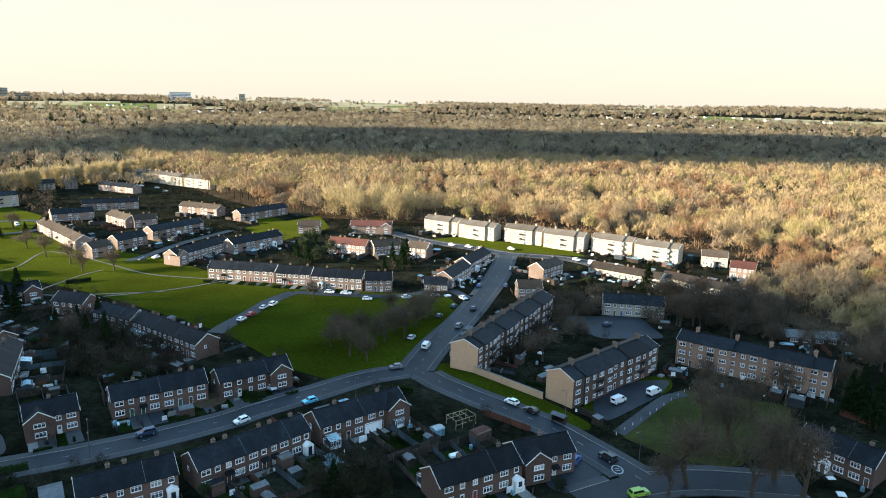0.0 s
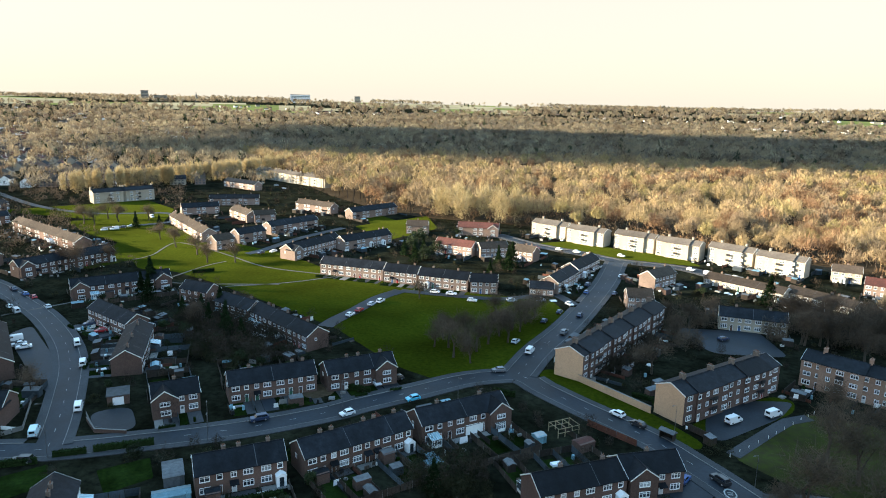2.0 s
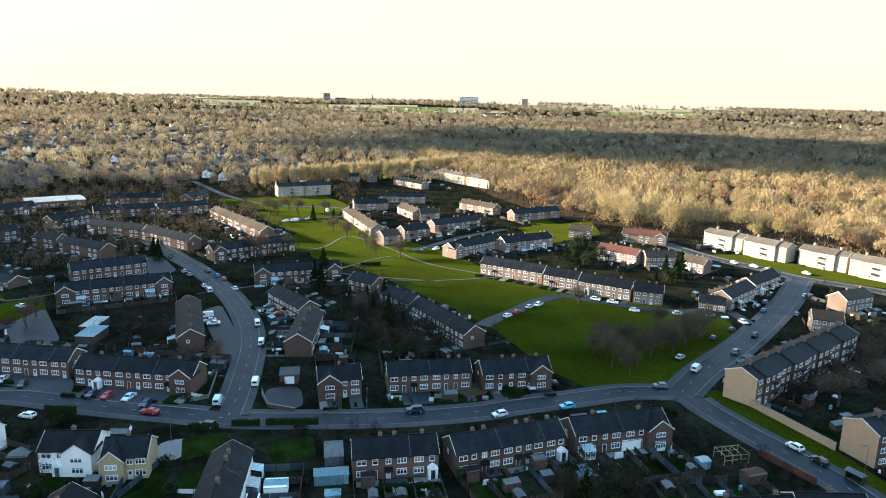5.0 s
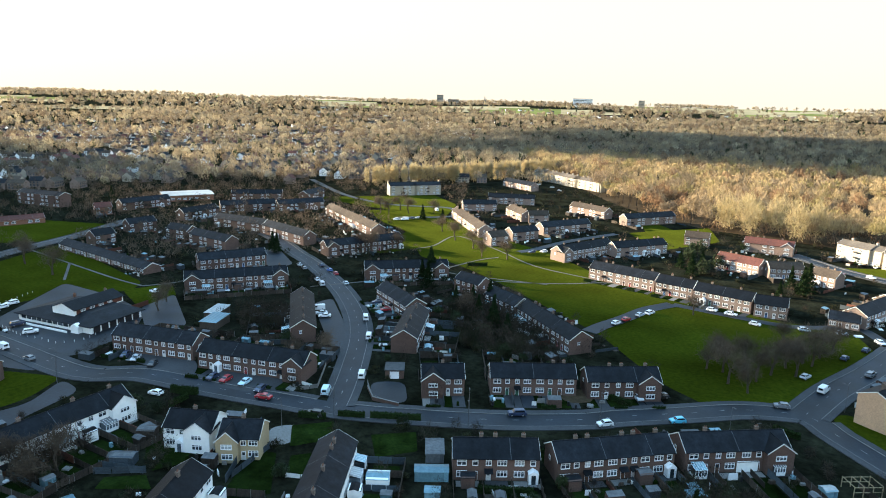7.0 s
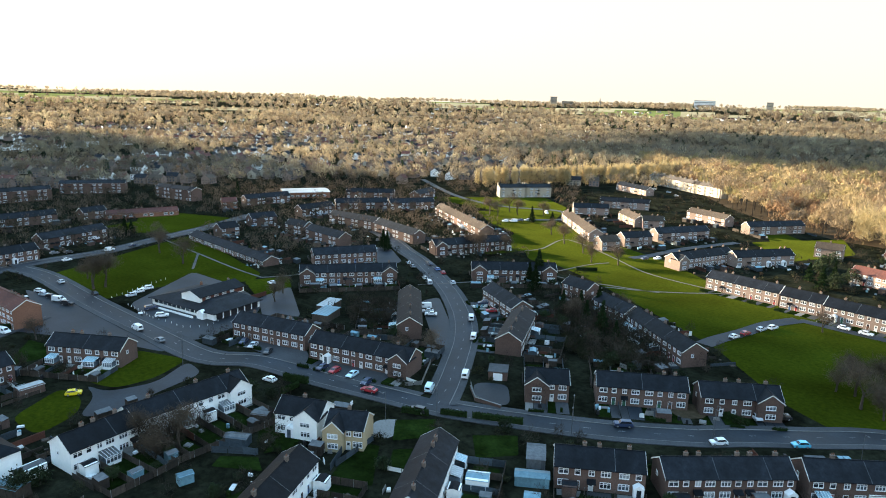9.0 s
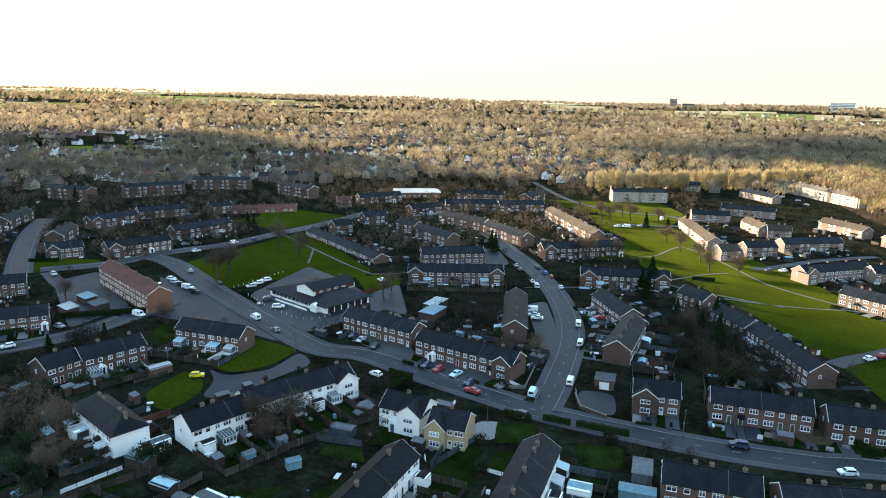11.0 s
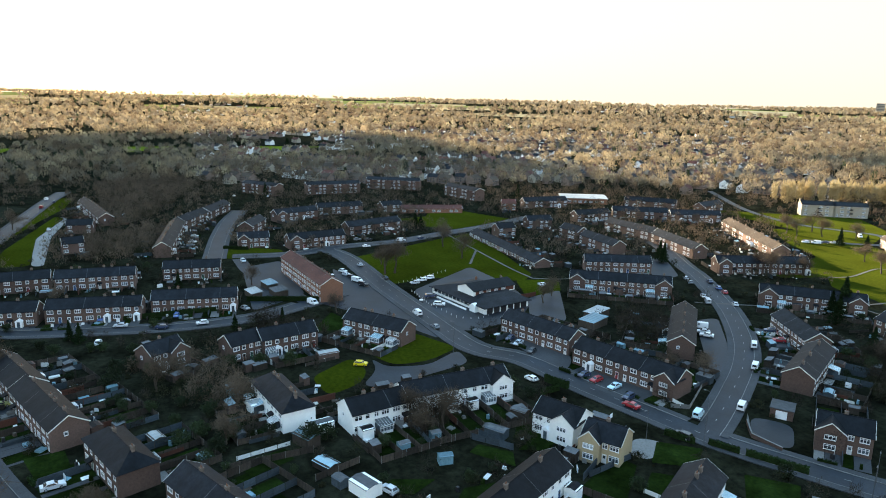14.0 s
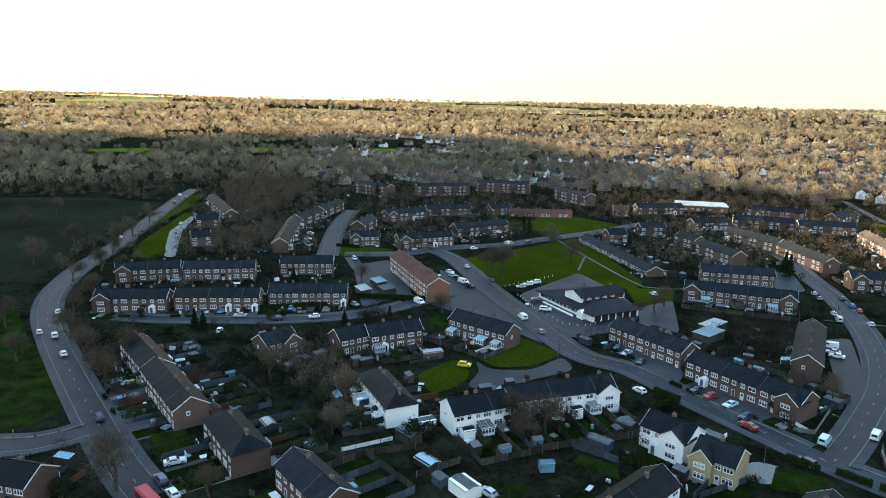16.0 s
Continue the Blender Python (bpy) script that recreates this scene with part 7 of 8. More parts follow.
plant_bare(-290.7, 153.7, 12.0)
plant_bare(-184.0, 10.1, 10.0)
plant_bare(-135.8, 63.8, 9.0)
plant_bare(-135.7, 69.4, 10.0)
plant_bare(-143.7, 64.3, 8.0)
plant_bare(-165.1, 27.5, 9.0)
plant_bare(-293.1, 112.9, 8.0)
plant_bare(-212.4, 148.6, 8.0)
plant_bare(-230.7, 72.5, 7.0)
plant_bare(-148.6, 22.3, 7.0)
plant_bare(-338.2, 166.1, 9.0)
plant_bare(-187.4, -31.0, 12.0)
plant_bare(-206.9, -27.4, 10.0)
plant_bare(-136.0, -21.2, 13.0)
plant_bare(-210.1, -40.5, 11.0)
plant_bare(-231.5, -48.6, 10.0)
plant_bare(-256.1, -52.6, 9.0)
plant_bare(-276.6, -50.2, 10.0)
plant_bare(-304.2, -62.4, 10.0)
plant_bare(-321.8, -54.9, 10.0)
plant_bare(-356.0, -55.7, 9.0)
plant_bare(-397.7, -52.4, 10.0)
plant_bare(-441.0, -48.7, 10.0)
plant_bare(-373.3, -76.3, 12.0)
plant_bare(-338.9, -85.3, 12.0)
plant_bare(-376.2, -56.2, 12.0)
plant_bare(-444.4, -117.0, 11.0)
plant_bare(-483.1, -108.1, 11.0)
plant_bare(-278.8, 51.5, 8.0)
plant_bare(-275.8, 108.3, 14.0)
plant_bare(-338.8, 91.3, 6.0)
plant_bare(-318.4, 156.7, 11.0)
plant_bare(-276.9, -17.4, 7.0)
plant_bare(-214.6, -58.9, 9.0)
plant_bare(-248.2, -71.0, 10.0)
plant_bare(-129.4, -3.7, 7.0)
plant_conifer(-19.1, 313.6, 11.0)
plant_conifer(87.6, 282.3, 11.0)
plant_conifer(-103.9, 200.8, 11.0)
plant_conifer(-151.0, 231.8, 10.0)
plant_conifer(108.3, 163.8, 13.0)
plant_conifer(108.9, 157.6, 13.0)
plant_conifer(106.4, 165.3, 11.0)
plant_conifer(-65.2, 321.0, 9.0)
plant_conifer(-64.5, 339.7, 8.0)
plant_conifer(-73.0, 332.5, 8.0)
plant_conifer(-27.0, 307.5, 6.0)
plant_conifer(-159.9, 247.7, 12.0)
plant_conifer(-157.8, 237.7, 9.0)
plant_conifer(-17.7, 322.8, 11.0)
plant_conifer(-24.5, 323.6, 9.0)
plant_conifer(-101.4, 197.7, 8.0)
plant_conifer(-112.1, 205.0, 9.0)
plant_conifer(-95.8, 194.9, 8.0)
plant_conifer(-241.4, 363.1, 9.0)
plant_conifer(-225.8, 362.1, 8.0)
plant_conifer(-224.5, 380.8, 9.0)
plant_conifer(-474.3, 389.0, 9.0)
plant_conifer(-246.5, 240.6, 9.0)
plant_conifer(-118.3, 225.1, 9.0)
plant_conifer(-121.9, 218.3, 8.0)
plant_conifer(-129.1, 217.9, 7.0)
plant_conifer(-376.2, 165.9, 8.0)
plant_conifer(-371.4, 167.4, 7.0)
plant_conifer(-464.0, 291.9, 9.0)
plant_conifer(-251.2, 242.3, 9.0)
plant_conifer(-532.0, 107.9, 9.0)
plant_conifer(-421.2, 96.4, 6.0)
plant_conifer(-222.4, 51.4, 6.0)
plant_conifer(-224.8, 36.4, 5.0)
plant_conifer(-234.0, -11.9, 6.0)
plant_conifer(-230.5, -9.1, 6.0)
plant_conifer(-284.9, 24.1, 6.0)
plant_conifer(-1101.4, 179.7, 14.0)
plant_conifer(-1248.7, 152.6, 11.0)
plant_conifer(-1074.1, 250.1, 12.0)
plant_conifer(-541.9, 111.5, 10.0)
plant_bush(-20.8, 129.5, 4.0)
plant_bush(-26.0, 131.5, 3.0)
plant_bush(-16.6, 134.2, 3.5)
plant_bush(24.9, 126.9, 3.0)
plant_bush(88.5, 258.1, 3.0)
plant_bush(64.7, 294.5, 3.0)
plant_bush(12.5, 150.7, 2.0)
plant_bush(-87.8, 187.9, 3.0)
plant_bush(-70.0, 184.5, 3.0)
plant_bush(-89.7, 181.5, 4.0)
plant_bush(-162.5, 132.2, 3.0)
plant_bush(-192.2, 114.0, 2.0)
plant_bush(-142.5, 97.8, 3.0)
plant_bush(-148.4, 95.8, 4.0)
plant_bush(-87.9, 125.4, 3.0)
plant_bush(-46.3, 122.7, 3.0)
plant_bush(-46.2, 139.0, 2.5)
plant_bush(-96.6, 93.8, 3.0)
plant_bush(-116.6, 157.7, 2.0)
plant_bush(-127.1, 202.6, 4.0)
plant_bush(-118.8, 200.5, 4.0)
plant_bush(-102.0, 190.8, 5.0)
plant_bush(-91.1, 185.6, 3.0)
plant_bush(-82.5, 179.9, 3.0)
plant_bush(-87.9, 200.1, 4.0)
plant_bush(-149.5, 159.5, 3.0)
plant_bush(-151.9, 151.7, 4.0)
plant_bush(-54.2, 394.2, 4.0)
plant_bush(-72.0, 364.6, 8.0)
plant_bush(-61.7, 328.2, 7.0)
plant_bush(-58.1, 344.1, 6.0)
plant_bush(-72.8, 348.4, 7.0)
plant_bush(-141.2, 39.4, 5.0)
plant_bush(-141.8, 43.3, 4.0)
plant_bush(-145.0, 19.7, 4.0)
plant_bush(-151.0, 22.8, 4.0)
plant_bush(-148.7, 31.7, 3.0)
plant_bush(-154.1, 17.5, 4.0)
plant_bush(-152.2, 41.2, 3.0)
plant_bush(-162.6, 13.0, 3.0)
plant_bush(-171.6, 8.1, 3.0)
plant_bush(-202.8, 4.8, 4.0)
plant_bush(-200.9, 0.9, 4.0)
plant_bush(-156.3, 77.9, 3.0)
plant_bush(-148.8, 84.0, 3.0)
plant_bush(-152.8, 63.8, 3.0)
plant_bush(-113.3, 64.7, 2.5)
plant_bush(-114.7, 70.8, 2.0)
plant_bush(-190.2, -0.5, 5.0)
plant_bush(-151.4, 13.0, 4.0)
plant_bush(-141.5, 17.0, 3.0)
plant_bush(-137.0, 20.5, 2.0)
plant_bush(-120.3, 48.7, 2.0)
plant_bush(-215.9, 5.3, 3.0)
plant_bush(-238.3, 12.3, 3.0)
plant_bush(-239.7, 16.7, 3.0)
plant_bush(-192.8, 30.0, 4.0)
plant_bush(-167.9, 32.3, 4.0)
plant_bush(-150.8, 24.1, 4.0)
plant_bush(-164.2, 20.4, 4.0)
plant_bush(-174.3, 21.4, 4.0)
plant_bush(-172.2, 15.4, 3.0)
plant_bush(-188.8, 46.0, 4.0)
plant_bush(-250.8, -30.4, 3.0)
plant_bush(-223.6, -15.7, 3.0)
plant_bush(-179.4, 1.4, 3.0)
plant_bush(-197.8, 9.4, 3.0)
plant_bush(-230.0, -19.5, 3.0)
plant_bush(-220.5, -2.8, 3.0)
plant_bush(-190.8, 37.9, 4.0)
plant_bush(-201.4, 33.7, 5.0)
plant_bush(-221.1, -5.4, 3.0)
plant_bush(-130.5, 33.0, 2.0)
plant_bush(-323.4, -13.2, 4.0)
plant_bush(-317.5, 13.9, 4.0)
plant_bush(-136.4, -30.5, 4.0)

# hedges
stand = random.Random(41)
for i in range(26):
    plant_bare(stand.uniform(84, 128), stand.uniform(232, 262) - i % 2 * stand.uniform(0, 26), stand.uniform(9, 13))
for bx, by in ((108, 212), (118, 206), (127, 204), (139, 210), (142, 224), (100, 224), (134, 196), (126, 190)):
    plant_bare(bx, by, stand.uniform(9, 12))
plant_conifer(-21.0, 124.0, 7.0)
hedge(-92.4, 128.3, 28.2, 12.5, 1.6)
hedge(-102.0, 123.1, 27.2, 6.7, 1.5)
hedge(-146.5, 108.8, 22.5, 7.7, 2)
hedge(-109.7, 117.4, 25.1, 7.0, 1.5)
hedge(-55.2, 114.5, 29.8, 11.3, 1.5)
hedge(-49.5, 169.2, -12.9, 6.6, 1.5)
hedge(-10.6, 174.7, -13.9, 6.4, 1.5)
hedge(27.8, 179.5, 154.9, 8.3, 1.2)
hedge(-152.3, 88.6, 34.3, 8.4, 1.8)
hedge(-143.2, 104.5, 97.0, 6.1, 1.6)
hedge(-348.8, 56.4, 62.3, 12.6, 1.6)
hedge(-251.8, 58.4, 68.3, 27.5, 1.8)
hedge(-249.2, 20.6, 88.6, 34.4, 1.6)
hedge(-153.2, 277.6, 35.0, 9.4, 1.5)

# street lamps
street_lamp(-179.2, 93.6, -58)
street_lamp(-105.8, 121.0, -75)
street_lamp(-78.5, 140.2, -62)
street_lamp(-50.4, 156.1, -43)
street_lamp(-50.8, 158.3, -43)
street_lamp(-75.3, 134.2, -62)
street_lamp(-22.0, 166.1, -49)
street_lamp(-185.7, 97.2, -89)
street_lamp(-114.0, 130.6, 210)
street_lamp(-112.2, 109.7, -75)
street_lamp(-155.7, -21.9, -69)
street_lamp(-152.5, -42.4, 17)
street_lamp(0.8, 197.0, 165)
street_lamp(44.6, 138.9, 213)
street_lamp(31.8, 160.4, 216)


# ---- woods and distance ----
WOOD_EDGE = [(-176.6, 528.6), (-125.1, 474.0), (-84.6, 448.2), (-31.4, 439.2), (-9.0, 433.5), (40.2, 415.5), (87.4, 390.7), (129.4, 354.5), (147.3, 343.0), (158.1, 328.3), (135.6, 281.5), (115.8, 260.0), (130.9, 236.8), (132.8, 211.5), (147.9, 195.7), (491.4, 175.5), (1053.0, 351.0), (1287.0, 1053.0), (819.0, 1755.0), (-526.5, 1755.0), (-561.6, 1170.0), (-386.1, 819.0)]
POPLARS = [(-373.6, 472.9), (-346.8, 521.2), (-309.1, 593.5), (-283.5, 704.6)]
THICKETS = [
    ([(-199.4, 3.0), (-204.8, 30.0), (-161.0, 32.5), (-144.7, 25.7), (-176.4, 12.9)], 3.3, 0.45),
    ([(-129.9, 213.1), (-109.4, 226.7), (-81.1, 180.9), (-89.7, 175.3), (-105.5, 182.2)], 2.0, 0.70),
    ([(-140.9, 242.7), (-92.5, 211.8), (-73.1, 184.4), (-95.0, 179.2), (-121.2, 210.1)], 2.2, 0.60),
    ([(37.6, 244.1), (62.2, 260.1), (83.9, 237.0), (41.9, 219.6)], 2.6, 0.15),
    ([(-26.8, 136.1), (-12.4, 141.6), (-9.6, 123.2), (-26.6, 122.6)], 1.8, 0.80),
    ([(-147.1, 61.4), (-151.9, 85.8), (-141.5, 83.3), (-131.7, 60.5)], 2.2, 0.20),
    ([(90.7, 258.2), (122.8, 260.4), (128.6, 213.9), (108.7, 223.6), (89.2, 240.7)], 2.6, 0.10),
    ([(-256.9, -56.4), (-230.1, -42.7), (-175.3, -23.9), (-184.0, -31.7)], 2.4, 0.30),
    ([(-340.9, -94.7), (-372.9, -73.7), (-474.0, -57.3), (-493.6, -63.2), (-404.2, -85.3), (-380.4, -110.2)], 2.8, 0.10),
    ([(-233.4, 43.6), (-210.5, 62.2), (-196.2, 54.8), (-210.4, 39.7)], 2.2, 0.40),
    ([(15.1, 218.1), (37.6, 244.1), (32.8, 208.5), (16.7, 189.0)], 2.2, 0.30),
    ([(-134.3, 95.6), (-128.3, 96.6), (-119.0, 82.1), (-120.9, 78.9)], 1.8, 0.50),
    ([(-187.0, 162.6), (-179.4, 179.8), (-154.1, 156.5), (-171.8, 151.4)], 2.4, 0.40),
    ([(-390.0, -13.1), (-415.7, 34.2), (-352.8, 23.6), (-346.3, -8.9)], 2.6, 0.40),
    ([(-615.0, -12.1), (-697.8, 44.8), (-603.6, 67.9), (-459.6, 22.9), (-421.9, 1.6)], 3.0, 0.40),
]
FAR_HALF = [(-787.6, -274.6), (-837.5, -158.5), (-765.5, -65.5), (-823.1, 2.0), (-718.6, 109.7), (-712.8, 194.5), (-700.6, 287.8), (-648.1, 356.4), (-567.3, 410.1), (-488.4, 418.0), (-476.7, 427.5), (-437.8, 471.7)]


def inside(p, poly):
    hit_ = False
    for i in range(len(poly)):
        (x0, y0), (x1, y1) = poly[i - 1], poly[i]
        if (y0 > p[1]) != (y1 > p[1]) and p[0] < (x1 - x0) * (p[1] - y0) / (y1 - y0) + x0:
            hit_ = not hit_
    return hit_


def stuff(name, verts, mat, label, category):
    return tagged(new(name, tri_mesh(name, verts, mat)), label, category, kind="stuff")


def trunks(points, h, r):
    """Thin leaning trunks, three-sided, as triangles."""
    vs = []
    for x, y, z, s in points:
        for i in range(3):
            a, b = i * 2.094, (i + 1) * 2.094
            vs += [(x + r * s * math.cos(a), y + r * s * math.sin(a), z), (x + r * s * math.cos(b), y + r * s * math.sin(b), z), (x, y, z + h * s)]
    return np.array(vs)


def tuft(rnd, n, centre, radii, length, width, spread=0.32):
    """Flat pointed sprays of twigs lying round the upper surface of one lump of a crown."""
    d = rnd.normal(size=(n, 3))
    d[:, 2] = np.abs(d[:, 2]) * 1.1 - 0.35
    d /= np.linalg.norm(d, axis=1)[:, None]
    p = d * np.array(radii) * rnd.uniform(0.72, 1.08, n)[:, None] + np.array(centre)
    nrm = d + rnd.normal(size=(n, 3)) * spread
    way = rnd.normal(size=(n, 3)) * 0.55 + d * 0.35
    way[:, 2] += 0.9
    way /= np.linalg.norm(way, axis=1)[:, None]
    side = np.cross(way, nrm)
    side /= np.linalg.norm(side, axis=1)[:, None] + 1e-9
    ln = length * rnd.uniform(0.6, 1.4, n)[:, None]
    a = p - way * ln * 0.5
    return np.stack([a - side * width / 2, a + side * width / 2, a + way * ln], 1).reshape(-1, 3)


def dome(rnd, n, centre, radii, length, width):
    """A bare crown: fans of twigs in lumps, set round a top."""
    k = 8
    ang = np.arange(k) * 2.4 + rnd.uniform(0, 6)
    out = [tuft(rnd, n // 4, (centre[0], centre[1], centre[2] + radii[2] * 0.32), np.array(radii) * 0.66, length, width)]
    for i in range(k):
        f = rnd.uniform(0.42, 0.62)
        c = (centre[0] + math.cos(ang[i]) * radii[0] * f, centre[1] + math.sin(ang[i]) * radii[1] * f, centre[2] + radii[2] * rnd.uniform(-0.28, 0.22))
        out.append(tuft(rnd, n * 3 // 32, c, np.array(radii) * rnd.uniform(0.36, 0.5), length, width))
    return np.concatenate(out)


def toned(name, pieces, mats, label, category):
    """Joins crowns into one object; each crown keeps its own tone."""
    me = tri_mesh(name, np.concatenate([v for v, _ in pieces]), mats[0])
    for m in mats[1:]:
        me.materials.append(m)
    me.polygons.foreach_set("material_index", np.concatenate([np.full(len(v) // 3, k, np.int32) for v, k in pieces]))
    return tagged(new(name, me), label, category, kind="stuff")


setting("wood_floor", Build().poly([(*p, 0.014) for p in WOOD_EDGE]), LITTER, "brown leaf litter under the winter wood", "ground")
rng = np.random.default_rng(5)
crowns, stems = [], []
# the near wood, tree by tree
step = 11.0
for gx in np.arange(-600, 800, step):
    for gy in np.arange(175, 880, step):
        px, py = gx + rng.uniform(-3.6, 3.6), gy + rng.uniform(-3.6, 3.6)
        if not inside((px, py), WOOD_EDGE):
            continue
        d = math.hypot(px, py)
        if abs(math.degrees(math.atan2(-px, py)) - 10) > 58:
            continue
        s = 0.92 + 0.3 * noise.noise(Vector((px * 0.02, py * 0.02, 9))) + rng.normal() * 0.14
        s = min(1.4, max(0.6, s))
        n = int(520 if d < 450 else 260 if d < 620 else 130)
        w = 0.27 if d < 450 else 0.45 if d < 620 else 0.75
        red = noise.noise(Vector((px * 0.012, py * 0.012, 2))) + (0.35 if px > 130 and d < 480 else 0)
        k = int(rng.choice(5, p=(0.14, 0.2, 0.2, 0.4, 0.06) if red > 0.22 else (0.36, 0.3, 0.14, 0.06, 0.14)))
        wide = s * rng.uniform(0.85, 1.2)
        crowns.append((dome(rng, n, (px, py, 10.2 * s), (6.1 * wide, 6.1 * wide, 6.2 * s), 2.5, w), k))
        if d < 520:
            crowns.append((tuft(rng, 56, (px + rng.normal() * 2, py + rng.normal() * 2, 2.6), (3.8, 3.8, 3.2), 1.8, 0.3, 0.6), 3 if rng.random() < 0.6 else 2))
        stems.append((px, py, 0, s))
toned("woodland", crowns, WOODTONES, "dense leafless winter woodland with golden brown crowns", "woodland")
stuff("woodland_trunk", trunks(stems, 14.5, 0.32), BARK, "slender trunks of the winter woodland", "woodland")
# a line of pale poplars
crowns = []
for i in range(len(POPLARS) - 1):
    a, b = Vector(POPLARS[i]), Vector(POPLARS[i + 1])
    for k in range(max(2, int((b - a).length / 3.2))):
        for row in range(2):
            p = a.lerp(b, rng.uniform(0, 1)) + Vector((rng.normal() * 3, rng.normal() * 3 + row * 8))
            crowns.append(twig_cloud(rng, 230, (p.x, p.y, 10), (2.8, 2.8, 8.2 * rng.uniform(0.85, 1.1)), 3.4, 0.34, -0.9))
for q in ((-72.5, 435.2), (-58.5, 427.0), (-44.5, 435.2), (-32.8, 423.5), (-64.3, 444.6), (-23.4, 430.6)):
    crowns.append(twig_cloud(rng, 900, (q[0], q[1] + 12, 14), (7, 7, 11), 4.0, 0.24, -0.6))
stuff("poplar_row", np.concatenate(crowns), PALETWIG, "row of pale bare poplars", "trees")
# wood behind the estate, to the side of the low sun, and the far woods
crowns = []


def in_town(px, py):
    r, a = math.hypot(px, py), math.degrees(math.atan2(-px, py))
    if 1550 <= r < 3600:
        return noise.noise(Vector((px * 0.0016, py * 0.0016, 40))) > 0.02
    return 600 < r < 1550 and 28 < a < 84 and noise.noise(Vector((px * 0.005, py * 0.005, 40))) > -0.2


def screens_meadow(px, py):
    """True just before a meadow from the camera; trees thin there to fit the view."""
    r = math.hypot(px, py)
    return any(inside((px * (r + k) / r, py * (r + k) / r), q) for q in MEADOWS for k in (40, 110, 180))


def far_trees(r0, r1, a0, a1, spacing, size, n, length, width):
    """Belts of winter trees, each crown a few dozen ragged sprays."""
    r = r0
    while r < r1:
        a = a0
        while a < a1:
            px = -r * math.sin(radians(a)) + rng.normal() * spacing * .33
            py = r * math.cos(radians(a)) + rng.normal() * spacing * .33
            a += math.degrees(spacing / r)
            if in_town(px, py) and rng.random() < 0.45:
                continue
            if open_land(px, py) and rng.random() < 0.93:
                continue
            if (r < 870 and inside((px, py), WOOD_EDGE)) or (r < 1500 and any(inside((px, py), q) for q in GREENS)):
                continue
            if r < 2700 and a > 50 and screens_meadow(px, py) and rng.random() < 0.7:
                continue
            s = size * min(1.5, max(0.55, 0.95 + 0.35 * noise.noise(Vector((px * 0.006, py * 0.006, 15))) + rng.normal() * 0.16))
            wide = s * rng.uniform(0.8, 1.25)
            tone = noise.noise(Vector((px * 0.004, py * 0.004, 3)))
            k = int(rng.choice(5, p=(0.44, 0.22, 0.18, 0.05, 0.11) if tone > 0 else (0.2, 0.4, 0.3, 0.05, 0.05)))
            z = ground_height(px, py)
            if k == 3:
                crowns.append((tuft(rng, n, (px, py, z + 6.5 * s), (2.6 * wide, 2.6 * wide, 7.5 * s), length, width), k))
            else:
                crowns.append((tuft(rng, n, (px, py, z + 7.5 * s), (5.6 * wide, 5.6 * wide, 5.8 * s), length, width), k))
        r += spacing * 1.3


# inside the estate's far edge
for i in range(len(FAR_HALF) - 1):
    a, b = Vector(FAR_HALF[i]), Vector(FAR_HALF[i + 1])
    for k in range(int((b - a).length / 2.6)):
        p = a.lerp(b, rng.uniform(0, 1)) + Vector((rng.normal() * 9, rng.normal() * 9))
        s = rng.uniform(0.7, 1.1)
        crowns.append((dome(rng, 200, (p.x, p.y, 7.5 * s), (4.4 * s, 4.4 * s, 5 * s), 2.0, 0.22), int(rng.choice((0, 1, 2, 2)))))
far_trees(630, 1280, 24, 112, 14, 0.95, 70, 2.7, 0.9)
far_trees(875, 1700, -40, 40, 13.5, 1.1, 56, 3.4, 1.35)
far_trees(1280, 2650, 40, 112, 19, 1.1, 30, 4.4, 2.5)
far_trees(1700, 2650, -40, 40, 19, 1.1, 30, 4.4, 2.5)
far_trees(2650, 6000, -40, 112, 44, 1.7, 20, 8.0, 4.8)
toned("far_woodland", crowns, FARTONES, "far winter woods and tree belts to the horizon", "woodland")
# shrubs, climbers and small bare trees through all the gardens
def is_free(p):
    if on_road(p, None, 2.6):
        return False
    for poly in GREENS:
        if inside(p, poly):
            return False
    for hx, hy, ht, hl, hd in HOUSES:
        dx, dy = p[0] - hx, p[1] - hy
        if abs(dx * math.cos(ht) + dy * math.sin(ht)) < hl and abs(-dx * math.sin(ht) + dy * math.cos(ht)) < hd:
            return False
    return True


green_, brown_, grey_ = [], [], []
sr = random.Random(77)
for i in range(5200):
    a, r = sr.uniform(-34, 108), math.sqrt(sr.uniform(85 ** 2, 600 ** 2))
    p = (-r * math.sin(radians(a)), r * math.cos(radians(a)))
    if inside(p, WOOD_EDGE) or not is_free(p):
        continue
    s = sr.uniform(0.5, 1.5)
    n = int(170 if r < 230 else 90 if r < 380 else 50)
    w = 0.13 if r < 230 else 0.22 if r < 380 else 0.36
    if sr.random() < 0.6:
        green_.append(twig_cloud(rng, n, (*p, s * 0.8), (1.5 * s, 1.5 * s, 1.1 * s), 0.6, w))
    else:
        brown_.append(twig_cloud(rng, n, (*p, s * 2.0), (1.7 * s, 1.7 * s, 2.0 * s), 1.1, w * 0.6))
for i in range(3600):
    a, r = sr.uniform(30, 110), math.sqrt(sr.uniform(330 ** 2, 660 ** 2))
    p = (-r * math.sin(radians(a)), r * math.cos(radians(a)))
    if inside(p, WOOD_EDGE) or not is_free(p):
        continue
    s = sr.uniform(0.8, 2.3)
    (green_ if sr.random() < 0.25 else grey_).append(tuft(rng, 44, (*p, s * 2.0), (1.7 * s, 1.7 * s, 2.0 * s), 1.3, 0.3))
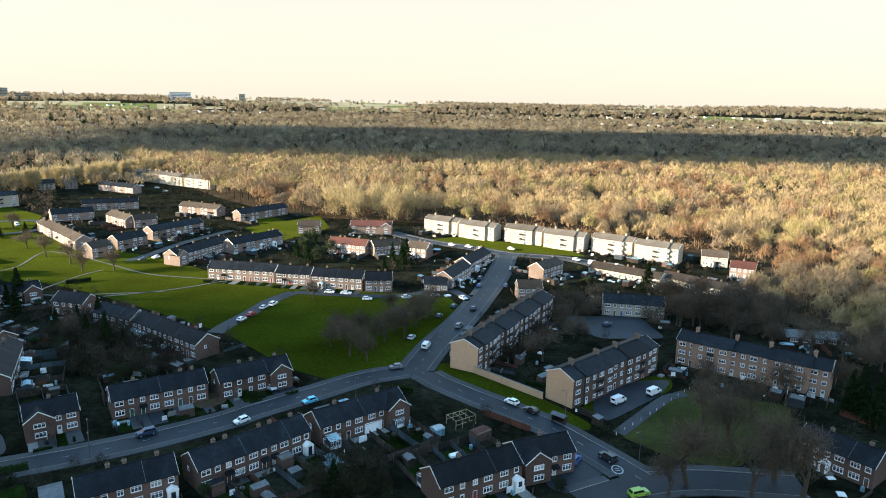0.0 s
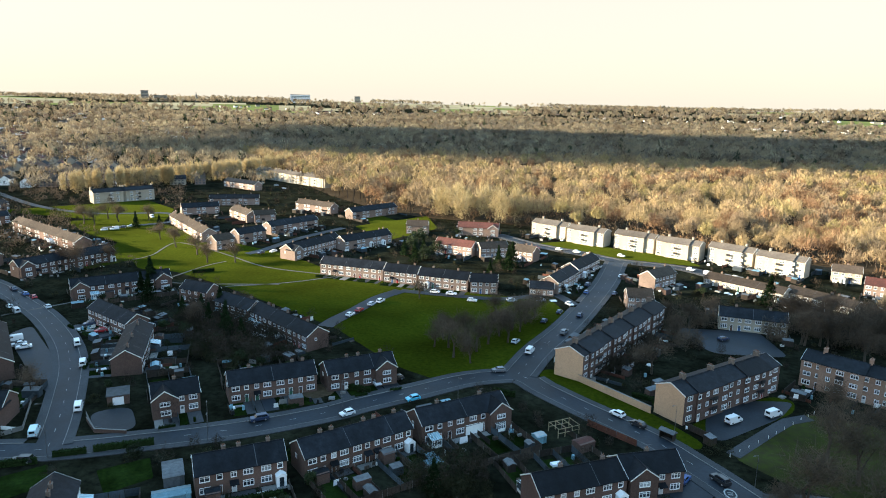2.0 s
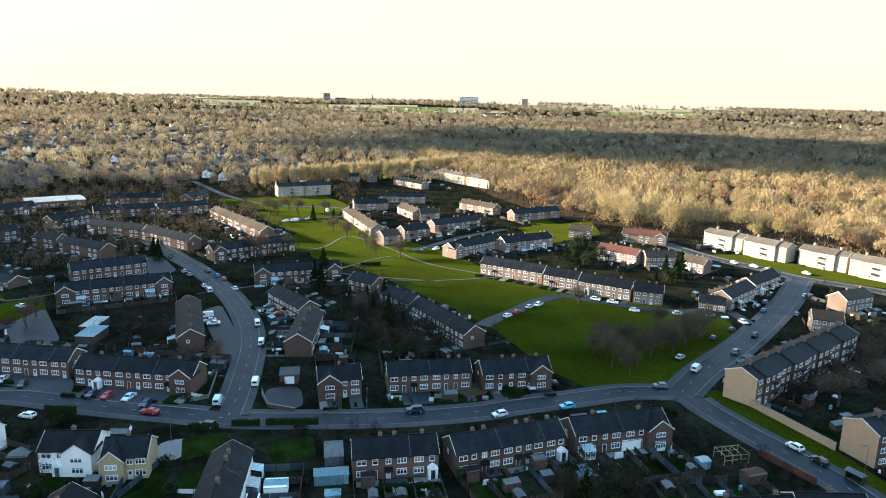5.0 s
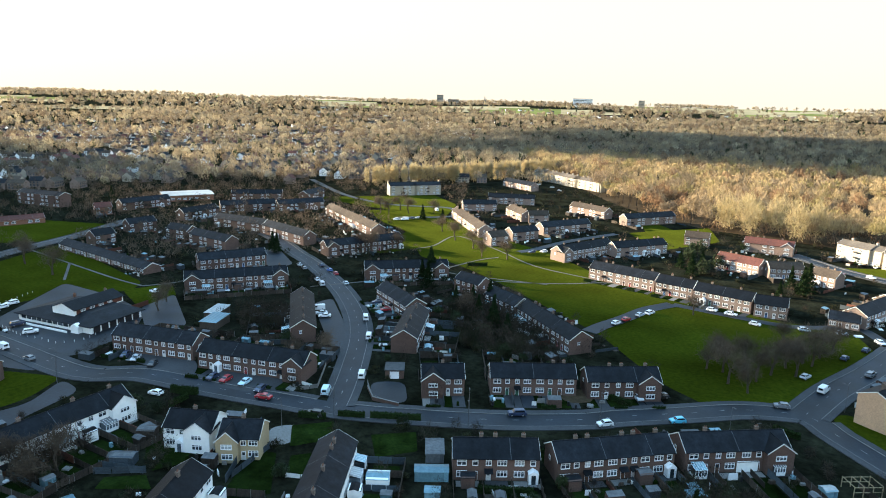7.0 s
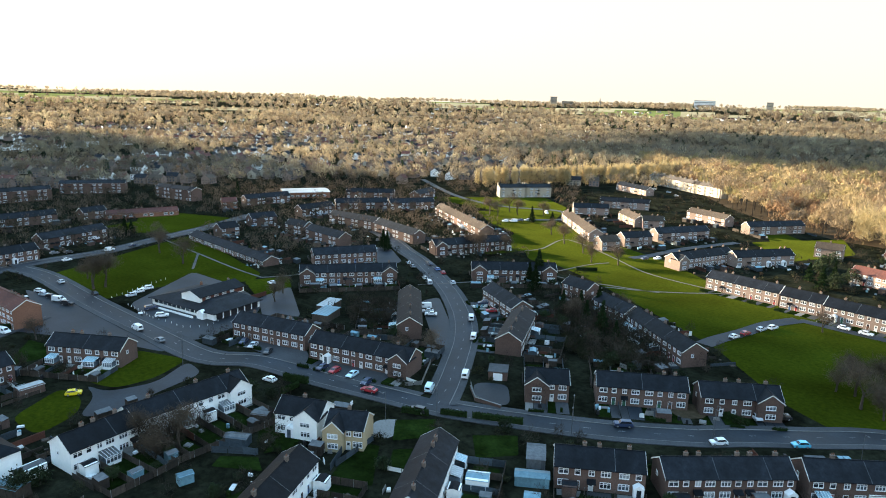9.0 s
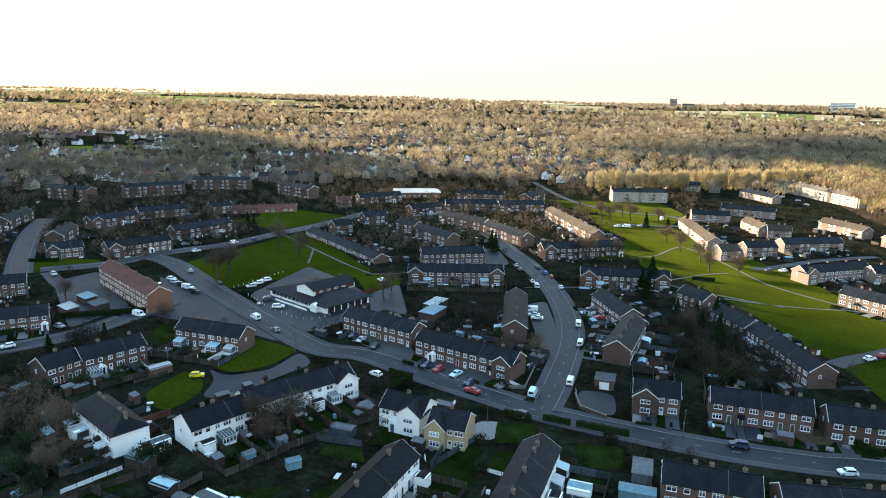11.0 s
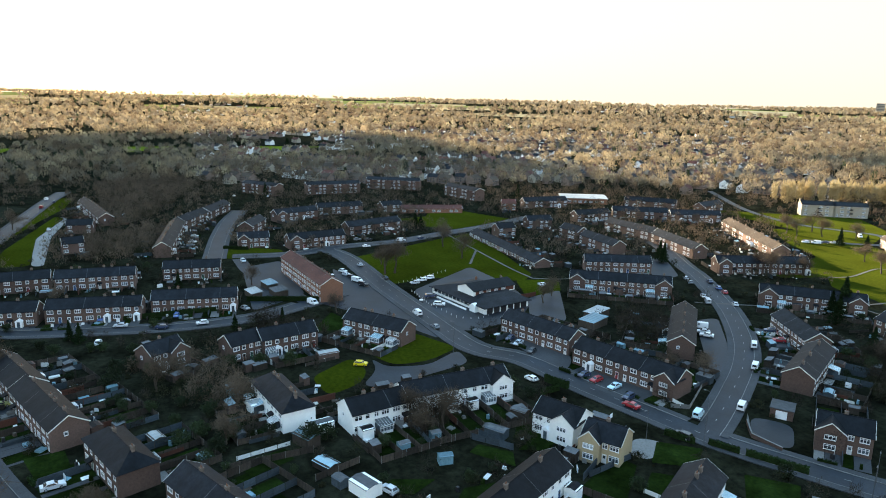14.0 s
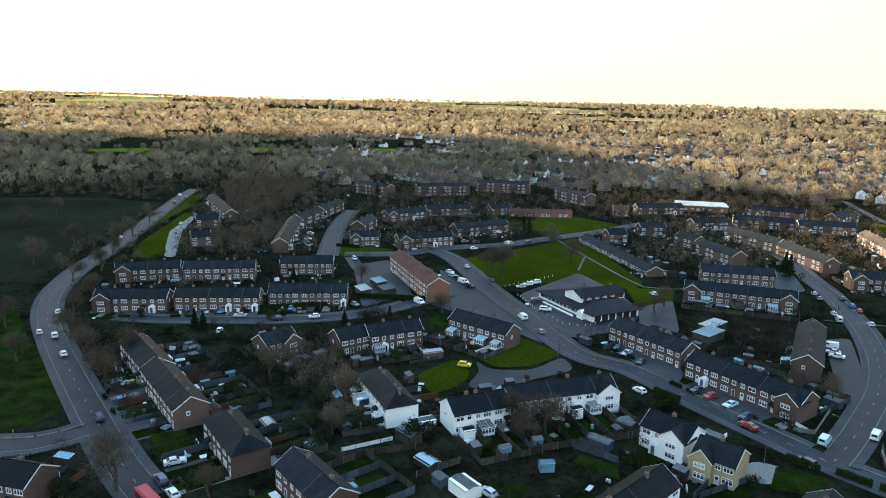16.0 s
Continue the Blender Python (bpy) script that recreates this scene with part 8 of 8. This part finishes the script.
for poly, gap, evergreen in THICKETS:
    xs, ys = [q[0] for q in poly], [q[1] for q in poly]
    for k in range(int((max(xs) - min(xs)) * (max(ys) - min(ys)) / gap ** 2)):
        p = (sr.uniform(min(xs), max(xs)), sr.uniform(min(ys), max(ys)))
        if inside(p, poly) and is_free(p):
            s = sr.uniform(0.7, 1.8)
            if sr.random() < evergreen:
                green_.append(twig_cloud(rng, 260, (*p, s * 1.1), (1.7 * s, 1.7 * s, 1.6 * s), 0.6, 0.13))
            else:
                (grey_ if gap > 2.5 else brown_).append(twig_cloud(rng, 150, (*p, s * 2.2), (1.9 * s, 1.9 * s, 2.4 * s), 1.3, 0.11))
stuff("garden_shrubs", np.concatenate(green_), SCRUB, "dark evergreen shrubs and climbers in the gardens", "shrubs")
# The farther scrub takes the lighter twig colour in place of haze.
stuff("scrub_belt", np.concatenate(grey_), TWIG, "grey-brown bare scrub along the edge of the estate, lightened for haze", "shrubs")
stuff("garden_saplings", np.concatenate(brown_), DARKTWIG, "small bare garden trees and bushes", "shrubs")
# fences and sheds of the gardens further off
ff, fs, fsr = Build(), Build(), Build()
gr = random.Random(31)
for hx, hy, ht, hl, hd in HOUSES:
    dist = math.hypot(hx, hy)
    if not 140 < dist < 500:
        continue
    M = pose(hx, hy, 0, 0, 0, math.degrees(ht))
    n = max(1, round(hl * 2 / 5.4))
    for side in (-1, 1):
        for i in range(n + 1):
            px = -hl + 2 * hl * i / n
            a, b_ = M @ Vector((px, side * (hd + 0.5), 0)), M @ Vector((px, side * (hd + gr.uniform(5, 10)), 0))
            mid = (a + b_) / 2
            if not is_free((mid.x, mid.y)) or not is_free((b_.x, b_.y)) or gr.random() < 0.25:
                continue
            h = gr.choice((0.9, 1.3, 1.7))
            d = (b_ - a).normalized()
            w = Vector((-d.y, d.x, 0)) * 0.06
            up = Vector((0, 0, h))
            c = [a - w, b_ - w, b_ + w, a + w]
            for k in range(4):
                q = c[(k + 1) % 4]
                ff.poly([c[k], q, q + up, c[k] + up], i % 3)
            ff.poly([p + up for p in c], i % 3)
            if gr.random() < 0.3:
                p = b_ + w * gr.choice((-25, 25))
                if not is_free((p.x, p.y)):
                    continue
                S = Matrix.Translation((p.x, p.y, 0)) @ M.to_quaternion().to_matrix().to_4x4()
                L2, D2, H2 = gr.uniform(.9, 2.2), gr.uniform(.8, 1.3), gr.uniform(1.7, 2.3)
                mt = gr.randint(0, 3)
                cs = [S @ Vector(v) for v in ((-L2, -D2, 0), (L2, -D2, 0), (L2, D2, 0), (-L2, D2, 0))]
                for k in range(4):
                    q = cs[(k + 1) % 4]
                    fs.poly([cs[k], q, q + Vector((0, 0, H2)), cs[k] + Vector((0, 0, H2))], mt)
                fsr.poly([c_ + Vector((0, 0, H2 + (.35 if k > 1 else 0.02))) for k, c_ in enumerate(cs)], gr.choice((0, 0, 0, 2, 3, 1)))
tagged(new("garden_fences", ff.mesh("garden_fences", [WOOD, BLUEWOOD, REDWOOD])), "low fences between the farther back gardens", "fences", kind="stuff")
tagged(new("small_sheds", fs.mesh("small_sheds", [WOOD, BLUEWOOD, WOOD, BRICK])), "small sheds in the farther back gardens", "sheds", kind="stuff")
tagged(new("small_shed_roofs", fsr.mesh("small_shed_roofs", [FELT, TEAL, FELT, FELT])), "sheet and felt roofs of small sheds", "sheds", kind="stuff")
# bins, pots, boards, tubs and tarpaulins of the gardens
cl = Build()
cr = random.Random(58)
for hx, hy, ht, hl, hd in HOUSES:
    if not 70 < math.hypot(hx, hy) < 420:
        continue
    M = pose(hx, hy, 0, 0, 0, math.degrees(ht))
    for k in range(int(hl * 1.9)):
        p = M @ Vector((cr.uniform(-hl, hl), cr.choice((-1, 1)) * (hd + abs(cr.gauss(0, 4.5)) + 0.3), 0.04))
        if not is_free((p.x, p.y)):
            continue
        Q = Matrix.Translation(p) @ Matrix.Rotation(ht + cr.choice((0, 0, 1.57, cr.uniform(0, 3))), 4, "Z")
        pick = cr.random()
        if pick < 0.35:
            w, d, h, mt = 0.3, 0.36, 1.05, cr.choice((0, 0, 1, 4))
        elif pick < 0.6:
            w, d, h, mt = cr.uniform(.3, .8), cr.uniform(.2, .5), cr.uniform(.3, .8), cr.choice((2, 3, 3, 5, 6))
        elif pick < 0.8:
            w, d, h, mt = cr.uniform(.6, 1.4), cr.uniform(.5, .9), cr.uniform(.06, .5), cr.choice((2, 3, 4, 5, 6))
        else:
            w, d, h, mt = cr.uniform(.5, 1.3), 0.06, cr.uniform(.8, 1.6), cr.choice((2, 3, 5, 6))
        lo = [Q @ Vector(v) for v in ((-w, -d, 0), (w, -d, 0), (w, d, 0), (-w, d, 0))]
        hi = [Q @ Vector((v[0] * .9, v[1] * .9, h)) for v in ((-w, -d), (w, -d), (w, d), (-w, d))]
        for j in range(4):
            cl.poly([lo[j], lo[(j + 1) % 4], hi[(j + 1) % 4], hi[j]], mt)
        cl.poly(hi, mt)
tagged(new("garden_clutter", cl.mesh("garden_clutter", [BLACK, LAWN, TRIM, CONCRETE, TEAL, WOOD, UPVC])), "bins, tubs, boards and garden seats strewn about the gardens", "clutter", kind="stuff")
# far houses among the trees, in rows along their streets
fw, fr = Build(), Build()
hr = random.Random(9)
sites = []
for iu in range(-60, 60):
    for iv in range(-40, 40):
        u, v = iu * 17 + hr.uniform(-2, 2), 850 + iv * 34 + (11 if iv % 2 else -4)
        c, q = math.cos(radians(28)), math.sin(radians(28))
        px, py = (u - 450) * c - (v - 250) * q, (u - 450) * q + (v - 250) * c
        if 620 < math.hypot(px, py) < 1550 and hr.random() < 0.85:
            sites.append((px, py, 28 + 14 * noise.noise(Vector((px * 0.004, py * 0.004, 8))) + (90 if noise.noise(Vector((px * 0.003, py * 0.003, 30))) > 0.15 else 0)))
for i in range(1500):
    a, r = hr.uniform(-38, 108), 1450 + 2300 * hr.random()
    sites.append((-r * math.sin(radians(a)), r * math.cos(radians(a)), hr.choice((20, 35, 75, 110)) + hr.uniform(-12, 12)))
for px, py, turn in sites:
    r, a = math.hypot(px, py), math.degrees(math.atan2(-px, py))
    if not in_town(px, py) or inside((px, py), WOOD_EDGE) or any(inside((px, py), q) for q in GREENS):
        continue
    z = ground_height(px, py)
    L, D, e, rr = hr.choice((9, 11, 13)) if r < 1550 else hr.choice((10, 14, 20)), 8, 5, 8.0
    M = pose(px, py, z, 0, 0, turn)

    def W(p):
        return tuple(M @ Vector(p))
    h = D / 2
    wall = hr.choice((0, 0, 0, 0, 1, 1, 2) if r < 850 else (0, 0, 1, 1, 2, 2))
    tile = hr.choice((0, 0, 1, 2))
    corner = [[W((xx, yy, zz)) for yy, zz in ((-h, -1), (h, -1), (h, e), (0, rr), (-h, e))] for xx in (-L / 2, L / 2)]
    lo, hi = corner
    fw.poly(lo, wall).poly(hi[::-1], wall).poly([lo[0], lo[4], hi[4], hi[0]], wall).poly([lo[1], hi[1], hi[2], lo[2]], wall)
    for s in (-1, 1):
        fr.poly([W((-L / 2 - .2, s * (h + .3), e - .1)), W((L / 2 + .2, s * (h + .3), e - .1)), W((L / 2 + .2, 0, rr + .15)), W((-L / 2 - .2, 0, rr + .15))], tile)
        if r < 1200:
            for k in range(int(L / 3)):
                for zz in (0.9, 3.2):
                    xx = -L / 2 + 1.5 + k * 3
                    fw.poly([W((xx - .7, s * (h + .03), zz)), W((xx + .7, s * (h + .03), zz)), W((xx + .7, s * (h + .03), zz + 1.2)), W((xx - .7, s * (h + .03), zz + 1.2))], 3)
    if r < 1550:
        for x0 in (-L / 2 + .6, L / 2 - 1.4):
            st = [W(p) for p in ((x0, -.4, rr - .6), (x0 + .8, -.4, rr - .6), (x0 + .8, .4, rr - .6), (x0, .4, rr - .6))]
            tp = [(p[0], p[1], p[2] + 2.0) for p in st]
            for k in range(4):
                fw.poly([st[k], st[(k + 1) % 4], tp[(k + 1) % 4], tp[k]], 0)
            fw.poly(tp, 0)
tagged(new("far_houses", fw.mesh("far_houses", [PINKBRICK, CREAM, WHITE, GLASS])), "far houses among the trees", "houses", kind="stuff")
tagged(new("far_roofs", fr.mesh("far_roofs", [LITBROWNTILE, SLATE, CLAY])), "brown and grey tiled roofs of the far houses", "houses", kind="stuff")


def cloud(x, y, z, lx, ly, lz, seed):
    """An unseen cloud bank of overlapping rounded billows, added to cast shade."""
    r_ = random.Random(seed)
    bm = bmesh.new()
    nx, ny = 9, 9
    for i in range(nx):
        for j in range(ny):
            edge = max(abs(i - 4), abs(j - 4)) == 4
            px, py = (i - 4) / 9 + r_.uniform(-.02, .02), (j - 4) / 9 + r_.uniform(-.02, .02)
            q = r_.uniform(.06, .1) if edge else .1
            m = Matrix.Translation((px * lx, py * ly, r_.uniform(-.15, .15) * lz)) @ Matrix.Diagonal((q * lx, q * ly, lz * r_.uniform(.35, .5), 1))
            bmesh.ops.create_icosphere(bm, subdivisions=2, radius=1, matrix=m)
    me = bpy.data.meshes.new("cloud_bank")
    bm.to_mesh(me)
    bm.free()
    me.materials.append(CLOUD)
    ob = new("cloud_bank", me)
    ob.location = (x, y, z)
    tagged(ob, "unseen grey cloud bank added to shade the land from the low sun", "cloud", kind="structure")


# Clouds added out of view, set sunward so their shadows cover chosen ground.
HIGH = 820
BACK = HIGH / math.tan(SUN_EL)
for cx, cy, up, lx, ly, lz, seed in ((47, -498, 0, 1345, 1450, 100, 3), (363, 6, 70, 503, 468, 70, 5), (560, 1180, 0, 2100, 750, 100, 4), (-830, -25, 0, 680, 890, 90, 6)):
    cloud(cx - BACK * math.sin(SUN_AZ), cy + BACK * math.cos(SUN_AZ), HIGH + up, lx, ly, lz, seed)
